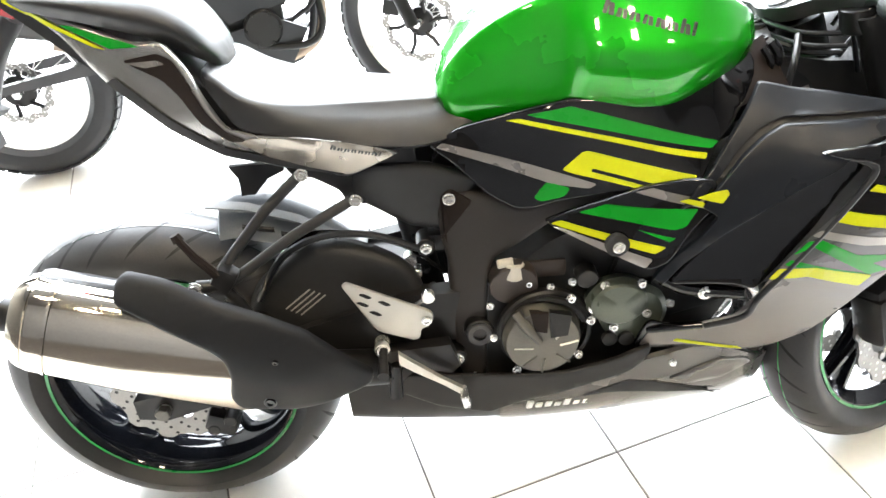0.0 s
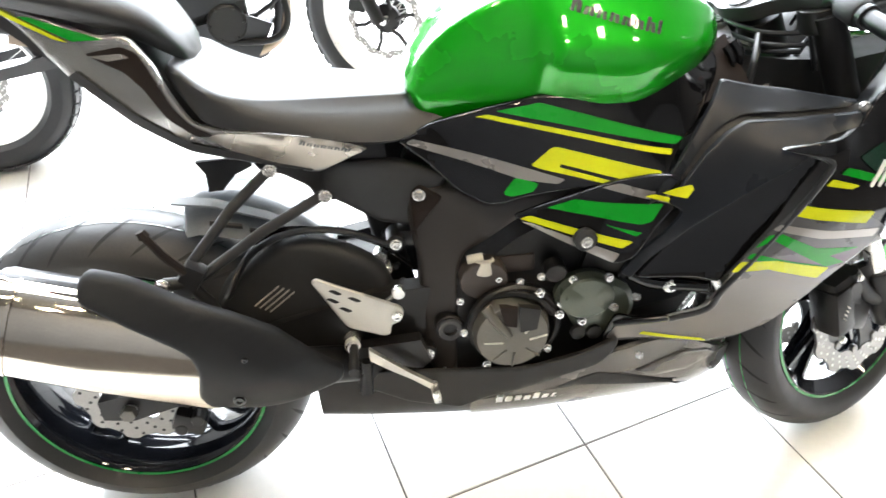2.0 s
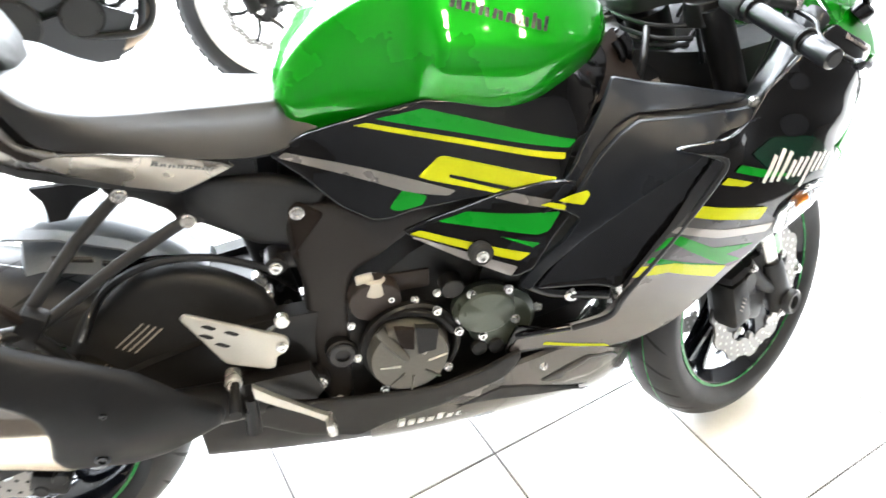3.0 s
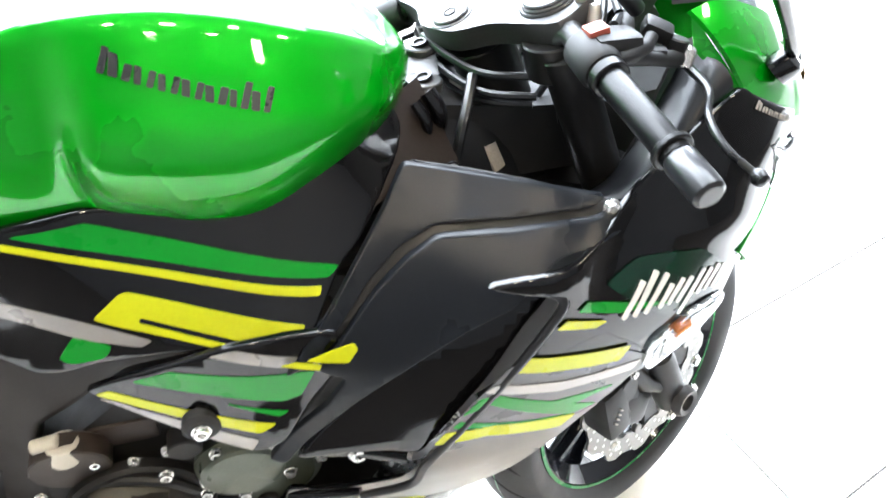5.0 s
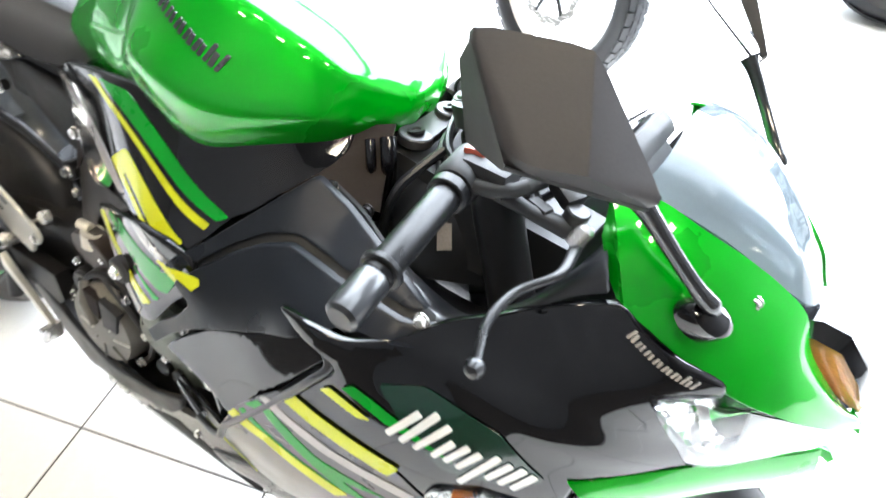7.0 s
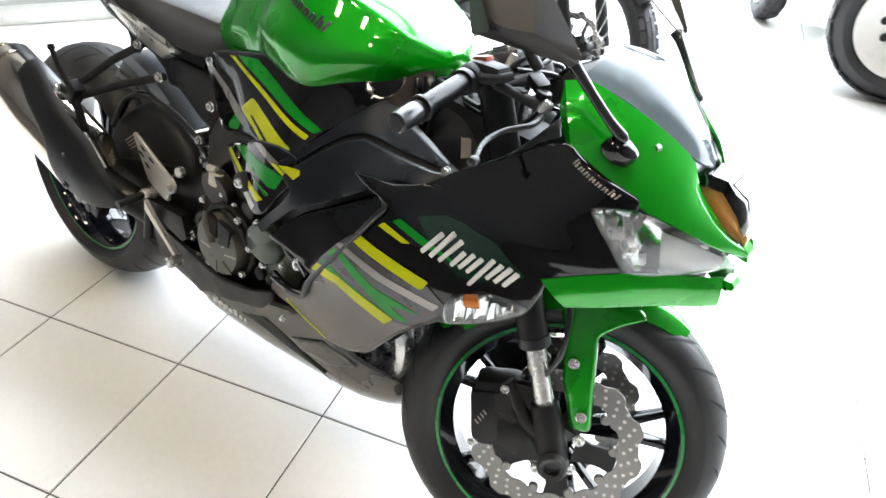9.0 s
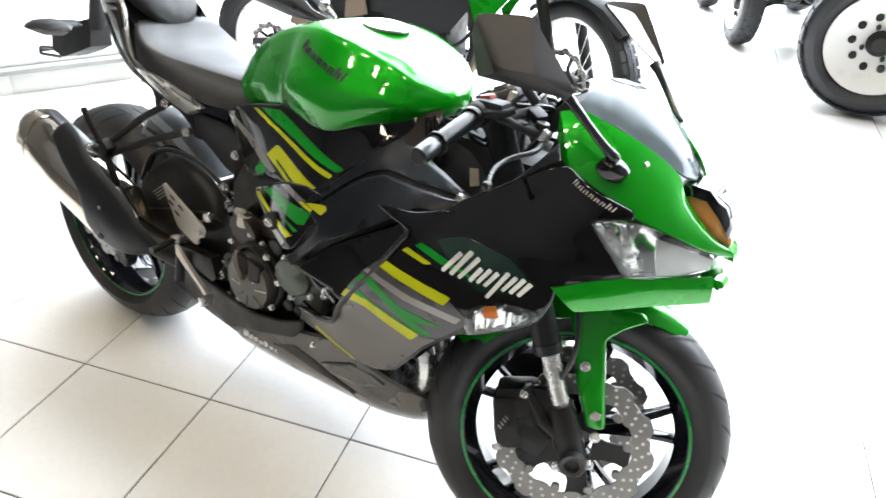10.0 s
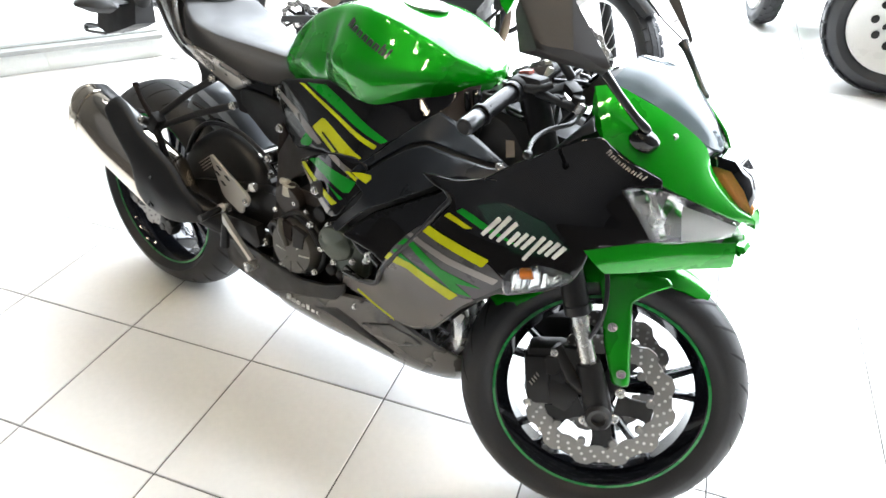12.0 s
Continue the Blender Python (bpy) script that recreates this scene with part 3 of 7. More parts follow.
part("swing_arm_bridge", loft([[(x, y, z) for x, z in ((0.36, 0.38), (0.46, 0.38), (0.47, 0.47), (0.38, 0.46))] for y in (-0.12, 0.12)]), BLACK_METAL, bike)
part("rear_axle", bar((0.02, -0.170, 0.308), (0.02, 0.150, 0.308), 0.012), CHROME, bike)
part("axle_nut", bar((0.02, -0.176, 0.308), (0.02, -0.160, 0.308), 0.014, 6), ENGINE_GREY, bike)
rings = []
for x, z, h in ((0.166, 0.648, 0.084), (0.19, 0.654, 0.090), (0.25, 0.642, 0.095), (0.31, 0.614, 0.098), (0.365, 0.575, 0.095), (0.40, 0.535, 0.088)):
    rings.append([(x, y, z - abs(y / h) ** 3.2 * 0.055) for y in np.linspace(-h, h, 13)] + [(x - 0.003, y, z - 0.005 - abs(y / h) ** 3.2 * 0.052) for y in np.linspace(h - 0.004, -h + 0.004, 13)])
hugger = part("rear_hugger", loft(rings), HUGGER_PLASTIC, bike, "satin black plastic rear hugger with sky reflection in its colour")
part("hugger_fin", loft([[(x, y, z) for y, z in ((-0.098, z0), (-0.074, z0 + 0.002), (-0.074, z0 - 0.001), (-0.098, z0 - 0.003))] for x, z0 in ((0.158, 0.662), (0.22, 0.652), (0.30, 0.622), (0.36, 0.585))]), HUGGER_PLASTIC, hugger)
for k in range(2):
    part("hugger_slot", loft([[(x, y, z) for y, z in ((-0.0985, z0), (-0.095, z0 + 0.003), (-0.095, z0 - 0.004), (-0.0985, z0 - 0.005))] for x, z0 in ((0.21 + 0.06 * k, 0.622 - 0.018 * k), (0.26 + 0.06 * k, 0.612 - 0.024 * k))]), BLACK_MATTE, hugger)
chain_path = []
for a in np.linspace(math.pi / 2, 3 * math.pi / 2, 12):
    chain_path.append((0.085 * math.cos(a), 0.088, 0.315 + 0.085 * math.sin(a)))
for a in np.linspace(-math.pi / 2, math.pi / 2, 8):
    chain_path.append((0.68 + 0.035 * math.cos(a), 0.088, 0.42 + 0.035 * math.sin(a)))
chain_path.append(chain_path[0])
part("chain", tube(chain_path, 0.007, 6, 3), BLACK_METAL, bike)

# big dark swing arm cover on the right, with a small plate
cov = Skin([(0.17, 0.44), (0.20, 0.505), (0.285, 0.567), (0.345, 0.585), (0.42, 0.563), (0.485, 0.515), (0.50, 0.44), (0.47, 0.385), (0.36, 0.36), (0.25, 0.38)], tps([(0.17, 0.45, -0.12), (0.30, 0.56, -0.115), (0.45, 0.53, -0.118), (0.33, 0.45, -0.135), (0.48, 0.40, -0.125)]), 0.02, 0.018, 0.03)
part("swing_arm_cover", cov.body(0.016, 0.012), BLACK_MATTE, bike)
for k in range(4):
    part("warning_label", cov.decal([(0.258 + 0.008 * k, 0.476 - 0.004 * k), (0.2595 + 0.008 * k, 0.4742 - 0.004 * k), (0.305 + 0.008 * k, 0.508 - 0.004 * k), (0.3035 + 0.008 * k, 0.5098 - 0.004 * k)], 0.001, 0.0006, 0.05), LABEL_GREY, bike)
hose = tube([(0.22, -0.13, 0.50), (0.27, -0.128, 0.575), (0.34, -0.12, 0.603), (0.42, -0.11, 0.592), (0.50, -0.10, 0.55)], 0.006, 8, 6)
part("brake_hose", hose, BLACK_SATIN, bike)
part("brake_hose", tube([(0.23, -0.12, 0.52), (0.30, -0.115, 0.60), (0.38, -0.11, 0.60), (0.47, -0.10, 0.56), (0.53, -0.09, 0.50)], 0.004, 8, 6), BLACK_GLOSS, bike)

# --- rear brake caliper and bracket
part("rear_caliper", join(block(0.100, -0.122, 0.240, 0.060, 0.036, 0.040, 0.01, pose(0, 0, 0, 0, 25, 0)), bar((0.085, -0.142, 0.232), (0.085, -0.105, 0.232), 0.012), bar((0.118, -0.142, 0.250), (0.118, -0.105, 0.250), 0.012)), BLACK_METAL, bike)

# --- silencer
ax0, ax1 = Vector((-0.125, -0.205, 0.556)), Vector((0.30, -0.190, 0.385))
axd = (ax1 - ax0).normalized()
up = Vector((0, 0.10, 1)); up = (up - axd * up.dot(axd)).normalized()
sd = axd.cross(up)


def oval(t, h, wd, n=40):
    c = ax0 + (ax1 - ax0) * t
    res = []
    for a in np.linspace(0, 2 * math.pi, n, False).tolist():
        ca, sa = math.cos(a), math.sin(a)
        ex = 2 / 2.6
        res.append(c + up * (h * math.copysign(abs(sa) ** ex, sa)) + sd * (wd * math.copysign(abs(ca) ** ex, ca)))
    return res


silencer = part("silencer", loft([oval(0.05, 0.074, 0.053), oval(0.065, 0.078, 0.056), oval(0.40, 0.083, 0.062), oval(0.78, 0.083, 0.060), oval(0.80, 0.080, 0.058), oval(0.95, 0.05, 0.04)]), STEEL, bike, "polished stainless steel silencer can")
part("end_cap", loft([oval(0.0, 0.046, 0.032), oval(0.0, 0.060, 0.043), oval(0.022, 0.071, 0.0505), oval(0.052, 0.0765, 0.0545), oval(0.052, 0.05, 0.03)]), STEEL, silencer, "bevelled steel end cap")
part("seam_band", loft([oval(0.115, 0.0802, 0.0582), oval(0.125, 0.0805, 0.0584)], False), STEEL, silencer)
part("tail_pipe", join(loft([oval(-0.050, 0.026, 0.020, 20), oval(0.010, 0.026, 0.020, 20)], False), loft([oval(-0.050, 0.022, 0.016, 20), oval(-0.005, 0.022, 0.016, 20)]), loft([oval(-0.050, 0.026, 0.020, 20), oval(-0.050, 0.022, 0.016, 20)], False)), BLACK_METAL, silencer)
c0 = ax0 + (ax1 - ax0) * 0.06 + up * 0.067 - sd * 0.012
c1 = ax0 + (ax1 - ax0) * 0.52 + up * 0.076 - sd * 0.012
part("top_cover", loft([[c + up * u * k + sd * v * k for u, v in ((-0.012, -0.026), (0.006, -0.024), (0.013, -0.016), (0.015, 0.0), (0.013, 0.016), (0.006, 0.024), (-0.012, 0.026))] for c, k in ((c0 - axd * 0.004, 0.75), (c0 + axd * 0.008, 1.0), (c0 + (c1 - c0) * 0.5, 1.0), (c1, 0.95))]), BLACK_SATIN, silencer, "black plastic top cover")
sh = Skin([(0.040, 0.588), (0.044, 0.612), (0.060, 0.622), (0.115, 0.608), (0.175, 0.582), (0.250, 0.545), (0.310, 0.503), (0.367, 0.445), (0.402, 0.408), (0.398, 0.384), (0.323, 0.362), (0.275, 0.358), (0.180, 0.366), (0.175, 0.402), (0.190, 0.453), (0.187, 0.488), (0.165, 0.510), (0.100, 0.550)],
          tps([(0.050, 0.615, -0.226), (0.045, 0.585, -0.252), (0.11, 0.602, -0.234), (0.12, 0.545, -0.268), (0.20, 0.53, -0.270), (0.19, 0.42, -0.268), (0.18, 0.366, -0.246), (0.30, 0.44, -0.272), (0.40, 0.42, -0.235), (0.32, 0.365, -0.248), (0.31, 0.50, -0.246)]), 0.010, 0.010, 0.012)
shield = part("heat_shield", sh.body(0.012, 0.004), SHIELD_METAL, bike, "matte dark silencer shield")
part("shield_bolt", bolt(0.238, sh.y(0.238, 0.392) - 0.001, 0.392, 0.0085, -1, 0.005), BLACK_GLOSS, shield)
part("shield_bolt", bolt(0.262, sh.y(0.262, 0.475) - 0.001, 0.475, 0.004, -1, 0.003), BLACK_GLOSS, shield)
part("exhaust_pipe", tube([(0.25, -0.22, 0.42), (0.38, -0.17, 0.37), (0.52, -0.09, 0.30), (0.70, -0.04, 0.23), (0.95, -0.02, 0.21)], 0.032, 14, 6), BLACK_METAL, bike)
collector = [tube([(0.95, -0.02 + 0.03 * k, 0.21), (1.03, -0.10 + 0.065 * k, 0.24), (1.10, -0.11 + 0.07 * k, 0.32), (1.07, -0.11 + 0.07 * k, 0.43), (0.99, -0.11 + 0.07 * k, 0.50)], 0.021, 14, 6) for k in range(4)]
for vf in collector:
    part("exhaust_header", vf, CHROME, bike, "bright steel header pipe")

# hanger tubes of the silencer
part("hanger_tube", tube([(0.323, -0.108, 0.712), (0.260, -0.140, 0.665), (0.192, -0.186, 0.598)], 0.0085, 12), BLACK_MATTE, bike)
part("hanger_tube", tube([(0.401, -0.114, 0.664), (0.300, -0.148, 0.624), (0.198, -0.186, 0.572)], 0.0085, 12), BLACK_MATTE, bike)
part("hanger_foot", join(block(0.190, -0.195, 0.580, 0.034, 0.03, 0.055, 0.008, pose(0, 0, 0, 0, 35, 0)), tube([(0.19, -0.20, 0.57), (0.21, -0.20, 0.54), (0.225, -0.20, 0.50)], 0.010, 10)), BLACK_METAL, bike)
part("hanger_bolt", bolt(0.153, -0.212, 0.580, 0.010), CHROME, bike)
part("hanger_lug", tube([(0.153, -0.206, 0.580), (0.19, -0.198, 0.575)], 0.011, 10), BLACK_METAL, bike)
peg = join(tube([(0.188, -0.205, 0.598), (0.165, -0.212, 0.636), (0.150, -0.214, 0.666)], [0.008, 0.0065, 0.006], 8), tube([(0.150, -0.214, 0.666), (0.146, -0.214, 0.676)], [0.009, 0.007], 8))
part("passenger_peg", peg, BROWN, bike, "folded bronze-coloured passenger peg")

# --- subframe cover, frame, pivot plate
sf = Skin([(0.395, 0.700), (0.43, 0.712), (0.52, 0.703), (0.60, 0.675), (0.575, 0.62), (0.535, 0.575), (0.48, 0.588), (0.43, 0.625), (0.385, 0.655)], tps([(0.40, 0.68, -0.098), (0.52, 0.70, -0.105), (0.59, 0.66, -0.105), (0.50, 0.60, -0.09)]), 0.014, 0.01)
both("subframe_cover", sf.body(0.016, 0.01), BLACK_MATTE)
sr = Skin([(0.285, 0.735), (0.34, 0.728), (0.43, 0.705), (0.42, 0.64), (0.385, 0.640), (0.375, 0.668), (0.335, 0.695), (0.305, 0.70)], tps([(0.30, 0.72, -0.099), (0.42, 0.70, -0.095), (0.40, 0.65, -0.095), (0.35, 0.71, -0.098)]), 0.008, 0.006)
both("subframe_rail", sr.body(0.016, 0.014), BLACK_METAL)
fr = Skin([(0.549, 0.663), (0.561, 0.653), (0.609, 0.654), (0.653, 0.632), (0.716, 0.648), (0.788, 0.668), (0.864, 0.677), (0.924, 0.685), (0.933, 0.669), (0.837, 0.656), (0.785, 0.642), (0.725, 0.623), (0.691, 0.598), (0.657, 0.572), (0.614, 0.544), (0.605, 0.518), (0.597, 0.442), (0.594, 0.326), (0.581, 0.309), (0.547, 0.308), (0.536, 0.432), (0.539, 0.529), (0.53, 0.568), (0.526, 0.617), (0.53, 0.65)],
          tps([(0.54, 0.68, -0.092), (0.6, 0.65, -0.12), (0.7, 0.62, -0.15), (0.8, 0.65, -0.178), (0.94, 0.7, -0.19), (0.58, 0.55, -0.128), (0.58, 0.42, -0.143), (0.56, 0.34, -0.143), (0.52, 0.56, -0.102)]), 0.010, 0.008, 0.012)
both("main_frame", fr.body(0.014, 0.03), FRAME_METAL)
both("frame_gusset", Skin([(0.533, 0.651), (0.549, 0.661), (0.561, 0.652), (0.586, 0.642), (0.534, 0.573)], lambda x, z: fr.sheet(x, z) - 0.004, 0.006, 0.004).body(0.016, 0.006), BROWN)
for x, z, r in ((0.547, 0.644, 0.0085), (0.323, 0.712, 0.0085), (0.401, 0.664, 0.0085), (0.503, 0.556, 0.008)):
    y = {0.547: -0.1075, 0.323: -0.1185, 0.401: -0.124, 0.503: -0.105}[x]
    part("frame_bolt", bolt(x, y, z, r, -1, 0.008), CHROME, bike)
part("hanger_lug", join(bar((0.503, -0.105, 0.556), (0.503, -0.06, 0.556), 0.016), block(0.53, -0.075, 0.556, 0.06, 0.03, 0.03)), BLACK_METAL, bike)
part("pivot_nut", join(lathe([(0.012, 0.004), (0.012, -0.004), (0.020, -0.006), (0.0225, -0.004), (0.0225, 0.006)], 28)), YOKE_METAL, bike, m=Matrix.Translation((0.582, -0.158, 0.410)))
part("pivot_cap", bar((0.582, -0.157, 0.410), (0.582, -0.135, 0.410), 0.026), BLACK_METAL, bike)
for x, z in ((0.541, 0.360), (0.565, 0.317)):
    part("frame_bolt", bolt(x, -0.158, z, 0.0095, -1, 0.006), CHROME, bike)
part("frame_lug", bar((0.541, -0.157, 0.360), (0.541, -0.12, 0.360), 0.017), BLACK_METAL, bike)
# shock with its bright reservoir fitting
part("shock_body", bar((0.47, 0.0, 0.62), (0.52, 0.0, 0.36), 0.026), BLACK_METAL, bike)
part("shock_spring", tube([(0.472 + 0.045 * k / 60 + 0.0, 0.034 * math.sin(k * 0.6), 0.60 - 0.2 * k / 60 + 0.034 * math.cos(k * 0.6) * 0.2) for k in range(61)], 0.006, 6), BLACK_SATIN, bike)
part("shock_adjuster", join(bar((0.475, -0.085, 0.520), (0.475, -0.06, 0.520), 0.012), bar((0.485, -0.095, 0.50), (0.485, -0.07, 0.50), 0.008)), CHROME, bike)

# --- rider's foot controls
hp = Skin([(0.363, 0.537), (0.371, 0.543), (0.502, 0.474), (0.507, 0.462), (0.498, 0.444), (0.484, 0.441), (0.480, 0.421), (0.470, 0.419), (0.410, 0.444)], lambda x, z: -0.172, 0.003, 0.002, 0.010)
heel = part("heel_plate", hp.body(0.02, 0.004), ALU, bike, "drilled bare aluminium heel plate")
for x, z in ((0.399, 0.517), (0.428, 0.500), (0.393, 0.502), (0.412, 0.482)):
    part("slot", hp.decal([(x - 0.012, z + 0.003), (x - 0.002, z + 0.004), (x + 0.012, z - 0.006), (x + 0.004, z - 0.008)], 0.0006, 0.004, 0.05), HOLE, heel)
part("plate_screw", bolt(0.494, -0.174, 0.458, 0.007, -1, 0.004), CHROME, heel)
part("peg_bracket", loft([[(x, y, z) for x, z in ((0.41, 0.40), (0.53, 0.405), (0.545, 0.36), (0.53, 0.345), (0.43, 0.372))] for y in (-0.175, -0.150)]), BLACK_METAL, bike)
part("foot_peg", join(bar((0.415, -0.160, 0.415), (0.415, -0.192, 0.415), 0.011), tube([(0.418, -0.185, 0.418), (0.418, -0.225, 0.413)], 0.008, 10), tube([(0.418, -0.225, 0.413), (0.418, -0.250, 0.411)], 0.009, 10)), BLACK_METAL, bike, "black metal rider foot peg")
part("peg_feeler", tube([(0.436, -0.19, 0.385), (0.430, -0.19, 0.318)], [0.009, 0.009, 0.012], 10), RUBBER_GRIP, bike)
pedal = part("brake_pedal", join(loft([[c + Vector((0, -0.005, -wd)), c + Vector((0, 0.005, -wd)), c + Vector((0, 0.005, wd)), c + Vector((0, -0.005, wd))] for c, wd in ((Vector((0.443, -0.200, 0.407)), 0.011), (Vector((0.47, -0.200, 0.384)), 0.009), (Vector((0.51, -0.200, 0.353)), 0.006), (Vector((0.545, -0.200, 0.325)), 0.007))])), ALU, bike, "bare aluminium brake pedal")
part("pedal_tip", block(0.548, -0.208, 0.317, 0.013, 0.034, 0.026, 0.004, pose(0, 0, 0, 0, -12, 0)), CHROME, pedal)
part("pedal_pivot", join(bar((0.416, -0.190, 0.416), (0.416, -0.160, 0.416), 0.013), bolt(0.416, -0.190, 0.416, 0.008)), CHROME, bike)
part("brake_pushrod", join(tube([(0.425, -0.158, 0.44), (0.50, -0.15, 0.49)], 0.004, 8), bar((0.500, -0.160, 0.492), (0.500, -0.145, 0.492), 0.011)), CHROME, bike)

# --- engine
part("crankcase", loft([[(x, y, z) for x, z in ((0.60, 0.505), (0.65, 0.535), (0.70, 0.572), (0.76, 0.60), (0.90, 0.62), (1.00, 0.60), (1.02, 0.45), (0.92, 0.27), (0.72, 0.24), (0.59, 0.28))] for y in (-0.150, 0.150)]), ENGINE_DARK, bike)
part("cylinder_block", loft([[(x, y, z) for x, z in ((0.80, 0.50), (0.99, 0.50), (1.03, 0.68), (0.87, 0.72))] for y in (-0.165, 0.165)]), ENGINE_DARK, bike)


def cover(cx, cz, r, y0, depth, material, name, label, ribs=0):
    prof = [(r * 1.04, 0), (r * 1.04, -0.010), (r * 0.99, -0.013), (r * 0.97, -depth * 0.75), (r * 0.90, -depth), (r * 0.5, -depth * 1.05), (0.0001, -depth * 1.06)]
    ob = part(name, moved(lathe(prof, 48), Matrix.Translation((cx, y0, cz))), material, bike, label)
    return ob


clutch = cover(0.682, 0.414, 0.067, -0.158, 0.045, ENGINE_GREY, "clutch_cover", "grey painted engine clutch cover")
for a in (178, 222, 262, 48, 8, 318):
    ra = radians(a)
    part("cover_rib", bar((0.688 + 0.022 * math.cos(ra), -0.2060, 0.404 + 0.022 * math.sin(ra)), (0.688 + 0.054 * math.cos(ra), -0.2030, 0.404 + 0.054 * math.sin(ra)), 0.0020, 6), ALU if a in (8, 48, 178) else ENGINE_GREY, clutch)
part("cover_notch", loft([[(x, y, z) for x, z in ((0.668, 0.442), (0.688, 0.436), (0.690, 0.474), (0.660, 0.478))] for y in (-0.197, -0.209)]), BROWN, clutch)
part("cover_notch", loft([[(x, y, z) for x, z in ((0.694, 0.425), (0.722, 0.428), (0.728, 0.466), (0.692, 0.476))] for y in (-0.195, -0.2085)]), ENGINE_DARK, clutch)
part("cover_boss", tube([(0.640, -0.190, 0.468), (0.655, -0.206, 0.450), (0.676, -0.210, 0.420)], [0.010, 0.009, 0.006], 10), ENGINE_GREY, clutch)
part("cover_flange", moved(lathe([(0.070, 0), (0.080, 0), (0.080, -0.012), (0.076, -0.016), (0.070, -0.016)], 48, close=True), Matrix.Translation((0.690, -0.168, 0.420))), ENGINE_DARK, bike)
part("timing_cover", moved(lathe([(0.052, 0), (0.052, -0.012), (0.048, -0.016), (0.046, -0.026), (0.042, -0.029), (0.0001, -0.030)], 44), Matrix.Translation((0.808, -0.170, 0.471)) @ Matrix.Diagonal((1.0, 1, 0.84, 1))), COVER_GREEN, bike, "round grey-green painted engine cover")
part("pump_cover", moved(lathe([(0.057, 0), (0.057, -0.012), (0.051, -0.016), (0.047, -0.020), (0.0001, -0.022)], 40), Matrix.Translation((0.838, -0.165, 0.440))), COVER_GREEN, bike)
part("pump_plug", join(*[lathe([(0.013, -0.186), (0.013, -0.194), (0.010, -0.196), (0.0001, -0.196)], 20)]), ENGINE_DARK, bike, m=Matrix.Translation((0.797, 0, 0.400)))
part("pump_plug", join(*[lathe([(0.013, -0.184), (0.013, -0.192), (0.010, -0.194), (0.0001, -0.194)], 20)]), ENGINE_DARK, bike, m=Matrix.Translation((0.826, 0, 0.396)))
for x, z in ((0.785, 0.505), (0.844, 0.504), (0.767, 0.462), (0.803, 0.422), (0.857, 0.444), (0.894, 0.460), (0.730, 0.487), (0.764, 0.440), (0.640, 0.350), (0.745, 0.372)):
    part("cover_bolt", bolt(x, -0.188, z, 0.0062, -1, 0.007), CHROME, bike)
for x, z in ((0.600, 0.475), (0.664, 0.512), (0.735, 0.508), (0.604, 0.41), (0.700, 0.502)):
    part("cover_bolt", bolt(x, -0.172, z, 0.0052, -1, 0.006), CHROME, bike)
part("water_hose", tube([(0.655, -0.17, 0.475), (0.69, -0.185, 0.488), (0.73, -0.19, 0.475), (0.755, -0.185, 0.44)], 0.006, 8, 5), ENGINE_DARK, bike)
part("oil_filler", bar((0.756, -0.165, 0.524), (0.756, -0.190, 0.520), 0.018), ENGINE_DARK, bike)
part("starter_cover", join(bar((0.64, -0.15, 0.515), (0.64, -0.175, 0.51), 0.040), block(0.695, -0.140, 0.525, 0.07, 0.03, 0.034, 0.008)), ENGINE_BROWN, bike)
part("fluid_bottle", join(bar((0.640, -0.168, 0.524), (0.642, -0.168, 0.550), 0.0165), bar((0.614, -0.168, 0.550), (0.640, -0.168, 0.553), 0.0075)), RESERVOIR, bike, "milky white fluid bottle")
part("radiator", block(1.06, 0, 0.52, 0.03, 0.34, 0.26, 0.008, pose(0, 0, 0, 0, -18, 0)), BLACK_METAL, bike)

# --- fuel tank
TANK = [(0.540, -0.050, 0.790, -0.070, 0.802, -0.064, 0.814, 0.822), (0.554, -0.080, 0.768, -0.094, 0.800, -0.074, 0.838, 0.850), (0.580, -0.090, 0.752, -0.102, 0.802, -0.080, 0.868, 0.882), (0.62, -0.106, 0.770, -0.114, 0.818, -0.086, 0.900, 0.913),
        (0.67, -0.124, 0.784, -0.126, 0.835, -0.094, 0.926, 0.939), (0.715, -0.134, 0.793, -0.135, 0.846, -0.102, 0.941, 0.954), (0.735, -0.139, 0.796, -0.146, 0.852, -0.106, 0.946, 0.959), (0.757, -0.146, 0.796, -0.167, 0.853, -0.112, 0.950, 0.963),
        (0.79, -0.154, 0.792, -0.177, 0.852, -0.120, 0.953, 0.967), (0.83, -0.162, 0.786, -0.183, 0.852, -0.126, 0.952, 0.967), (0.88, -0.166, 0.794, -0.183, 0.852, -0.129, 0.944, 0.960), (0.93, -0.150, 0.808, -0.169, 0.854, -0.124, 0.929, 0.946),
        (0.97, -0.126, 0.817, -0.147, 0.856, -0.112, 0.914, 0.930), (1.005, -0.094, 0.824, -0.112, 0.852, -0.092, 0.895, 0.908), (1.032, -0.050, 0.832, -0.064, 0.850, -0.052, 0.876, 0.886), (1.044, -0.020, 0.842, -0.028, 0.852, -0.022, 0.864, 0.870)]


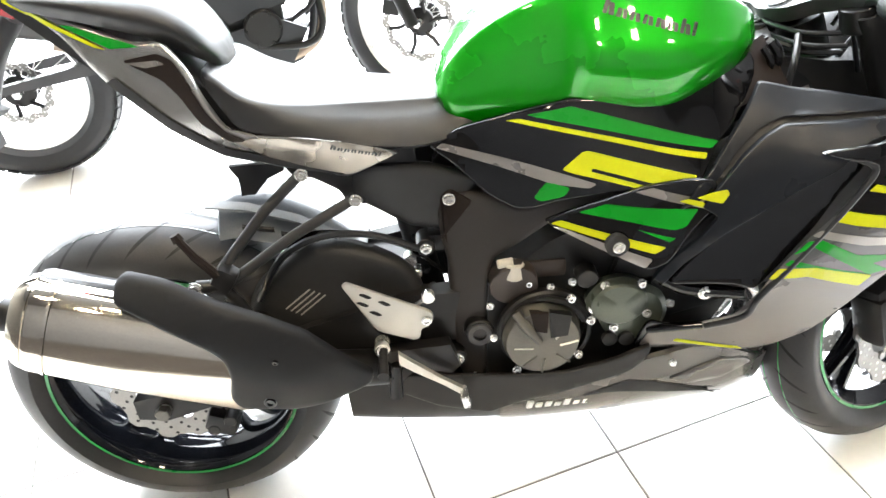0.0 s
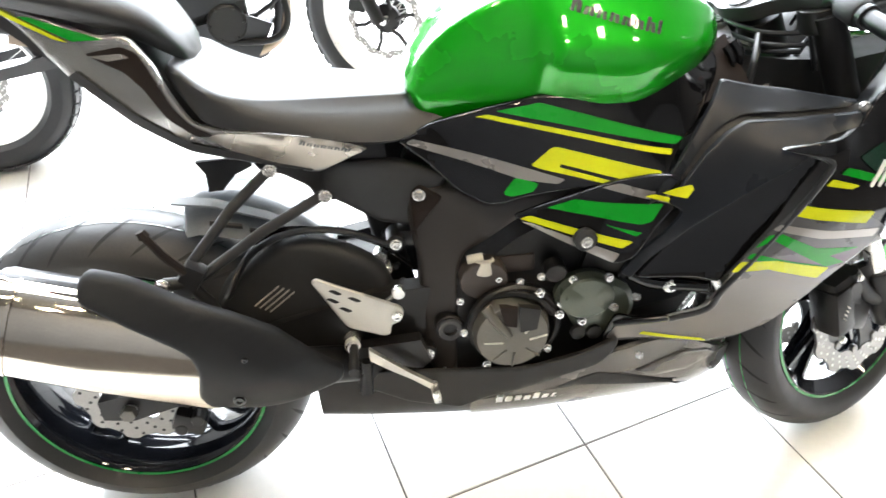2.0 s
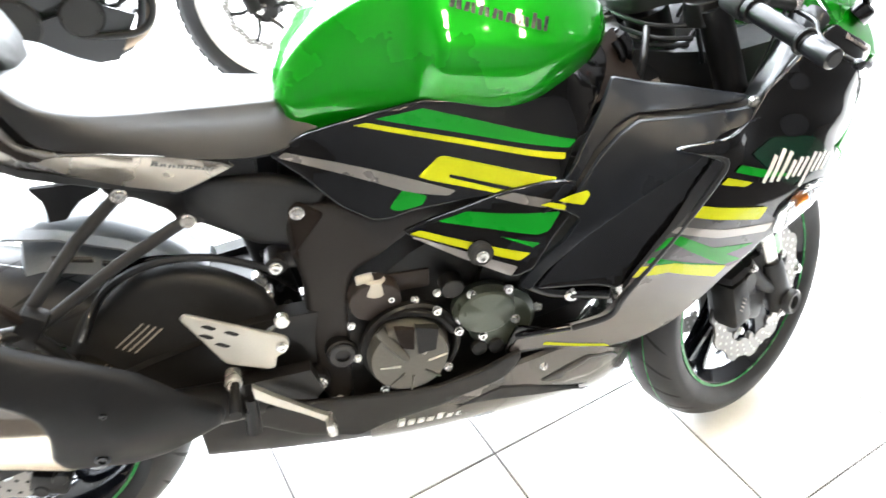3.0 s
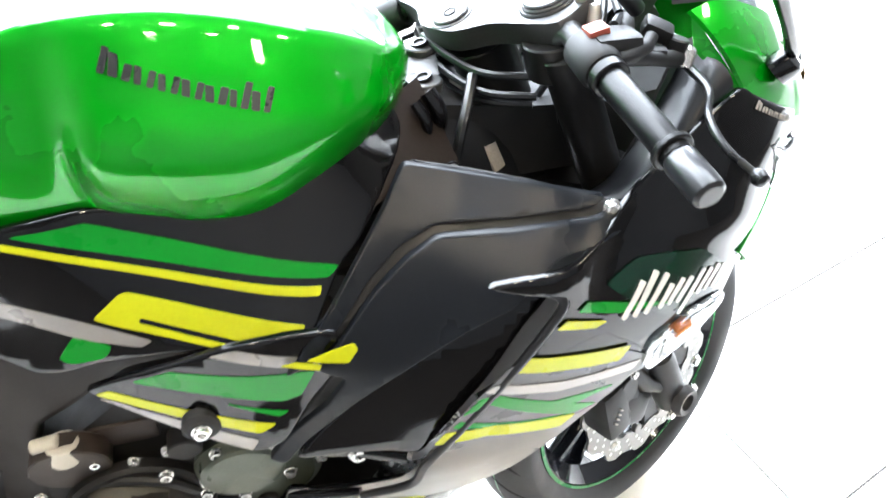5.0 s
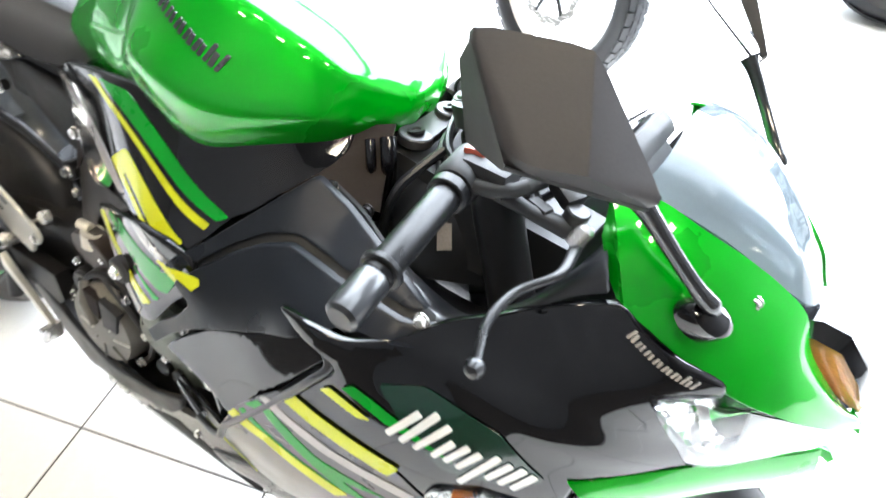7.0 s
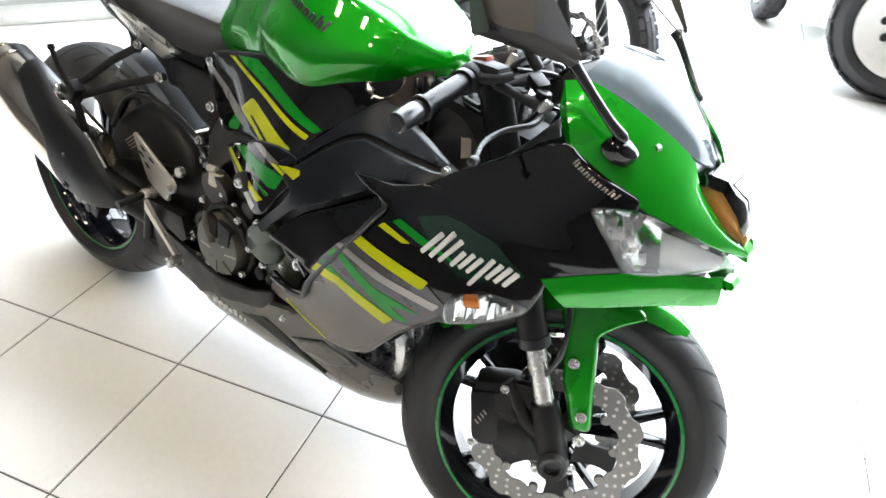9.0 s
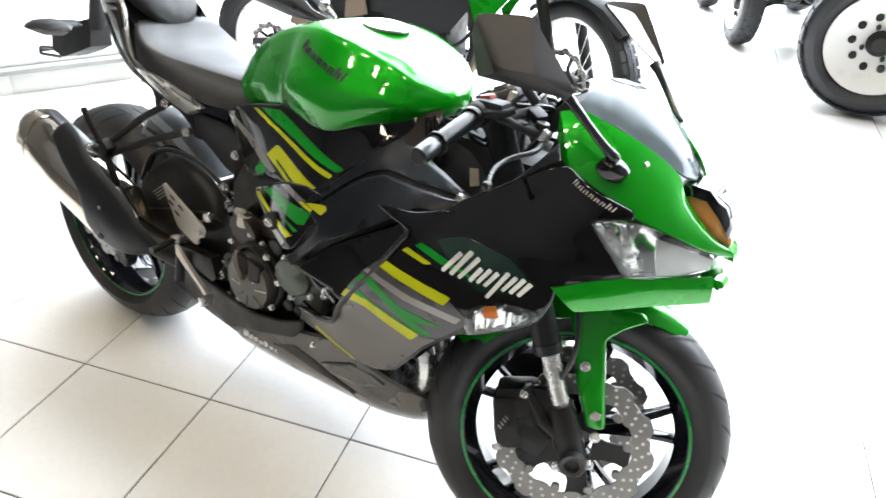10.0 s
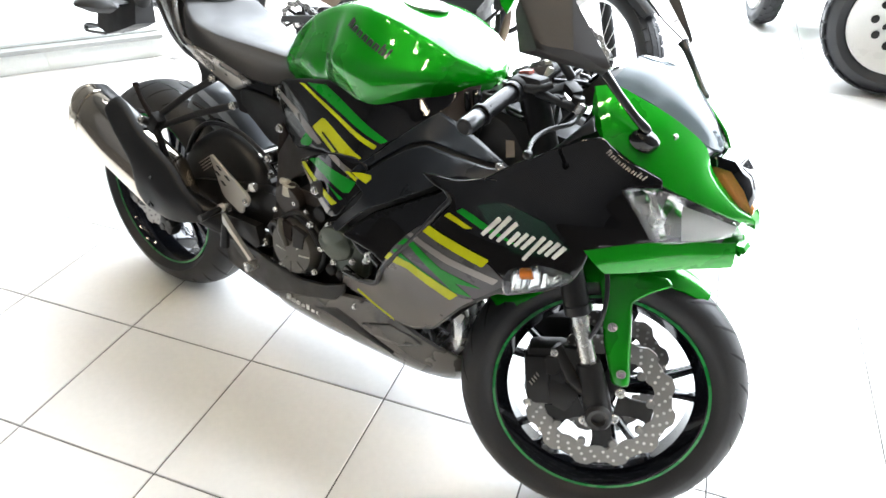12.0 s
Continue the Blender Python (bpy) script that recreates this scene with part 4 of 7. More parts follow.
def tank_ring(row):
    x, yb, zb, yw, zw, ys, zs, zt = row
    low = np.array((yw, zw)) * 0.10 + np.array((ys, zs)) * 0.90
    side = [tuple(v) for v in spline([(yb * 0.9, zb - 0.004), (yb, zb), (yw, zw), (yw * 0.48 + ys * 0.52 - 0.003, zw * 0.48 + zs * 0.52), tuple(low)], 5)]
    top = [tuple(v) for v in spline([(ys * 0.93, zs + (zt - zs) * 0.30), (ys * 0.55, zs + (zt - zs) * 0.80), (0, zt)], 5)]
    half = [(x, v[0], v[1]) for v in side + [(ys * 0.985, zs + 0.001)] + top]
    return [(x, 0, zb + 0.004)] + half + [(x, -y, z) for x, y, z in reversed(half[:-1])]


rows = [tuple(v) for v in spline(TANK, 4)]
tank_rings = [tank_ring(r) for r in rows]
tank = part("fuel_tank", loft(tank_rings), GREEN, bike, "glossy metallic green fuel tank")


class TankSide(Skin):
    """Finds the side of the tank for things laid on it."""

    def __init__(self):
        self.roll = 0

    def y(self, x, z):
        xs = [r[0][0] for r in tank_rings]
        i = max(0, min(len(xs) - 2, int(np.searchsorted(xs, x)) - 1))
        t = (x - xs[i]) / (xs[i + 1] - xs[i])
        ring = [np.array(a) * (1 - t) + np.array(b) * t for a, b in zip(tank_rings[i], tank_rings[i + 1])]
        k = len(ring) // 2 + 1
        pts = [(q[2], q[1]) for q in ring[9:k]]
        return float(np.interp(z, [q[0] for q in pts], [q[1] for q in pts]))


tank_side = TankSide()
row_of_marks(tank_side, (0.776, 0.929), (0.902, 0.892), 15, 0.0180, 0.0056, 0.12, EMBLEM, tank, "tank_emblem", "dark raised emblem strokes", 0.0014)
part("fuel_cap", moved(lathe([(0.048, 0), (0.048, 0.004), (0.040, 0.008), (0.018, 0.009), (0.016, 0.006), (0.0001, 0.006)], 36, "z"), pose(0.86, 0, 0.962, 0, 4, 0)), CHROME, tank, "round bright metal fuel cap")

# --- seats
SEAT = [(0.196, -0.080, 0.862, -0.074, 0.872), (0.206, -0.100, 0.850, -0.093, 0.876), (0.225, -0.116, 0.825, -0.108, 0.868), (0.245, -0.126, 0.800, -0.117, 0.853), (0.275, -0.132, 0.788, -0.121, 0.836), (0.33, -0.136, 0.780, -0.112, 0.821),
        (0.42, -0.134, 0.758, -0.088, 0.810), (0.50, -0.124, 0.745, -0.072, 0.803), (0.56, -0.112, 0.752, -0.064, 0.800), (0.592, -0.100, 0.766, -0.060, 0.802)]
rings = []
for x, yb, zb, yt, zt in [tuple(v) for v in spline(SEAT, 4)]:
    q = [(yb * 0.94, zb - 0.006), (yb, zb), (yb * 0.72 + yt * 0.28 - 0.003, zb * 0.65 + zt * 0.35), (yb * 0.34 + yt * 0.66 - 0.003, zb * 0.3 + zt * 0.7), (yt * 1.04, zt - 0.009), (yt * 1.0, zt - 0.004), (yt * 0.95, zt - 0.0015), (yt * 0.6, zt), (yt * 0.3, zt + 0.001), (0, zt)]
    rings.append([(x, 0, zb)] + [(x, a, b) for a, b in q] + [(x, -a, b) for a, b in reversed(q[:-1])])
seat = part("rider_seat", loft(rings), VINYL, bike, "black vinyl rider seat")
PILL = [(-0.06, 0.05, 0.995, 0.975), (0.0, 0.082, 1.000, 0.965), (0.08, 0.095, 0.992, 0.945), (0.15, 0.095, 0.975, 0.920), (0.19, 0.085, 0.950, 0.895), (0.218, 0.06, 0.910, 0.872), (0.228, 0.03, 0.885, 0.868)]
rings = []
for x, hw, zt, zb in [tuple(v) for v in spline(PILL, 4)]:
    q = [tuple(v) for v in spline([(-hw * 0.9, zb), (-hw, (zb + zt) / 2), (-hw * 0.8, zt - 0.008), (-hw * 0.4, zt), (0, zt)], 4)]
    rings.append([(x, 0, zb)] + [(x, a, b) for a, b in q] + [(x, -a, b) for a, b in reversed(q[:-1])])
part("passenger_seat", loft(rings), VINYL, bike, "black vinyl passenger seat pad")

# --- tail
tail_sheet = tps([(-0.04, 0.985, -0.055), (0.06, 0.87, -0.085), (0.115, 0.918, -0.10), (0.163, 0.915, -0.105), (0.14, 0.80, -0.108), (0.24, 0.79, -0.134), (0.24, 0.745, -0.112), (0.325, 0.715, -0.114), (0.42, 0.745, -0.130), (0.46, 0.733, -0.126), (0.40, 0.705, -0.116), (0.33, 0.775, -0.14)])
tl = Skin([(-0.075, 1.004), (-0.01, 0.972), (0.06, 0.944), (0.118, 0.922), (0.160, 0.922), (0.188, 0.885), (0.205, 0.845), (0.228, 0.800), (0.262, 0.787), (0.330, 0.780), (0.40, 0.766), (0.45, 0.750), (0.478, 0.735), (0.396, 0.698), (0.296, 0.724), (0.214, 0.746), (0.141, 0.795), (0.062, 0.864), (0.008, 0.934), (-0.05, 0.985)], tail_sheet, 0.007, 0.006, 0.010)
tail, _ = both("tail_panel", tl.body(0.012, 0.005), TAIL_GREY, "graphite metallic tail cowl")
ins = tl.decal([(0.262, 0.783), (0.330, 0.778), (0.40, 0.764), (0.45, 0.749), (0.470, 0.736), (0.398, 0.706), (0.33, 0.728), (0.275, 0.752), (0.245, 0.776)], 0.0036, 0.008)
part("tail_inset", ins, CHAMPAGNE, tail, "champagne silver inset")
row_of_marks(tl, (0.376, 0.7605), (0.450, 0.7395), 15, 0.0085, 0.0030, 0.2, EMBLEM, tail, "tail_emblem", "small dark emblem strokes", 0.0050)
part("tail_stripe", tl.decal([(0.030, 0.950), (0.128, 0.9185), (0.085, 0.917), (0.015, 0.951)], 0.0030, 0.002), GREEN_DECAL, tail)
part("tail_stripe", tl.decal([(-0.06, 0.990), (0.010, 0.951), (0.078, 0.916), (0.060, 0.920), (0.0, 0.949), (-0.062, 0.984)], 0.0034, 0.001), YELLOW, tail)
part("tail_lip", tl.decal([(0.062, 0.868), (0.141, 0.800), (0.214, 0.752), (0.296, 0.730), (0.390, 0.704), (0.380, 0.712), (0.30, 0.742), (0.222, 0.765), (0.150, 0.812), (0.078, 0.876)], 0.0030, 0.003), BLACK_MATTE, tail)
# no real hollow: the recess's shade is a dark sheet on the panel
part("scoop_shade", tl.decal([(0.098, 0.900), (0.150, 0.908), (0.172, 0.898), (0.190, 0.862), (0.206, 0.826), (0.228, 0.796), (0.262, 0.776), (0.232, 0.778), (0.196, 0.806), (0.172, 0.848), (0.150, 0.872), (0.118, 0.888)], 0.0026, 0.006), BROWN, tail, "flat dark brown sheet painted as the shaded recess under the seat")
part("scoop_blade", tl.decal([(0.100, 0.897), (0.150, 0.899), (0.160, 0.893), (0.130, 0.889)], 0.0042, 0.002), CHAMPAGNE, tail)
part("undertray", loft([[(x, -h, z0), (x, h, z0), (x, h * 0.95, z1), (x, -h * 0.95, z1)] for x, h, z0, z1 in ((-0.07, 0.045, 0.975, 0.995), (0.05, 0.07, 0.875, 0.94), (0.15, 0.09, 0.785, 0.90), (0.25, 0.098, 0.735, 0.80), (0.40, 0.10, 0.70, 0.75), (0.50, 0.09, 0.69, 0.73))]), BLACK_MATTE, bike)
lamp = part("tail_lamp", loft([[(-0.055, -0.05, 0.960), (-0.055, 0.05, 0.960), (-0.055, 0.04, 0.985), (-0.055, -0.04, 0.985)], [(-0.085, -0.03, 0.965), (-0.085, 0.03, 0.965), (-0.085, 0.025, 0.985), (-0.085, -0.025, 0.985)]]), RED_LENS, bike, "dark red tail lamp")
BACK = Matrix.Translation((-0.15, 0.07, -0.032))
holder = part("plate_holder", loft([[(x, -h, z0), (x, h, z0), (x, h * 0.8, z1), (x, -h * 0.8, z1)] for x, h, z0, z1 in ((-0.075, 0.034, 0.760, 0.838), (-0.135, 0.042, 0.735, 0.818), (-0.22, 0.040, 0.705, 0.790), (-0.285, 0.034, 0.716, 0.768))]), BLACK_MATTE, bike, "black plastic plate holder", m=BACK)
part("holder_arm", join(*[tube([(-0.25, y, 0.722), (-0.345, y, 0.712), (-0.362, y, 0.700), (-0.352, y, 0.690), (-0.25, y, 0.700)], 0.005, 8, 3) for y in (-0.030, 0.030)], bar((-0.355, -0.032, 0.701), (-0.355, 0.032, 0.701), 0.006)), BLACK_SATIN, holder, m=BACK)
part("number_lamp", block(-0.225, 0, 0.795, 0.06, 0.05, 0.022, 0.006), BLACK_SATIN, holder, m=BACK)
part("holder_stay", tube([(-0.085, 0.01, 0.955), (-0.15, 0.03, 0.89), (-0.225, 0.065, 0.790)], [0.016, 0.018, 0.024], 10, 4), BLACK_MATTE, holder)
for s in (-1, 1):
    part("rear_indicator", loft([[(x0 + a, s * y, z0 + b) for a, b in ((-h * 1.3, 0), (-h * 0.4, h * 0.32), (h * 0.8, h * 0.25), (h * 1.2, 0), (h * 0.5, -h * 0.35), (-h * 0.6, -h * 0.3))] for x0, y, z0, h in ((-0.12, 0.03, 0.815, 0.016), (-0.13, 0.06, 0.812, 0.020), (-0.145, 0.085, 0.808, 0.060), (-0.165, 0.125, 0.806, 0.052), (-0.18, 0.150, 0.804, 0.012))]), BLACK_MATTE, holder, m=BACK)
part("tail_hook", loft([[(x, y, z) for x, z in ((0.202, 0.716), (0.214, 0.694), (0.213, 0.664), (0.236, 0.665), (0.260, 0.690), (0.288, 0.702), (0.288, 0.714), (0.25, 0.716))] for y in (-0.070, -0.060)]), BLACK_MATTE, bike)

# --- side covers between tank, seat and fairing
a_sheet = tps([(0.536, 0.735, -0.108), (0.56, 0.765, -0.118), (0.641, 0.778, -0.134), (0.7, 0.795, -0.145), (0.742, 0.735, -0.172), (0.8, 0.79, -0.16), (0.938, 0.738, -0.194), (0.917, 0.721, -0.206), (0.896, 0.7, -0.226), (0.674, 0.665, -0.165), (0.88, 0.795, -0.163), (0.96, 0.825, -0.134), (0.92, 0.815, -0.150), (0.76, 0.675, -0.196), (0.6, 0.7, -0.132), (1.0, 0.81, -0.126), (1.0, 0.835, -0.098)])
pa = Skin([(0.519, 0.736), (0.573, 0.767), (0.653, 0.788), (0.731, 0.805), (0.772, 0.803), (0.819, 0.797), (0.875, 0.804), (0.922, 0.823), (0.976, 0.85), (1.005, 0.852), (1.020, 0.826), (1.012, 0.806), (0.983, 0.779), (0.958, 0.752), (0.94, 0.741), (0.924, 0.719), (0.907, 0.695), (0.879, 0.684), (0.852, 0.684), (0.779, 0.676), (0.709, 0.659), (0.673, 0.645), (0.648, 0.642), (0.607, 0.661), (0.561, 0.704)], a_sheet, 0.004, 0.003)
side_a, _ = both("side_cover", pa.body(0.012, 0.005), BLACK_GLOSS, "gloss black side cover with coloured stripes")
part("stripe", pa.decal([(0.667, 0.784), (0.731, 0.795), (0.937, 0.74), (0.925, 0.732)], 0.0010, 0.004), GREEN_DECAL, side_a, "green stripe")
part("stripe", pa.decal([(0.638, 0.776), (0.656, 0.779), (0.918, 0.727), (0.915, 0.72)], 0.0011, 0.002), YELLOW, side_a, "yellow stripe")
part("stripe", pa.decal([(0.715, 0.706), (0.744, 0.732), (0.752, 0.734), (0.899, 0.702), (0.885, 0.691), (0.852, 0.69), (0.757, 0.71), (0.755, 0.705), (0.833, 0.688), (0.814, 0.686), (0.771, 0.694), (0.732, 0.701)], 0.0011, 0.004), YELLOW, side_a, "yellow stripe")
part("stripe", pa.decal([(0.532, 0.733), (0.543, 0.741), (0.653, 0.716), (0.763, 0.688), (0.752, 0.681), (0.732, 0.682), (0.701, 0.684), (0.637, 0.703)], 0.0010, 0.003), SILVER_DECAL, side_a, "silver stripe")
part("stripe", pa.decal([(0.673, 0.661), (0.693, 0.687), (0.726, 0.68), (0.717, 0.667), (0.684, 0.657)], 0.0010, 0.005), GREEN_DECAL, side_a, "green stripe")

b_sheet = tps([(0.685, 0.64, -0.178), (0.757, 0.668, -0.206), (0.80, 0.60, -0.228), (0.843, 0.583, -0.244), (0.95, 0.665, -0.238), (0.88, 0.62, -0.240), (0.86, 0.685, -0.234)])
pb = Skin([(0.686, 0.627), (0.7176, 0.6446), (0.7753, 0.671), (0.8243, 0.6921), (0.877, 0.701), (0.924, 0.698), (0.926, 0.657), (0.892, 0.619), (0.862, 0.574), (0.836, 0.5619), (0.7636, 0.5893)], b_sheet, 0.003, 0.002)
side_b, _ = both("lower_side_cover", pb.body(0.012, 0.005), BLACK_GLOSS, "gloss black lower cover with coloured stripes")
part("stripe", pb.decal([(0.696, 0.625), (0.7108, 0.6316), (0.857, 0.599), (0.841, 0.589)], 0.0010, 0.003), YELLOW, side_b, "yellow stripe")
part("stripe", pb.decal([(0.7352, 0.6471), (0.7724, 0.6636), (0.9, 0.656), (0.884, 0.629), (0.868, 0.625), (0.8067, 0.6376)], 0.0010, 0.003), GREEN_DECAL, side_b, "green stripe")
part("stripe", pb.decal([(0.8096, 0.684), (0.8341, 0.6906), (0.924, 0.665), (0.914, 0.654)], 0.0010, 0.003), SILVER_DECAL, side_b, "silver stripe")
part("stripe", pb.decal([(0.698, 0.62), (0.7117, 0.6197), (0.838, 0.58), (0.8282, 0.5647)], 0.0010, 0.003), SILVER_DECAL, side_b, "silver stripe")
part("stripe", pb.decal([(0.8164, 0.626), (0.87, 0.612), (0.861, 0.607)], 0.0010, 0.001), GREEN_DECAL, side_b, "thin green stripe")
part("frame_slider", moved(lathe([(0.018, 0.004), (0.018, -0.006), (0.013, -0.010), (0.0001, -0.010)], 28), Matrix.Translation((0.788, b_sheet(0.788, 0.602) - 0.002, 0.602))), BLACK_MATTE, bike)
part("slider_bolt", bolt(0.788, b_sheet(0.788, 0.602) - 0.012, 0.602, 0.0075), CHROME, bike)

# --- shoulder panels of the fairing
c_sheet = tps([(1.006, 0.807, -0.138), (1.062, 0.795, -0.145), (1.107, 0.791, -0.166), (1.138, 0.785, -0.178), (1.188, 0.777, -0.202), (1.015, 0.769, -0.183), (1.097, 0.766, -0.200), (0.94, 0.735, -0.201), (0.896, 0.702, -0.230), (0.941, 0.619, -0.243), (0.998, 0.653, -0.243), (1.047, 0.682, -0.246), (1.10, 0.725, -0.250), (1.18, 0.745, -0.235), (0.88, 0.56, -0.235), (1.25, 0.735, -0.205)])
pc = Skin([(1.010, 0.806), (1.062, 0.794), (1.107, 0.790), (1.138, 0.785), (1.195, 0.777), (1.178, 0.7715), (1.09, 0.7665), (1.025, 0.765), (0.993, 0.753), (0.960, 0.728), (0.922, 0.692), (0.900, 0.668), (0.872, 0.655), (0.895, 0.688), (0.923, 0.713), (0.958, 0.751), (0.983, 0.778)], lambda x, z: c_sheet(x, z) - 0.004, 0.0025, 0.0015, 0.006)
both("shoulder_panel", pc.body(0.010, 0.006), SHOULDER, "satin black upper shoulder panel")
pc2 = Skin([(0.902, 0.661), (0.926, 0.686), (0.965, 0.722), (0.997, 0.745), (1.027, 0.758), (1.09, 0.7605), (1.178, 0.7655), (1.225, 0.772), (1.215, 0.752), (1.13, 0.742), (1.106, 0.728), (1.082, 0.707), (1.047, 0.684), (0.995, 0.651), (0.938, 0.616), (0.885, 0.566), (0.858, 0.535), (0.842, 0.545), (0.868, 0.576), (0.905, 0.612), (0.928, 0.644)], lambda x, z: c_sheet(x, z) - 0.008, 0.0025, 0.0015, 0.006)
sp, _ = both("shoulder_panel", pc2.body(0.010, 0.006), SHOULDER, "satin black angular shoulder panel")
tips = Skin(pc2.outline, lambda x, z: c_sheet(x, z) - 0.0085, 0)
part("stripe", tips.decal([(0.893, 0.677), (0.916, 0.682), (0.938, 0.6835), (0.941, 0.677), (0.931, 0.665), (0.908, 0.6715)], 0.0006, 0.002, 0.03), YELLOW, sp, "yellow stripe")
part("stripe", tips.decal([(0.870, 0.671), (0.883, 0.674), (0.904, 0.668), (0.915, 0.657), (0.892, 0.664)], -0.0030, 0.002, 0.03), YELLOW, sp, "yellow stripe")
both("shoulder_backing", Skin([(0.915, 0.680), (0.950, 0.735), (0.985, 0.772), (1.012, 0.798), (1.06, 0.788), (1.15, 0.776), (1.205, 0.768), (1.19, 0.750), (1.06, 0.745), (0.98, 0.700)], lambda x, z: c_sheet(x, z) + 0.004, 0.004, 0.003, 0.006).body(0.02, 0.004), BLACK_MATTE)
both("duct_backing", Skin([(0.87, 0.50), (0.93, 0.60), (1.00, 0.66), (1.10, 0.725), (1.23, 0.745), (1.24, 0.640), (1.17, 0.540), (1.08, 0.480), (0.97, 0.44), (0.85, 0.40)], tps([(0.87, 0.45, -0.165), (0.93, 0.60, -0.185), (1.20, 0.75, -0.195), (1.12, 0.66, -0.185), (0.98, 0.46, -0.175), (1.0, 0.55, -0.17)]), 0.004, 0.003, 0.006).body(0.03, 0.004), BLACK_MATTE)
part("shoulder_bolt", bolt(1.195, -0.213, 0.771, 0.007), CHROME, bike)
pd = Skin([(0.866, 0.530), (0.892, 0.560), (0.943, 0.608), (1.0, 0.643), (1.052, 0.676), (1.086, 0.699), (1.110, 0.720), (1.138, 0.716), (1.125, 0.694), (1.104, 0.670), (1.070, 0.618), (1.022, 0.555), (0.994, 0.518), (0.965, 0.528), (0.920, 0.530)], tps([(0.87, 0.53, -0.240), (0.943, 0.608, -0.233), (1.052, 0.676, -0.236), (1.125, 0.71, -0.240), (1.03, 0.61, -0.250), (1.09, 0.665, -0.246), (0.99, 0.53, -0.256), (0.93, 0.54, -0.246)]), 0.004, 0.003, 0.012)
duct, _ = both("fairing_duct", pd.body(0.012, 0.006), BLACK_GLOSS, "gloss black recessed fairing duct")
part("duct_bracket", tube([(0.872, -0.205, 0.520), (0.900, -0.212, 0.506), (0.933, -0.217, 0.500), (0.985, -0.250, 0.508)], [0.012, 0.012, 0.013, 0.009], 12, 4), BLACK_GLOSS, bike)
both("duct_lip", tube([(0.930, -0.240, 0.448), (0.890, -0.224, 0.436), (0.852, -0.208, 0.424)], [0.0055, 0.006, 0.006], 10, 3), BLACK_GLOSS)
part("duct_bolt", bolt(0.933, -0.226, 0.500, 0.009), CHROME, bike)
both("duct_rim", tube([(1.096, -0.246, 0.723), (1.132, -0.261, 0.709), (1.118, -0.268, 0.681), (1.078, -0.270, 0.622), (1.030, -0.270, 0.556), (0.998, -0.268, 0.511), (0.982, -0.262, 0.474), (0.930, -0.246, 0.450)], 0.005, 10, 5), BLACK_SATIN)
# --- side fairing with the nose flank
e_plain = tps([(1.082, 0.637, -0.270), (1.126, 0.672, -0.264), (1.215, 0.605, -0.256), (0.88, 0.50, -0.226), (0.835, 0.38, -0.200), (1.0, 0.377, -0.220), (1.11, 0.42, -0.236), (1.243, 0.57, -0.248), (1.345, 0.630, -0.220), (1.368, 0.682, -0.206), (1.392, 0.794, -0.183), (1.20, 0.69, -0.252), (1.18, 0.73, -0.240), (1.225, 0.775, -0.212), (1.345, 0.85, -0.172), (1.456, 0.694, -0.130), (1.42, 0.665, -0.172), (1.0, 0.50, -0.262), (1.27, 0.80, -0.200), (1.30, 0.72, -0.226), (1.44, 0.800, -0.146), (1.056, 0.730, -0.250), (1.10, 0.730, -0.262), (1.15, 0.735, -0.258)])
RIDGE = np.array([(1.17, 0.752), (1.24, 0.752), (1.33, 0.728), (1.44, 0.705)])


def e_sheet(x, z):
    """The flank, with a soft ridge from the shoulder to the lamp."""
    line = float(np.interp(x, RIDGE[:, 0], RIDGE[:, 1]))
    return e_plain(x, z) - 0.004 * max(0.0, 1 - abs(z - line) / 0.030) * min(1.0, max(0.0, (x - 1.17) / 0.06))


pe = Skin([(0.855, 0.445), (0.848, 0.430), (0.834, 0.382), (0.917, 0.386), (1.007, 0.374), (1.060, 0.383), (1.112, 0.412), (1.178, 0.498), (1.243, 0.556), (1.262, 0.558), (1.330, 0.590), (1.360, 0.614), (1.372, 0.650), (1.374, 0.677), (1.424, 0.686), (1.465, 0.691), (1.432, 0.738), (1.397, 0.789), (1.447, 0.792), (1.445, 0.806), (1.395, 0.829), (1.359, 0.846), (1.345, 0.856), (1.320, 0.848), (1.285, 0.828), (1.245, 0.800), (1.215, 0.782), (1.180, 0.752), (1.14, 0.741), (1.09, 0.738), (1.056, 0.730), (1.09, 0.722), (1.122, 0.717), (1.142, 0.706), (1.124, 0.681), (1.085, 0.624), (1.037, 0.557), (1.005, 0.510), (0.989, 0.470), (0.935, 0.446), (0.89, 0.436)], e_sheet, 0.003, 0.002, 0.012)
fair, _ = both("side_fairing", pe.body(0.010, 0.005), BLACK_GLOSS, "gloss black side fairing with silver belly and stripes")
part("fairing_silver", pe.decal([(0.9734, 0.4714), (1.003, 0.533), (1.023, 0.57), (1.0714, 0.5608), (1.17, 0.522), (1.205, 0.53), (1.178, 0.505), (1.112, 0.42), (1.06, 0.391), (1.007, 0.382), (0.918, 0.394), (0.842, 0.391), (0.8569, 0.4257), (0.9026, 0.436)], 0.0018, 0.006), BELLY_SILVER, fair, "silver lower fairing")
part("fairing_graphite", pe.decal([(1.019, 0.566), (1.053, 0.61), (1.0839, 0.6429), (1.222, 0.612), (1.26, 0.584), (1.236, 0.56), (1.205, 0.532), (1.165, 0.521), (1.0714, 0.5588)], 0.0018, 0.006), GREY_DECAL, fair, "graphite fairing field")
part("stripe", pe.decal([(1.006, 0.544), (1.018, 0.562), (1.0714, 0.5597), (1.172, 0.528), (1.156, 0.51), (1.063, 0.545)], 0.0030, 0.003), YELLOW, fair, "yellow stripe")
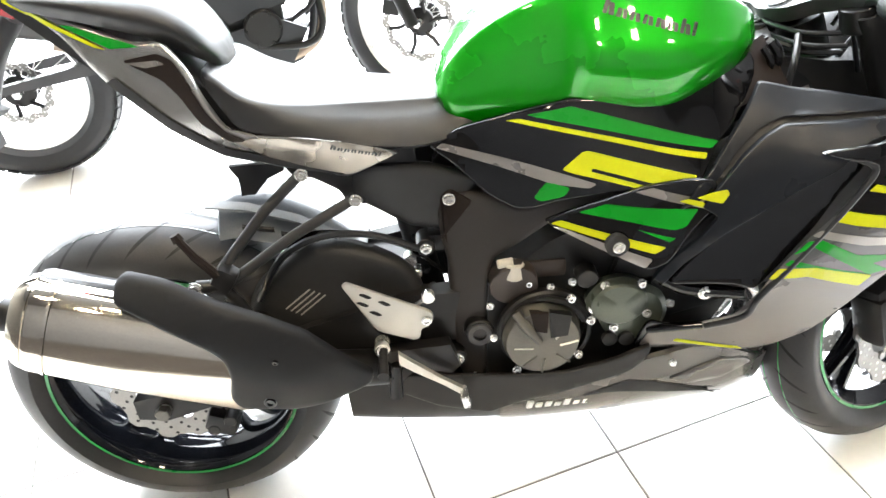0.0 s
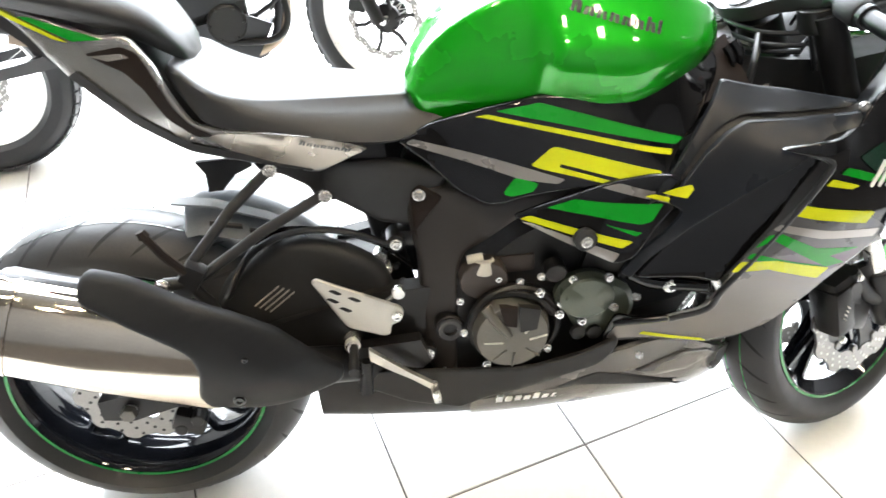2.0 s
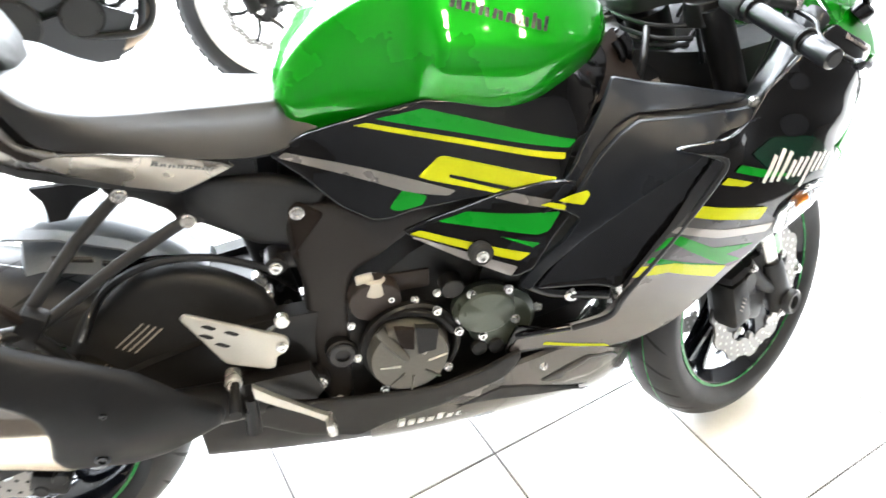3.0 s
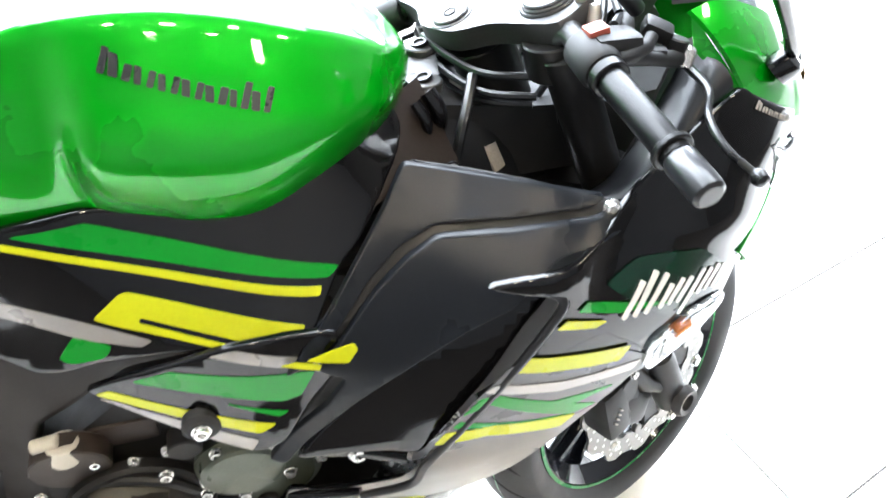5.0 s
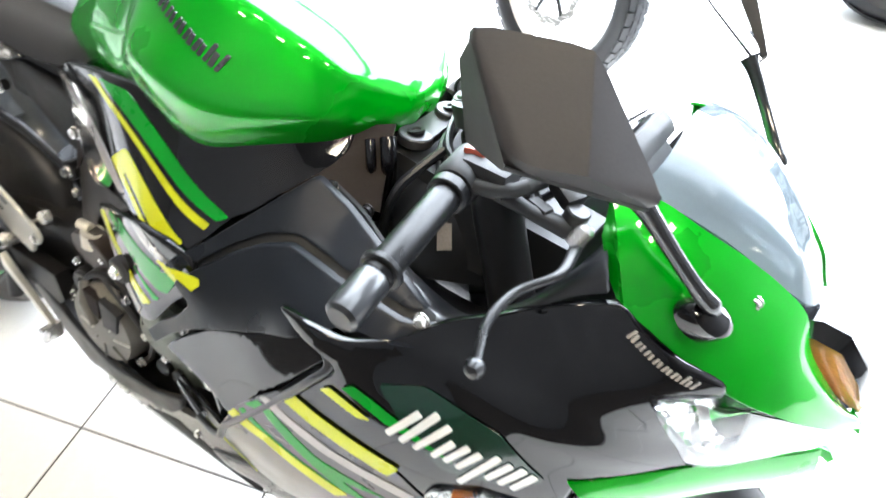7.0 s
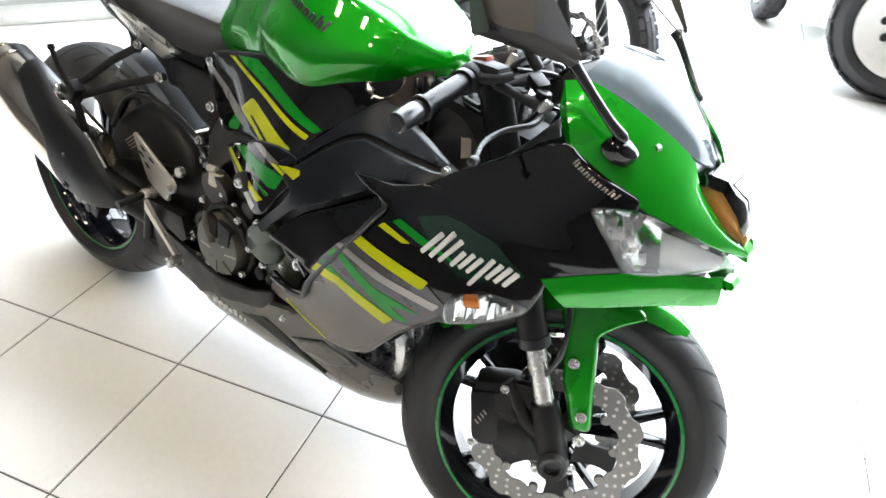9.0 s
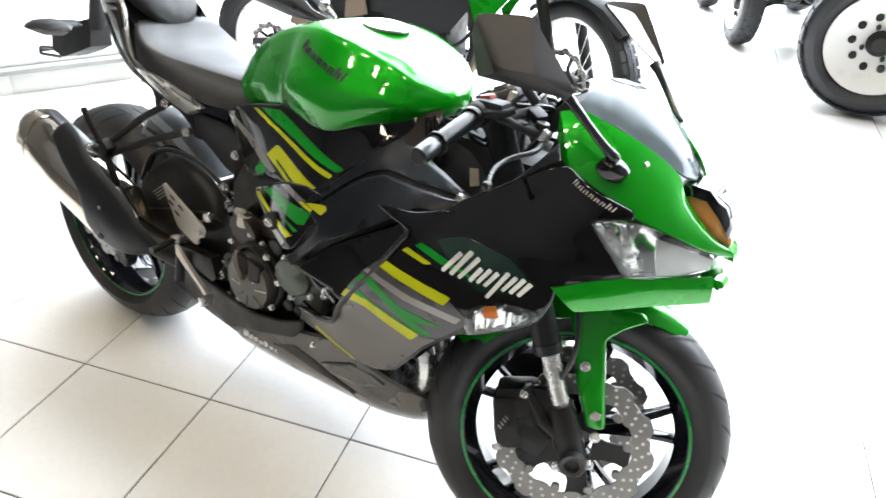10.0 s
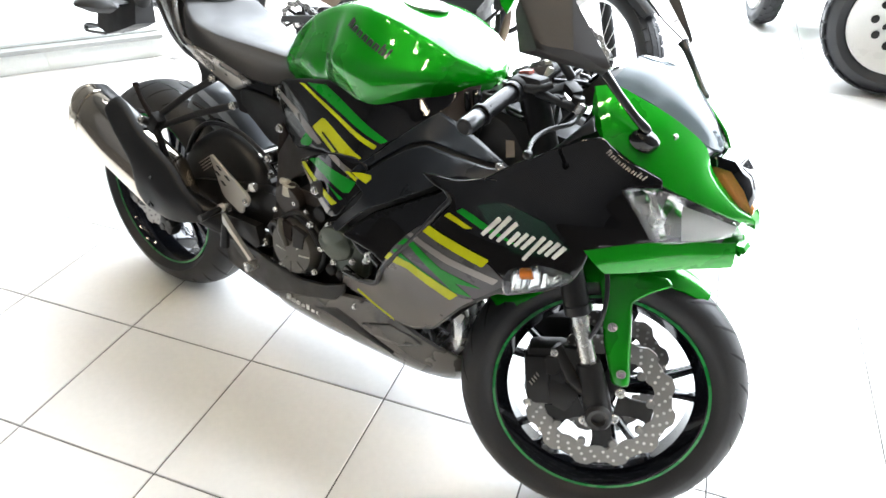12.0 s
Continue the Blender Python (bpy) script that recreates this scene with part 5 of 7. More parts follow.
part("stripe", pe.decal([(1.0831, 0.635), (1.0998, 0.6485), (1.13, 0.64), (1.224, 0.62), (1.213, 0.602), (1.1216, 0.6232)], 0.0030, 0.004), YELLOW, fair, "yellow stripe")
part("stripe", pe.decal([(1.056, 0.614), (1.0672, 0.6214), (1.15, 0.6), (1.245, 0.587), (1.236, 0.574), (1.14, 0.588)], 0.0030, 0.003), SILVER_DECAL, fair, "silver stripe")
part("stripe", pe.decal([(1.1283, 0.6753), (1.138, 0.684), (1.185, 0.668), (1.172, 0.664)], 0.0030, 0.002), YELLOW, fair, "yellow stripe")
part("stripe", pe.decal([(1.15, 0.69), (1.16, 0.698), (1.27, 0.66), (1.2, 0.672)], 0.0025, 0.002), GREEN_DECAL, fair, "green stripe")
part("stripe", pe.decal([(1.035, 0.585), (1.053, 0.605), (1.0731, 0.6055), (1.135, 0.572), (1.215, 0.558), (1.165, 0.552), (1.198, 0.533), (1.165, 0.531), (1.1149, 0.5623), (1.063, 0.595)], 0.0025, 0.002), GREEN_DECAL, fair, "green stripe")
part("stripe", pe.decal([(1.025, 0.568), (1.033, 0.576), (1.1049, 0.5517), (1.165, 0.532), (1.0965, 0.548)], 0.0025, 0.002), GREEN_DECAL, fair, "green stripe")
part("stripe", pe.decal([(0.895, 0.402), (0.9, 0.408), (1.0, 0.388), (1.01, 0.38)], 0.0030, 0.002), YELLOW, fair, "thin yellow stripe")
# green sheen of the black lacquer, put into the colour of a thin sheet
part("fairing_sheen", pe.decal([(1.182, 0.708), (1.222, 0.722), (1.300, 0.712), (1.350, 0.674), (1.330, 0.656), (1.285, 0.648), (1.262, 0.645), (1.228, 0.668)], 0.0018, 0.004), DARK_GREEN, fair, "deep green sheen painted on black")


# brush-stroke emblem on the flank, plain slanted strokes
for run, wd in (((0, 4, 20, 34), 8.5), ((14, 2, 36, 40), 8.5), ((28, 0, 50, 34), 8.0), ((46, 0, 58, 20), 8.0), ((58, 0, 72, 22), 7.5), ((70, -2, 84, 20), 7.5), ((76, -20, 100, 24), 7.5), ((98, -2, 112, 20), 7.5), ((110, -3, 124, 19), 8.0), ((122, -5, 134, 14), 8.0)):
    pts = [(1.206 + u / 1000, 0.662 + v / 1000) for u, v in zip(run[::2], run[1::2])]
    for (xa, za), (xb, zb) in zip(pts, pts[1:]):
        n = math.hypot(xb - xa, zb - za)
        ux, uz, hw = (xb - xa) / n, (zb - za) / n, wd / 2000
        part("flank_emblem", pe.decal([(xa - ux * hw * 0.8 - uz * hw * 0.8, za - uz * hw * 0.8 + ux * hw * 0.8), (xa - ux * hw * 0.8 + uz * hw * 0.8, za - uz * hw * 0.8 - ux * hw * 0.8), (xb + ux * hw * 0.6 + uz * hw, zb + uz * hw * 0.6 - ux * hw), (xb + ux * hw * 0.6 - uz * hw, zb + uz * hw * 0.6 + ux * hw)], 0.0036, 0.002, 0.03), WHITE_DECAL, fair, "white brush-stroke emblem")

# --- belly pan
PAN = [(0.335, 0.185, 0.095, 0.300, 0.120), (0.45, 0.180, 0.105, 0.300, 0.150), (0.58, 0.176, 0.110, 0.315, 0.185), (0.70, 0.178, 0.115, 0.335, 0.202), (0.83, 0.182, 0.115, 0.360, 0.212), (0.95, 0.182, 0.110, 0.385, 0.212), (1.01, 0.180, 0.100, 0.362, 0.204), (1.06, 0.181, 0.085, 0.325, 0.176), (1.10, 0.185, 0.070, 0.296, 0.142), (1.13, 0.205, 0.040, 0.270, 0.105)]


def pan_rings(lo, hi):
    res = []
    for x, zb, yb, zt, yt in [tuple(v) for v in spline(PAN, 8)]:
        if lo <= x <= hi:
            q = [tuple(v) for v in spline([(0, zb), (-yb, zb + 0.002), (-yb - (yt - yb) * 0.75, zb + (zt - zb) * 0.4), (-yt, zt)], 5)]
            res.append([(x, a, b) for a, b in q + [(a * 0.965, b + 0.004) for a, b in reversed(q)]])
    return res


belly, _ = both("belly_pan", loft(pan_rings(0.60, 1.14)), BELLY_GREY, "dark grey metallic belly pan")
both("belly_rear", loft([[(x, y * 0.97, z + 0.004) for x, y, z in r] for r in pan_rings(0.33, 0.66)]), BLACK_METAL, "black rear belly pan")
part("belly_front_fin", Skin([(0.90, 0.312), (0.985, 0.350), (1.03, 0.338), (1.055, 0.318), (1.00, 0.296), (0.93, 0.296)], tps([(0.90, 0.31, -0.206), (0.985, 0.35, -0.210), (1.055, 0.318, -0.186), (0.95, 0.30, -0.205), (1.00, 0.296, -0.196)]), 0.004, 0.003, 0.006).body(0.02, 0.004), BELLY_GREY, bike)
belly_slot = Skin([(0.758, 0.288), (0.797, 0.307), (0.830, 0.320), (0.879, 0.309), (0.936, 0.285), (0.985, 0.262), (0.894, 0.277), (0.819, 0.288)], tps([(0.758, 0.288, -0.199), (0.797, 0.307, -0.205), (0.83, 0.321, -0.209), (0.879, 0.305, -0.205), (0.936, 0.281, -0.198), (0.985, 0.262, -0.190), (0.894, 0.276, -0.198)]), 0.003, 0.002, 0.004)
part("belly_slot", belly_slot.body(0.02, 0.010), BLACK_MATTE, belly, "dark crescent air slot")
for k, x in enumerate(np.arange(0.655, 0.815, 0.0165).tolist()):
    h = (0.016, 0.010, 0.011, 0.009)[k % 4]
    part("belly_emblem", loft([[(x, -0.1915 + d, 0.262), (x + 0.010, -0.1915 + d, 0.262), (x + 0.013, -0.1915 - h * 0.28 + d, 0.262 + h), (x + 0.003, -0.1915 - h * 0.28 + d, 0.262 + h)] for d in (0.0, 0.006)]), WHITE_DECAL, belly, "pale emblem strokes")
belly_side = Skin([(0.40, 0.335), (0.60, 0.345), (0.72, 0.352), (0.80, 0.372), (0.86, 0.40), (0.858, 0.376), (0.834, 0.346), (0.813, 0.336), (0.775, 0.323), (0.707, 0.297), (0.638, 0.273), (0.592, 0.247), (0.50, 0.262), (0.42, 0.298)], tps([(0.40, 0.32, -0.152), (0.60, 0.33, -0.192), (0.70, 0.33, -0.208), (0.86, 0.39, -0.217), (0.60, 0.25, -0.180), (0.64, 0.275, -0.189), (0.707, 0.297, -0.201), (0.775, 0.323, -0.209), (0.83, 0.346, -0.214)]), 0.004, 0.003)
part("belly_side", belly_side.body(0.014, 0.006), BLACK_METAL, bike, "black upper side of the belly pan")
part("belly_bolt", bolt(0.897, -0.221, 0.362, 0.005), CHROME, bike)

# --- nose: green cowl, headlamps, intake, winglets, screen
A = [(1.290, -0.124, 0.926), (1.324, -0.117, 0.933), (1.367, -0.109, 0.920), (1.405, -0.094, 0.904), (1.440, -0.074, 0.882), (1.470, -0.060, 0.858), (1.490, -0.059, 0.824), (1.535, -0.036, 0.775), (1.555, -0.018, 0.755)]
Bc = [(1.345, -0.172, 0.850), (1.362, -0.167, 0.842), (1.385, -0.160, 0.832), (1.410, -0.151, 0.820), (1.437, -0.141, 0.807), (1.465, -0.128, 0.796), (1.500, -0.102, 0.780), (1.540, -0.058, 0.757), (1.570, -0.016, 0.742)]
both("nose_cowl", strip(A, Bc, 6, 6, (0.0, -0.006, 0.006)), GREEN, "glossy green nose cowl")
both("nose_cowl", strip([(1.290, -0.124, 0.926), (1.312, -0.142, 0.896), (1.345, -0.172, 0.850)], [(1.296, -0.134, 0.890), (1.315, -0.153, 0.872), (1.345, -0.172, 0.850)], 5, 3), GREEN, "glossy green nose cowl")
part("nose_tip", loft([[(1.553, y, 0.760), (1.568, y, 0.748), (1.572, y, 0.735), (1.556, y, 0.735)] for y in (-0.017, 0.017)]), GREEN, bike)
row_of_marks(pe, (1.359, 0.8395), (1.424, 0.8075), 15, 0.0085, 0.0024, 0.1, LABEL_GREY, fair, "nose_emblem", "small silver emblem strokes", 0.0026)
# dark intake in the middle
part("air_intake", join(strip([(1.462, -0.070, 0.836), (1.500, -0.054, 0.796), (1.553, -0.014, 0.757)], [(1.452, 0.0, 0.835), (1.495, 0.0, 0.790), (1.550, 0.0, 0.750)], 6, 4), mirrored(strip([(1.462, -0.070, 0.836), (1.500, -0.054, 0.796), (1.553, -0.014, 0.757)], [(1.452, 0.0, 0.835), (1.495, 0.0, 0.790), (1.550, 0.0, 0.750)], 6, 4))), BLACK_SATIN, bike)
# the warm light seen on the intake is put into this amber colour
intake = part("intake_ridge", loft([[(x, -h * 0.55, z0 + 0.010), (x, h * 0.55, z0 + 0.010), (x, h * 0.80, z0 * 0.4 + z1 * 0.6), (x, h * 0.74, z1), (x, -h * 0.74, z1), (x, -h * 0.80, z0 * 0.4 + z1 * 0.6)] for x, h, z0, z1 in ((1.474, 0.036, 0.785, 0.824), (1.488, 0.042, 0.778, 0.836), (1.513, 0.044, 0.765, 0.834), (1.540, 0.037, 0.752, 0.806), (1.560, 0.020, 0.743, 0.768))]), AMBER_LIT, bike, "glossy intake lip with amber light put into its colour")
part("intake_hood", loft([[(x, -h * 1.02, z - 0.012), (x, -h * 0.80, z + 0.003), (x, h * 0.80, z + 0.003), (x, h * 1.02, z - 0.012), (x, h * 0.6, z - 0.004), (x, -h * 0.6, z - 0.004)] for x, h, z in ((1.462, 0.037, 0.826), (1.488, 0.040, 0.8385), (1.513, 0.041, 0.8375), (1.540, 0.036, 0.811), (1.556, 0.024, 0.782))]), BLACK_GLOSS, intake, "gloss black hood over the intake lip")
# headlamps
LA = [(1.392, -0.183, 0.796), (1.44, -0.150, 0.798), (1.50, -0.100, 0.778), (1.567, -0.016, 0.738)]
LB = [(1.392, -0.183, 0.793), (1.425, -0.158, 0.742), (1.462, -0.120, 0.696), (1.560, -0.018, 0.722)]
hl, hr = both("headlamp", strip(LA, LB, 8, 8, (0.006, -0.006, 0.002), 0.002), CLEAR, "clear twin headlamp lens")
LA2 = [(x - 0.020, y + 0.016, z - 0.004) for x, y, z in LA]
LB2 = [(x - 0.020, y + 0.016, z + 0.004) for x, y, z in LB]
for o, vf in ((hl, strip(LA2, LB2, 8, 8, (-0.014, 0.010, 0), 0.002)), (hr, mirrored(strip(LA2, LB2, 8, 8, (-0.014, 0.010, 0), 0.002)))):
    part("reflector", vf, REFLECTOR, o, "chromed lamp reflector")
for o, s in ((hl, 1), (hr, -1)):
    part("lamp_divider", moved(strip([(1.422, -0.148, 0.788), (1.432, -0.143, 0.788)], [(1.452, -0.116, 0.705), (1.460, -0.110, 0.707)], 3, 4, (0.006, -0.01, 0), 0.004), Matrix.Diagonal((1, s, 1, 1))), CHROME, o)
    part("lamp_visor", moved(strip([(1.47, -0.104, 0.768), (1.50, -0.076, 0.756), (1.545, -0.026, 0.732)], [(1.480, -0.090, 0.705), (1.51, -0.06, 0.706), (1.54, -0.026, 0.714)], 5, 4, (0.0, -0.004, 0), 0.003), Matrix.Diagonal((1, s, 1, 1))), PLASTIC_GREY, o)
    for q in range(5):
        c = (1.414 + 0.010 * q, -0.158 + 0.011 * q, 0.776 - 0.013 * q)
        part("facet", moved(loft([[(c[0] + u * 0.6, c[1] + u * 0.5, c[2] + v) for u, v in ((-0.012, 0.006), (0.010, 0.010), (0.014, -0.008), (-0.006, -0.012))], [(c[0] - 0.010 + u * 0.3, c[1] + 0.012 + u * 0.2, c[2] + v * 0.4) for u, v in ((-0.012, 0.006), (0.010, 0.010), (0.014, -0.008), (-0.006, -0.012))]]), Matrix.Diagonal((1, s, 1, 1))), REFLECTOR, o, flat=True)
    part("bulb", moved(lathe([(0.010, 0), (0.010, -0.010), (0.006, -0.014), (0.0001, -0.015)], 16), pose(1.440, -0.130 * s, 0.742, 0, 0, 45 * s)), CHROME, o)
# winglets under the lamps
both("winglet", strip([(1.362, -0.210, 0.684), (1.417, -0.166, 0.701), (1.48, -0.106, 0.708), (1.536, -0.048, 0.706), (1.552, -0.028, 0.706)], [(1.396, -0.184, 0.645), (1.436, -0.150, 0.650), (1.486, -0.100, 0.656), (1.535, -0.052, 0.659), (1.558, -0.028, 0.661)], 6, 4, (0.003, -0.005, 0.0)), GREEN, "green chin panel under the headlamp")
part("chin_inner", loft([[(x, -h, z), (x, h, z), (x, h, z + 0.03), (x, -h, z + 0.03)] for x, h, z in ((1.32, 0.16, 0.640), (1.42, 0.13, 0.660), (1.53, 0.035, 0.672))]), BLACK_MATTE, bike)
part("chin_hook", loft([[(1.552, y, 0.697), (1.564, y, 0.698), (1.570, y, 0.691), (1.567, y, 0.684), (1.556, y, 0.688)] for y in (-0.016, 0.016)]), GREEN, bike)
# front indicators set into the flanks
ind = Skin([(1.252, 0.594), (1.259, 0.612), (1.300, 0.634), (1.334, 0.634), (1.362, 0.628), (1.357, 0.615), (1.328, 0.594), (1.260, 0.561), (1.252, 0.572)], lambda x, z: e_sheet(x, z) - 0.009, 0.006, 0.006, 0.006)
il, _ = both("front_indicator", ind.body(0.010, 0.004), CLEAR, "clear wedge-shaped front indicator")
part("indicator_reflector", Skin([(1.257, 0.592), (1.266, 0.610), (1.300, 0.629), (1.350, 0.625), (1.325, 0.599), (1.262, 0.568)], lambda x, z: e_sheet(x, z) - 0.003 + 0.004 * math.sin(x * 400), 0.004, 0.002).body(0.006, 0.002), REFLECTOR, il)
part("indicator_bulb", bar((1.280, -0.244, 0.612), (1.302, -0.238, 0.618), 0.009), ORANGE, il)
# screen
S0 = [(1.319, -0.116, 0.938), (1.364, -0.110, 0.928), (1.403, -0.095, 0.912), (1.450, -0.067, 0.881), (1.482, -0.036, 0.856), (1.494, 0.0, 0.846)]
S1 = [(1.325, -0.075, 0.956), (1.365, -0.072, 0.950), (1.410, -0.058, 0.928), (1.452, -0.038, 0.896), (1.476, -0.018, 0.870), (1.490, 0.0, 0.850)]
S2 = [(1.322, 0.0, 0.968), (1.360, 0.0, 0.960), (1.400, 0.0, 0.940), (1.445, 0.0, 0.905), (1.475, 0.0, 0.872), (1.490, 0.0, 0.850)]
rings = []
for t in np.linspace(0, 1, 17):
    lo = np.array([np.interp(t, np.linspace(0, 1, 31), np.array(spline(S0, 6))[:, k]) for k in range(3)])
    mid = np.array([np.interp(t, np.linspace(0, 1, 31), np.array(spline(S1, 6))[:, k]) for k in range(3)])
    top = np.array([np.interp(t, np.linspace(0, 1, 31), np.array(spline(S2, 6))[:, k]) for k in range(3)])
    half = spline([lo, mid, top], 5)
    ring = [tuple(v) for v in half] + [(v[0], -v[1], v[2]) for v in reversed(half[:-1])]
    rings.append(ring + [(x - 0.001, y * 0.98, z - 0.003) for x, y, z in reversed(ring)])
screen_ob = part("windscreen", loft(rings), SMOKE, bike, "lightly smoked plastic windscreen")
screen_ob.visible_shadow = False
part("screen_bolt", bolt(1.426, -0.098, 0.872, 0.0055), CHROME, bike)

for ob in bike.children:
    if ob.name.split(".")[0] in {"nose_cowl", "nose_tip", "air_intake", "intake_ridge", "headlamp", "winglet", "chin_hook", "screen_bolt"}:
        ob.location = (0.007, 0.0, -0.007)
screen_ob.location = (-0.004, 0.0, -0.010)

# --- mirrors
MC = [(1.188, -0.231, 1.046), (1.262, -0.210, 1.041), (1.342, -0.190, 0.963), (1.335, -0.196, 0.955), (1.253, -0.268, 0.982)]


def mirror_parts(parent, m):
    c = np.mean(MC, 0)
    n = np.cross(np.array(MC[2]) - MC[0], np.array(MC[-1]) - MC[0])
    n /= np.linalg.norm(n)
    if n[0] < 0:
        n = -n
    shell = soften3(MC, 0.014)
    ca, cb = np.array(MC[1]), np.array(MC[3]) * 0.45 + np.array(MC[4]) * 0.55
    axis = (cb - ca) / np.linalg.norm(cb - ca)
    across = np.cross(n, axis)
    side = lambda p: float((np.array(p) - ca).dot(across))
    rim = [tuple(c + (np.array(p) - c) * 0.96) for p in shell]
    cut = []
    for p, q in zip(rim, rim[1:] + rim[:1]):
        cut.append(p)
        if side(p) * side(q) < 0:
            t = side(p) / (side(p) - side(q))
            cut.append(tuple(np.array(p) + (np.array(q) - np.array(p)) * t))
    top = [tuple(np.array(p) + n * (0.025 - 0.30 * abs(side(p)))) for p in cut]
    halves = (top, [tuple(k for k, p in enumerate(cut) if side(p) >= -1e-7), tuple(k for k, p in enumerate(cut) if side(p) <= 1e-7)])
    m0 = len(cut)
    ringv = [tuple(c + (np.array(p) - c) * 1.03) for p in cut]
    base = [tuple(c + (np.array(p) - c) * 1.03 + n * 0.007) for p in cut]
    wall = loft([ringv, base, top], False)
    q0, q4 = (1.190, -0.229, 1.022), (1.205, -0.225, 0.965)
    p0 = tuple(np.array(MC[0]) * 0.86 + np.array(MC[4]) * 0.14)
    flank = join(*[loft([[tuple(np.array(p) + n * k) for p in poly] for k in (0.0, 0.006)]) for poly in ((p0, q0, q4, MC[4]), (MC[4], q4, MC[3]))])
    a = part("mirror_housing", moved(join(wall, halves, flank) if m == Matrix() else join(wall, halves), m), MIRROR_SHELL, parent, "angular matte black mirror housing")
    part("mirror_glass", moved(loft([[tuple(c + (np.array(p) - c) * 0.97 + n * 0.002) for p in shell], [tuple(c + (np.array(p) - c) * 0.97 + n * 0.004) for p in shell]]), m), MIRROR, a, "mirror glass")
    st = part("mirror_stalk", moved(tube([(1.325, -0.190, 0.962), (1.338, -0.186, 0.950), (1.362, -0.176, 0.924), (1.386, -0.164, 0.898), (1.402, -0.154, 0.882), (1.408, -0.151, 0.877)], [0.010, 0.0075, 0.0065, 0.0068, 0.0085, 0.006], 12, 4), m), STALK_BLACK, parent, "slim gloss black mirror stalk")
    foot = pose(1.404, -0.148, 0.863, 34, 24, 30) @ Matrix.Diagonal((1.35, 0.95, 1, 1))
    part("stalk_foot", moved(lathe([(0.0001, 0.013), (0.010, 0.0125), (0.0155, 0.009), (0.0175, 0.002), (0.0175, -0.010), (0.012, -0.012)], 24, "z"), m @ foot), BLACK_GLOSS, st, "rounded black stalk foot")


def soften3(pts, r):
    res = []
    n = len(pts)
    for i in range(n):
        a, b, c = (np.array(pts[(i + k) % n], float) for k in (-1, 0, 1))
        la, lc = np.linalg.norm(a - b), np.linalg.norm(c - b)
        p, q = b + (a - b) / la * min(r, la * 0.4), b + (c - b) / lc * min(r, lc * 0.4)
        for t in (0, 0.5, 1):
            res.append(tuple((1 - t) ** 2 * p + 2 * t * (1 - t) * b + t * t * q))
    return res


mirror_parts(bike, Matrix())
mirror_parts(bike, Matrix.Diagonal((1, -1, 1, 1)))

# --- inner fairing, dash, steering head
both("inner_fairing", strip([(1, -0.127, 0.802), (1.062, -0.137, 0.789), (1.107, -0.159, 0.785), (1.146, -0.175, 0.778), (1.19, -0.198, 0.766), (1.222, -0.203, 0.776), (1.266, -0.192, 0.808), (1.305, -0.177, 0.844), (1.33, -0.171, 0.86)], [(1.02, -0.100, 0.740), (1.07, -0.098, 0.715), (1.14, -0.100, 0.695), (1.20, -0.112, 0.700), (1.24, -0.122, 0.735), (1.27, -0.128, 0.785), (1.292, -0.124, 0.835), (1.305, -0.120, 0.868)], 6, 8, (0, -0.012, 0.014), 0.004), BLACK_SATIN, "satin black cockpit trim")
both("inner_floor", strip([(1.02, -0.100, 0.740), (1.14, -0.100, 0.695), (1.24, -0.122, 0.735), (1.300, -0.115, 0.890)], [(1.04, -0.020, 0.68), (1.13, -0.030, 0.65), (1.28, -0.055, 0.70), (1.34, -0.060, 0.83)], 6, 5, (0, 0, 0), 0.004), BLACK_MATTE)
part("air_duct", loft([[(x, y, z) for y, z in ((-w, z0), (w, z0), (w * 0.8, z1), (-w * 0.8, z1))] for x, w, z0, z1 in ((0.62, 0.085, 0.64, 0.77), (0.72, 0.100, 0.66, 0.80), (0.86, 0.112, 0.69, 0.815), (0.98, 0.095, 0.72, 0.84), (1.06, 0.075, 0.73, 0.82), (1.16, 0.062, 0.72, 0.80), (1.28, 0.055, 0.72, 0.79), (1.46, 0.06, 0.74, 0.82))]), BLACK_MATTE, bike)
part("duct_cover", strip([(1.05, -0.066, 0.800), (1.10, -0.050, 0.812), (1.17, -0.020, 0.820)], [(1.095, -0.092, 0.690), (1.145, -0.076, 0.700), (1.205, -0.045, 0.705)], 5, 5, (0, -0.004, 0.004), 0.003), BLACK_SATIN, bike)
part("paper_label", loft([[(1.114, -0.062, 0.772), (1.128, -0.055, 0.776), (1.143, -0.067, 0.738), (1.129, -0.074, 0.734)], [(1.115, -0.0635, 0.774), (1.129, -0.0565, 0.778), (1.144, -0.0685, 0.740), (1.130, -0.0755, 0.736)]]), LABEL_GREY, bike, "small printed paper label")
part("inner_bolt", bolt(1.065, -0.122, 0.781, 0.006), BLACK_METAL, bike)
part("hose_main", tube([(1.105, -0.055, 0.845), (1.092, -0.080, 0.825), (1.080, -0.098, 0.800), (1.072, -0.100, 0.75), (1.075, -0.09, 0.69)], 0.0055, 8, 5), BLACK_SATIN, bike)
part("hose_main", tube([(1.050, -0.080, 0.845), (1.060, -0.088, 0.825), (1.058, -0.080, 0.785), (1.05, -0.08, 0.74)], 0.009, 10, 5), BLACK_GLOSS, bike)
part("hose_main", tube([(1.035, -0.090, 0.84), (1.045, -0.098, 0.82), (1.045, -0.092, 0.785), (1.04, -0.09, 0.74)], 0.006, 10, 5), BLACK_GLOSS, bike)
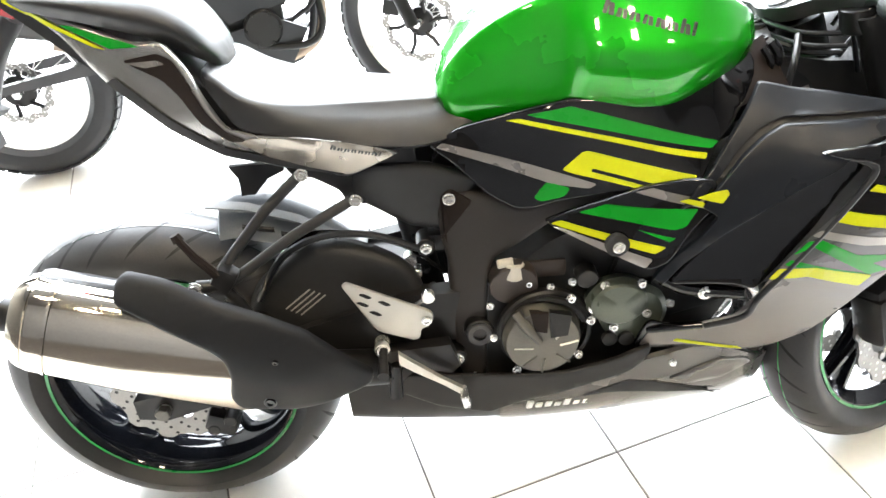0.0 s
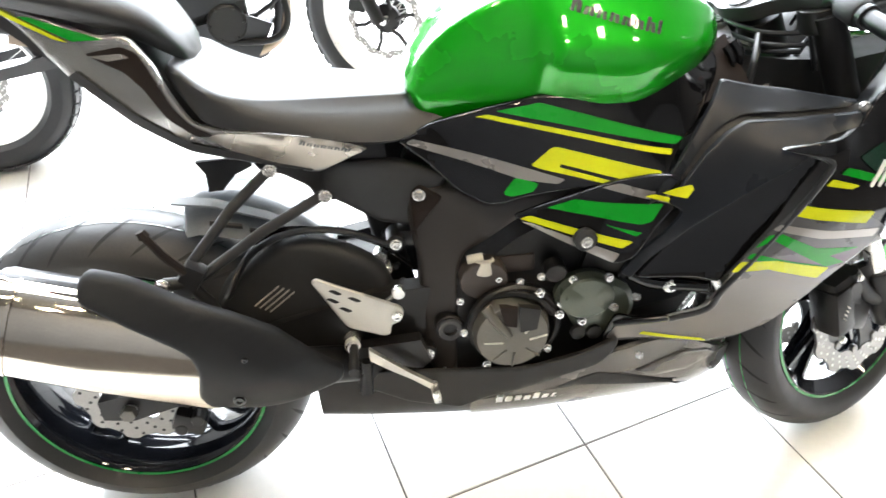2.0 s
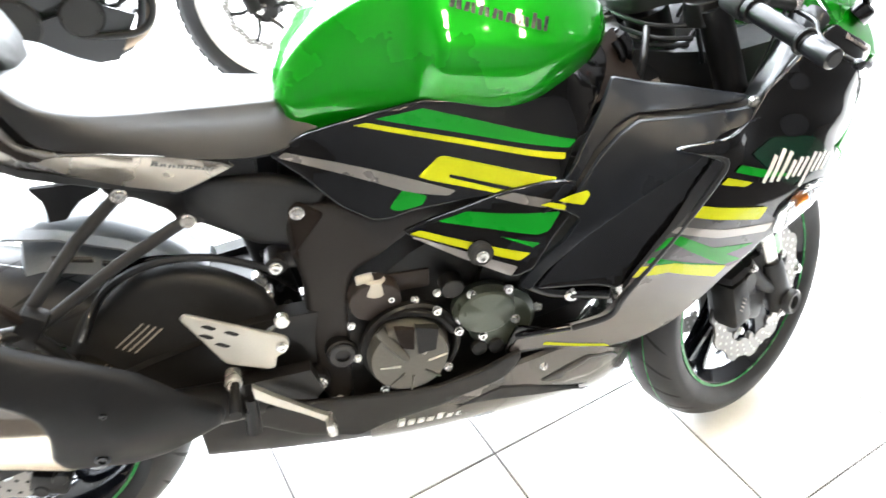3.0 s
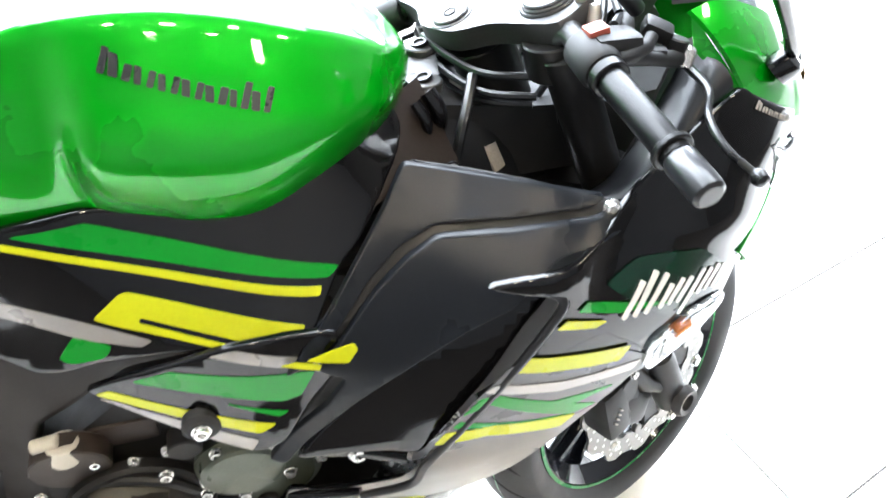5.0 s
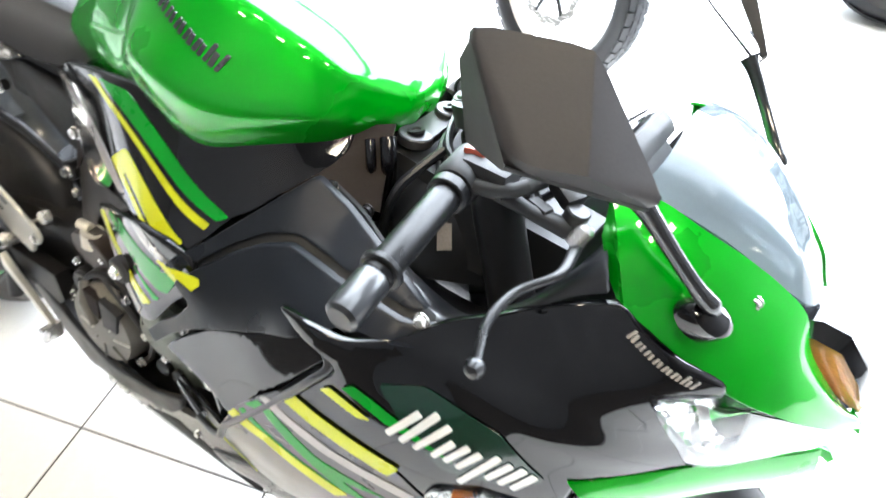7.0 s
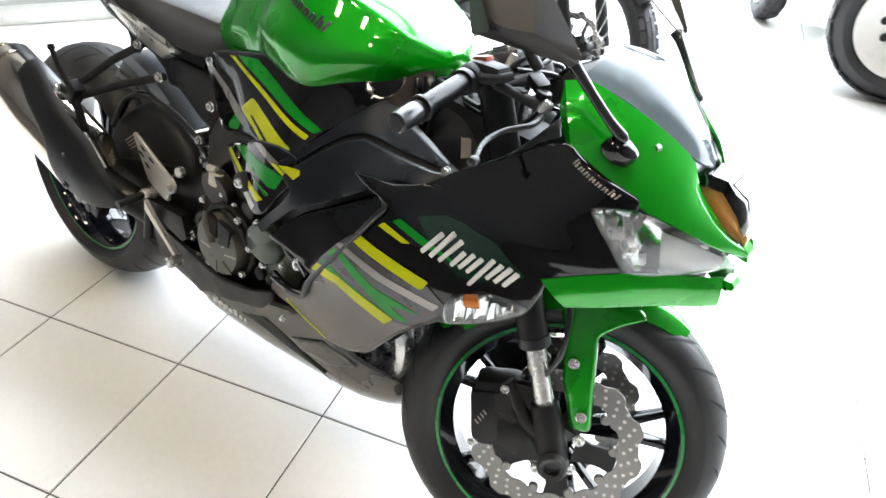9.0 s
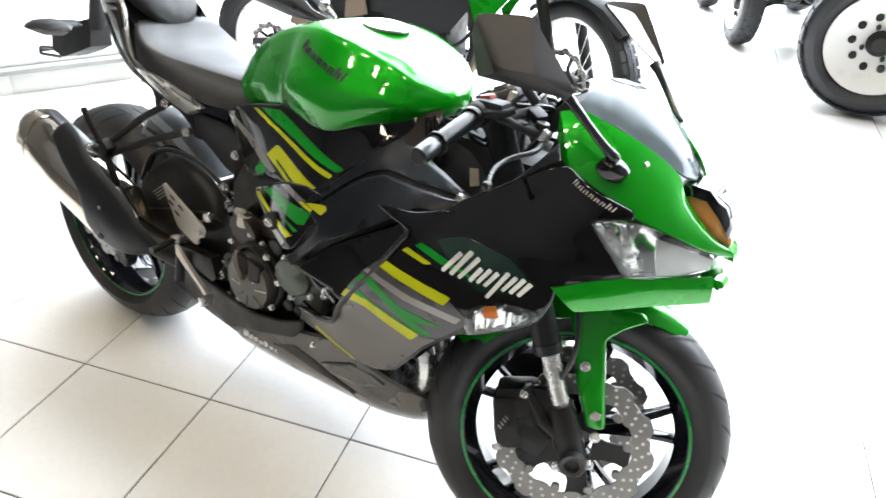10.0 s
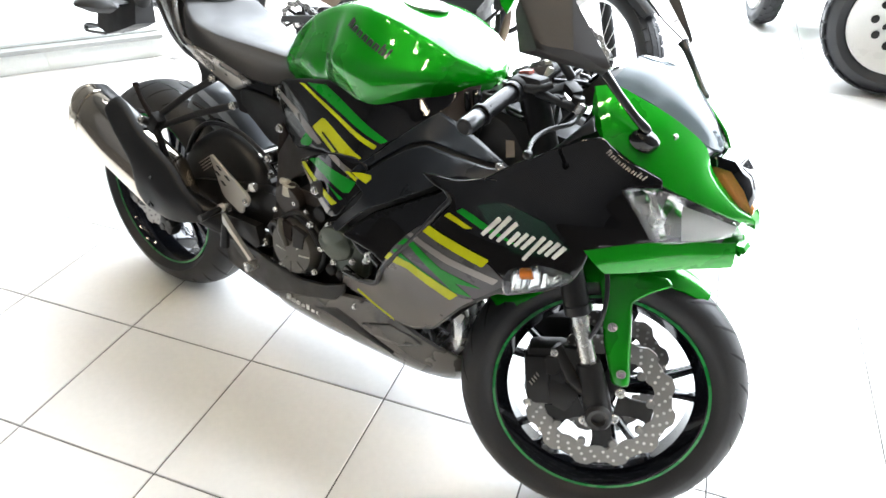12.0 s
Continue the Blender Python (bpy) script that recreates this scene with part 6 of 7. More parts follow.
both("knee_panel", strip([(0.930, -0.130, 0.818), (0.985, -0.100, 0.836), (1.045, -0.060, 0.852)], [(0.965, -0.168, 0.772), (1.02, -0.140, 0.786), (1.075, -0.116, 0.780)], 5, 5, (0, -0.002, 0), 0.004), BROWN, "brown-black smooth knee panel")
for z0, y0 in ((0.852, 0.0), (0.836, -0.012), (0.824, -0.004)):
    part("wire", tube([(1.075, 0.03 + y0, z0 + 0.006), (1.090, -0.02 + y0, z0), (1.115, -0.060 + y0, z0 - 0.004), (1.16, -0.085 + y0, z0 - 0.002)], 0.0042, 8, 5), BLACK_SATIN, bike)
part("wire_clip", tube([(1.092, -0.030, 0.833), (1.100, -0.047, 0.831)], 0.006, 8), ALU, bike)
part("head_tube", bar((1.130, 0, 0.86), (1.220, 0, 0.64), 0.036), BLACK_METAL, bike)
both("frame_head", loft([[(x, y, z) for y, z in ((-y0 - 0.015, z0 - 0.03), (-y0 + 0.015, z0 - 0.03), (-y0 + 0.015, z0 + 0.03), (-y0 - 0.015, z0 + 0.03))] for x, y0, z0 in ((0.92, 0.15, 0.68), (1.02, 0.10, 0.70), (1.10, 0.05, 0.73), (1.14, 0.02, 0.74))]), FRAME_METAL)
mount = part("tank_mount", join(bar((1.068, 0.018, 0.843), (1.068, 0.018, 0.853), 0.019, 24), bar((1.058, -0.036, 0.826), (1.058, -0.036, 0.838), 0.020, 24),
                                loft([[(x, y, z + dz) for x, y, z in ((1.052, 0.020, 0.840), (1.040, -0.034, 0.822), (1.074, -0.042, 0.824), (1.084, 0.012, 0.842))] for dz in (0.0, 0.010)])), YOKE_METAL, bike, "satin grey tank bracket")
part("mount_bolt", moved(lathe([(0.010, 0), (0.010, 0.004), (0.006, 0.004), (0.005, 0.002), (0.0001, 0.002)], 16, "z"), pose(1.068, 0.018, 0.853, 0, -16, 0)), BLACK_METAL, mount)
part("mount_bolt", moved(lathe([(0.010, 0), (0.010, 0.004), (0.006, 0.004), (0.005, 0.002), (0.0001, 0.002)], 16, "z"), pose(1.058, -0.036, 0.838, 0, -16, 0)), BLACK_METAL, mount)
part("dash", join(block(1.270, 0, 0.893, 0.030, 0.135, 0.070, 0.012, pose(0, 0, 0, 0, 40, 0)), block(1.292, 0, 0.880, 0.045, 0.09, 0.05, 0.012, pose(0, 0, 0, 0, 40, 0))), BLACK_MATTE, bike)
part("dash_glass", block(1.2555, 0, 0.9045, 0.004, 0.118, 0.052, 0.006, pose(0, 0, 0, 0, 40, 0)), BLACK_GLOSS, bike)

# --- fork and steering parts, built straight and turned with the wheel
RAKE = Vector((-math.sin(radians(23.5)), 0, math.cos(radians(23.5))))


def on_fork(s, y=0.0, off=0.0):
    """A point s metres up the fork from the axle."""
    return Vector((1.40, 0, 0.30)) + RAKE * s + Vector((off, y, 0))


YOKE = steer_matrix(STEER) @ Matrix.Translation((0.004, 0.010, 0.006))
for s in (-1, 1):
    y = s * 0.108
    part("fork_tube", bar(on_fork(0.210, y), on_fork(0.625, y * 0.96), 0.0245, 24), BLACK_METAL, bike, m=TURNED)
    part("fork_stanchion", bar(on_fork(0.08, y), on_fork(0.22, y), 0.0165, 24), CHROME, bike, "bright chromed fork leg", m=TURNED)
    part("fork_seal", bar(on_fork(0.206, y), on_fork(0.226, y), 0.026, 24), BLACK_SATIN, bike, m=TURNED)
    part("fork_foot", join(tube([on_fork(-0.02, y), on_fork(0.02, y), on_fork(0.085, y), on_fork(0.105, y)], [0.024, 0.027, 0.025, 0.022], 20), tube([on_fork(0.03, y), on_fork(0.06, y, -0.04), on_fork(0.12, y * 0.95, -0.06)], [0.018, 0.015, 0.012], 10)), BLACK_METAL, bike, m=TURNED)
    yt = s * 0.100
    part("fork_cap", join(bar(on_fork(0.652, yt), on_fork(0.6595, yt), 0.0255, 28), bar(on_fork(0.659, yt), on_fork(0.6625, yt), 0.0235, 28), bar(on_fork(0.662, yt), on_fork(0.6635, yt), 0.009, 6)), YOKE_METAL, bike, m=YOKE)
    part("fork_collar", bar(on_fork(0.636, yt), on_fork(0.6565, yt), 0.0290, 28), BLACK_METAL, bike, m=YOKE)
    part("brake_caliper", join(block(1.292, s * 0.080, 0.345, 0.080, 0.062, 0.125, 0.016, pose(0, 0, 0, 0, -14, 0)), block(1.272, s * 0.086, 0.338, 0.050, 0.064, 0.098, 0.014, pose(0, 0, 0, 0, -14, 0)), block(1.318, s * 0.092, 0.315, 0.07, 0.04, 0.06, 0.012, pose(0, 0, 0, 0, 20, 0)),
                               bar((1.292, s * 0.116, 0.372), (1.292, s * 0.08, 0.372), 0.020), bar((1.280, s * 0.116, 0.320), (1.280, s * 0.08, 0.320), 0.020), block(1.335, s * 0.098, 0.385, 0.06, 0.024, 0.06, 0.010)), BLACK_METAL, bike, "black four-piston brake caliper", m=TURNED)
    part("caliper_bolt", bolt(1.292, s * 0.118, 0.402, 0.006, s), CHROME, bike, m=TURNED)
    part("caliper_bolt", bolt(1.262, s * 0.119, 0.286, 0.006, s), CHROME, bike, m=TURNED)
    part("brake_line", tube([(1.33, s * 0.10, 0.40), (1.36, s * 0.13, 0.50), (1.34, s * 0.12, 0.60), (1.27, s * 0.08, 0.66)], 0.0045, 8, 6), BLACK_SATIN, bike, m=TURNED)
for k in range(4):
    part("caliper_emblem", block(1.262 + 0.003 * k, -0.1195, 0.328 + 0.007 * k, 0.0022, 0.002, 0.009, 0, pose(0, 0, 0, 0, -50, 0)), LABEL_GREY, bike, m=TURNED)
part("front_axle", bar((1.40, -0.128, 0.30), (1.40, 0.132, 0.30), 0.011), BLACK_METAL, bike, m=TURNED)
part("axle_end", moved(lathe([(0.0001, 0.004), (0.013, 0.004), (0.014, -0.006), (0.021, -0.008), (0.025, -0.002), (0.025, 0.006)], 28), Matrix.Translation((1.40, -0.138, 0.30))), YOKE_METAL, bike, m=TURNED)
for x, y, z in ((1.376, -0.132, 0.286), (1.428, -0.130, 0.303), (1.428, -0.128, 0.358)):
    part("pinch_bolt", bolt(x, y, z, 0.008), CHROME, bike, m=TURNED)
# front mudguard
rings = []
for a in np.linspace(radians(58), radians(150), 19):
    t = (a - radians(58)) / radians(92)
    hw = 0.070 * (0.42 + 0.58 * min(1, 3.2 * t) ** 0.6) * (1 - 0.25 * max(0, (t - 0.8) / 0.2))
    drop = 0.020 + 0.034 * min(1, 2.2 * t)
    ring = []
    for y in np.linspace(-1, 1, 15):
        r = 0.305 - drop * abs(y) ** 3.4 - 0.006 * max(0, 1 - 8 * t)
        ring.append((1.40 + r * math.cos(a), y * hw, 0.30 + r * math.sin(a)))
    ring += [(x + (1.40 - x) * 0.010, y * 0.96, z + (0.30 - z) * 0.010) for x, y, z in reversed(ring)]
    rings.append(ring)
guard = part("front_mudguard", loft(rings), GREEN, bike, "glossy green front mudguard", m=TURNED)
for s in (-1, 1):
    leg = Skin([(1.335, 0.560), (1.400, 0.582), (1.470, 0.575), (1.480, 0.562), (1.440, 0.542), (1.412, 0.520), (1.421, 0.480), (1.4475, 0.358), (1.440, 0.350), (1.4125, 0.351), (1.377, 0.434), (1.358, 0.510)], tps([(1.34, 0.56, -0.066), (1.40, 0.58, -0.064), (1.47, 0.57, -0.062), (1.40, 0.52, -0.084), (1.40, 0.46, -0.092), (1.43, 0.36, -0.092)]), 0.008, 0.010, 0.008)
    vf = leg.body(0.012, 0.004)
    part("mudguard_leg", vf if s < 0 else mirrored(vf), GREEN, guard, "green mudguard stay", m=TURNED)
    part("mudguard_bolt", bolt(1.386, s * 0.097, 0.472, 0.0075, s), CHROME, guard, m=TURNED)
    part("mudguard_bolt", bolt(1.424, s * 0.097, 0.382, 0.0075, s), CHROME, guard, m=TURNED)

# yokes
for nm, s0, mt in (("top_yoke", 0.642, YOKE_METAL), ("lower_yoke", 0.43, BLACK_METAL)):
    c = on_fork(s0)
    rings = []
    for dz in (-0.012, -0.009, 0.009, 0.012):
        k = 1.0 if abs(dz) < 0.01 else 0.985
        outl = soften([(-0.040 * k - 0.03, -0.028), (-0.040 * k - 0.03, 0.028), (-0.045, 0.06), (-0.030, 0.142 * k), (0.020, 0.146 * k), (0.034 * k, 0.10), (0.012, 0.045), (0.012, -0.045), (0.034 * k, -0.10), (0.020, -0.146 * k), (-0.030, -0.142 * k), (-0.045, -0.06)], 0.014)
        rings.append([tuple(c + Vector((u * math.cos(radians(23.5)), v, u * math.sin(radians(23.5)))) + RAKE * dz) for u, v in outl])
    part(nm, loft(rings), mt, bike, "dark satin cast metal top yoke" if nm == "top_yoke" else "", m=YOKE)
sc = on_fork(0.645) + Vector((-0.045 * math.cos(radians(23.5)), 0, -0.045 * math.sin(radians(23.5))))
part("stem_nut", join(bar(sc, sc + RAKE * 0.010, 0.025, 28), bar(sc + RAKE * 0.0095, sc + RAKE * 0.013, 0.020, 28)), YOKE_METAL, bike, m=YOKE)
part("stem_socket", bar(sc + RAKE * 0.0128, sc + RAKE * 0.0136, 0.007, 6), BLACK_METAL, bike, m=YOKE)
kc = Vector((1.140, 0.075, 0.885))
part("ignition_lock", join(tube([kc - RAKE * 0.04, kc - RAKE * 0.01, kc + RAKE * 0.012, kc + RAKE * 0.016], [0.034, 0.032, 0.020, 0.016], 24), bar(kc + RAKE * 0.012, kc + RAKE * 0.024, 0.012, 18)), BLACK_MATTE, bike)
part("ignition_key", join(block(kc.x - 0.010, kc.y, kc.z + 0.030, 0.022, 0.004, 0.024, 0.002, pose(0, 0, 0, 0, -20, 30)), bar(kc + RAKE * 0.02, kc + RAKE * 0.03, 0.005, 10)), BLACK_SATIN, bike)


# handlebars: right bar in its turned place, the left one mirrored about the turned steering head
def bars(right):
    back = Matrix() if right else TURNED @ Matrix.Diagonal((1, -1, 1, 1)) @ TURNED.inverted()
    P = lambda n, vf, mt, parent=bike, label="": part(n, moved(vf, back), mt, parent, label)
    r0, r1 = Vector((1.178, -0.112, 0.906)), Vector((1.190, -0.290, 0.874))
    d = (r1 - r0).normalized()
    P("clip_on", join(tube([Vector((1.172, -0.085, 0.885)), r0 + d * 0.005, r0 + d * 0.06], 0.0118, 16), bar(Vector((1.186, -0.088, 0.857)), Vector((1.176, -0.088, 0.893)), 0.033, 24)), BLACK_METAL)
    g = P("grip", tube([r0 + d * 0.075, r0 + d * 0.080, r0 + d * 0.185, r0 + d * 0.188], [0.0130, 0.0138, 0.0134, 0.0130], 24), RUBBER_GRIP, bike, "ribbed black rubber grip")
    P("grip_collar", bar(r0 + d * 0.072, r0 + d * 0.084, 0.0180, 24), RUBBER_GRIP, g)
    P("grip_collar", bar(r0 + d * 0.176, r0 + d * 0.183, 0.0178, 24), RUBBER_GRIP, g)
    P("bar_weight", tube([r0 + d * 0.188, r0 + d * 0.192, r0 + d * 0.222, r0 + d * 0.230, r0 + d * 0.233], [0.0125, 0.0142, 0.0142, 0.0135, 0.010], 24), BLACK_SATIN, g, "black bar-end weight")
    c = r0 + d * 0.048
    sw = P("switch_housing", join(tube([c - d * 0.022, c - d * 0.018, c + d * 0.018, c + d * 0.022], [0.017, 0.0195, 0.0205, 0.018], 20), block(c.x + 0.020, c.y + 0.004, c.z + 0.008, 0.046, 0.036, 0.028, 0.008)), BLACK_MATTE, bike, "black switch housing")
    P("switch", block(c.x + 0.004, c.y + 0.008, c.z + 0.0205, 0.020, 0.020, 0.012, 0.003, pose(0, 0, 0, 0, -14, 0)), RED_SWITCH if right else BLACK_GLOSS, sw, "red stop switch" if right else "")
    P("switch_screw", join(moved(lathe([(0.0001, 0.003), (0.005, 0.003), (0.0052, 0)], 10, "z"), Matrix.Translation((1.178, -0.168, 0.907)))), CHROME, sw)
    P("master_cylinder", join(bar((1.222, -0.148, 0.893), (1.246, -0.095, 0.905), 0.0085), tube([(1.172, -0.172, 0.896), (1.192, -0.174, 0.899), (1.212, -0.172, 0.902), (1.230, -0.166, 0.907), (1.238, -0.158, 0.912)], [0.006, 0.0075, 0.0075, 0.0065, 0.006], 14), tube([(1.215, -0.160, 0.895), (1.245, -0.158, 0.890), (1.278, -0.146, 0.882)], [0.008, 0.0065, 0.009], 12)), BLACK_MATTE)
    if right:
        P("fluid_reservoir", tube([(1.214, -0.110, 0.951), (1.216, -0.110, 0.949), (1.248, -0.110, 0.919), (1.250, -0.110, 0.917)], [0.006, 0.0082, 0.0082, 0.006], 18), BLACK_SATIN)
        P("hose_clamp", join(bar((1.203, -0.112, 0.908), (1.205, -0.104, 0.926), 0.0065, 12), block(1.196, -0.098, 0.930, 0.012, 0.010, 0.014, 0.002, pose(0, 0, 0, 15, -20, 30))), ALU)
        P("brake_hose", tube([(1.238, -0.095, 0.912), (1.240, -0.060, 0.925), (1.215, -0.030, 0.915), (1.200, -0.035, 0.86), (1.21, -0.06, 0.78)], 0.0042, 8, 6), BLACK_SATIN)
        P("throttle_cable", tube([(1.205, -0.125, 0.905), (1.222, -0.085, 0.930), (1.205, -0.045, 0.925), (1.17, -0.03, 0.85)], 0.0035, 8, 6), BLACK_SATIN)
    P("lever_adjuster", moved(lathe([(0.009, -0.010), (0.0095, 0.007), (0.007, 0.010), (0.0001, 0.010)], 16, "z"), pose(1.288, -0.145, 0.882, -20, 20, 0)), CHROME)
    P("lever_perch", join(block(1.262, -0.128, 0.905, 0.030, 0.022, 0.016, 0.005, pose(0, 0, 0, 10, 20, -25)), bar((1.276, -0.140, 0.880), (1.280, -0.140, 0.900), 0.011)), BLACK_METAL)
    P("brake_light_switch", join(block(1.250, -0.150, 0.892, 0.022, 0.012, 0.010, 0.003, pose(0, 0, 0, 0, 0, -20)), tube([(1.245, -0.140, 0.893), (1.225, -0.110, 0.885), (1.21, -0.08, 0.86)], 0.0025, 6, 4)), BLACK_MATTE)
    pts = spline([(1.290, -0.150, 0.874), (1.292, -0.185, 0.866), (1.272, -0.220, 0.858), (1.268, -0.255, 0.848), (1.279, -0.288, 0.838)], 6)
    rings = []
    for i, p in enumerate(pts):
        t = i / (len(pts) - 1)
        wv, hv = 0.0052 - 0.0016 * t, 0.0042 - 0.0008 * t
        rings.append([(p[0] + wv * math.cos(a), p[1] + 0.2 * wv * math.cos(a), p[2] + hv * math.sin(a)) for a in np.linspace(0, 2 * math.pi, 10, False)])
    ball = lathe([(0.0001, -0.008), (0.006, -0.006), (0.008, 0), (0.006, 0.006), (0.0001, 0.008)], 12)
    P("brake_lever" if right else "clutch_lever", join(loft(rings), moved(ball, Matrix.Translation((1.280, -0.291, 0.837)))), LEVER_BLACK, bike, "black ball-ended hand lever")
    P("cable", tube([(1.22, -0.12, 0.91), (1.26, -0.06, 0.90), (1.22, -0.02, 0.83), (1.16, -0.04, 0.76)], 0.0045, 8, 6), BLACK_SATIN)


bars(True)
bars(False)
# side stand
part("side_stand", join(tube([(0.62, 0.10, 0.22), (0.60, 0.19, 0.10), (0.585, 0.235, 0.045)], 0.011, 12), block(0.585, 0.240, 0.038, 0.06, 0.045, 0.010, 0.003, pose(0, 0, 0, 10, 0, 0))), BLACK_METAL, bike)


# ---------------------------------------------------------------- the other vehicles
BRONZE = mat("bronze_anodised", (0.30, 0.235, 0.18), 0.4, 0.6, 0.0, 0.1, 12, 300, 0.05)
TYRE_DUSTY = mat("dusty_tyre_rubber", (0.019, 0.020, 0.023), 0.55, 0.0, 0.0, 0.2, 12, 260, 0.15)
FADED_BLACK = mat("grey_black_plastic", (0.014, 0.015, 0.018), 0.45, 0.0, 0.0, 0.12, 12, 300, 0.08)


def low_tread(R, half, count, T):
    """Close rows of low tread blocks round a tyre."""
    lots = []
    for i in range(count):
        for y, da in ((-half * 0.66, 0.0), (-half * 0.22, 0.5), (half * 0.22, 0.0), (half * 0.66, 0.5)):
            q = 2 * math.pi * (i + da) / count
            r = R - 0.006 - 0.30 * half * (y / half) ** 2
            lots.append(moved(block(0, 0, 0, 0.008, half * 0.36, 5.0 * R / count, 0), T @ Matrix.Rotation(-q, 4, "Y") @ Matrix.Translation((r, y, 0)) @ Matrix.Rotation(0.5 * y / half, 4, "Z")))
    return join(*lots)


def spoked_wheel(thing, T, R, half, rr, disc, name):
    rim = part(name, moved(lathe([(rr, -half * 0.6), (rr + 0.008, -half * 0.6), (rr - 0.004, -half * 0.3), (rr - 0.012, 0), (rr - 0.004, half * 0.3), (rr + 0.008, half * 0.6), (rr, half * 0.6), (rr - 0.018, 0.012), (rr - 0.018, -0.012)], 56, close=True), T), PALE_METAL, thing, "spoked wheel with bright rim")
    part("tyre", moved(lathe(tyre_profile(R - 0.003, half, rr), 64), T), TYRE_DUSTY, rim)
    part("tread_block", low_tread(R, half, 44, T), TYRE_DUSTY, rim)
    lots = []
    for i in range(28):
        a = 2 * math.pi * i / 28
        b = a + (0.35 if i % 2 else -0.35)
        s = 0.022 if i % 4 < 2 else -0.022
        lots.append(bar((0.03 * math.cos(b), s, 0.03 * math.sin(b)), ((rr - 0.012) * math.cos(a), 0, (rr - 0.012) * math.sin(a)), 0.0014, 5))
    part("spoke", moved(join(*lots), T), PALE_METAL, rim)
    part("hub", moved(lathe([(0.012, -0.05), (0.055, -0.045), (0.055, -0.03), (0.032, -0.02), (0.032, 0.02), (0.055, 0.03), (0.055, 0.045), (0.012, 0.05)], 28), T), BLACK_METAL, rim)
    part("brake_disc", petal_disc(disc - 0.030, disc, -0.060, 12, 0.004, T), DISC_STEEL, rim, "wavy steel brake disc")
    part("disc_hole", disc_holes(disc - 0.028, disc - 0.006, -0.060, 0.004, 24, T), HOLE_LIGHT, rim)
    for a in np.linspace(0, 2 * math.pi, 6, False):
        part("disc_carrier", moved(tube([(0.045 * math.cos(a), -0.052, 0.045 * math.sin(a)), (0.08 * math.cos(a + 0.25), -0.058, 0.08 * math.sin(a + 0.25)), ((disc - 0.026) * math.cos(a + 0.2), -0.060, (disc - 0.026) * math.sin(a + 0.2))], 0.008, 6), T), BLACK_METAL, rim)
    part("axle_nut", moved(bar((0, -0.085, 0), (0, -0.04, 0), 0.016, 6), T), CHROME, rim)
    return rim


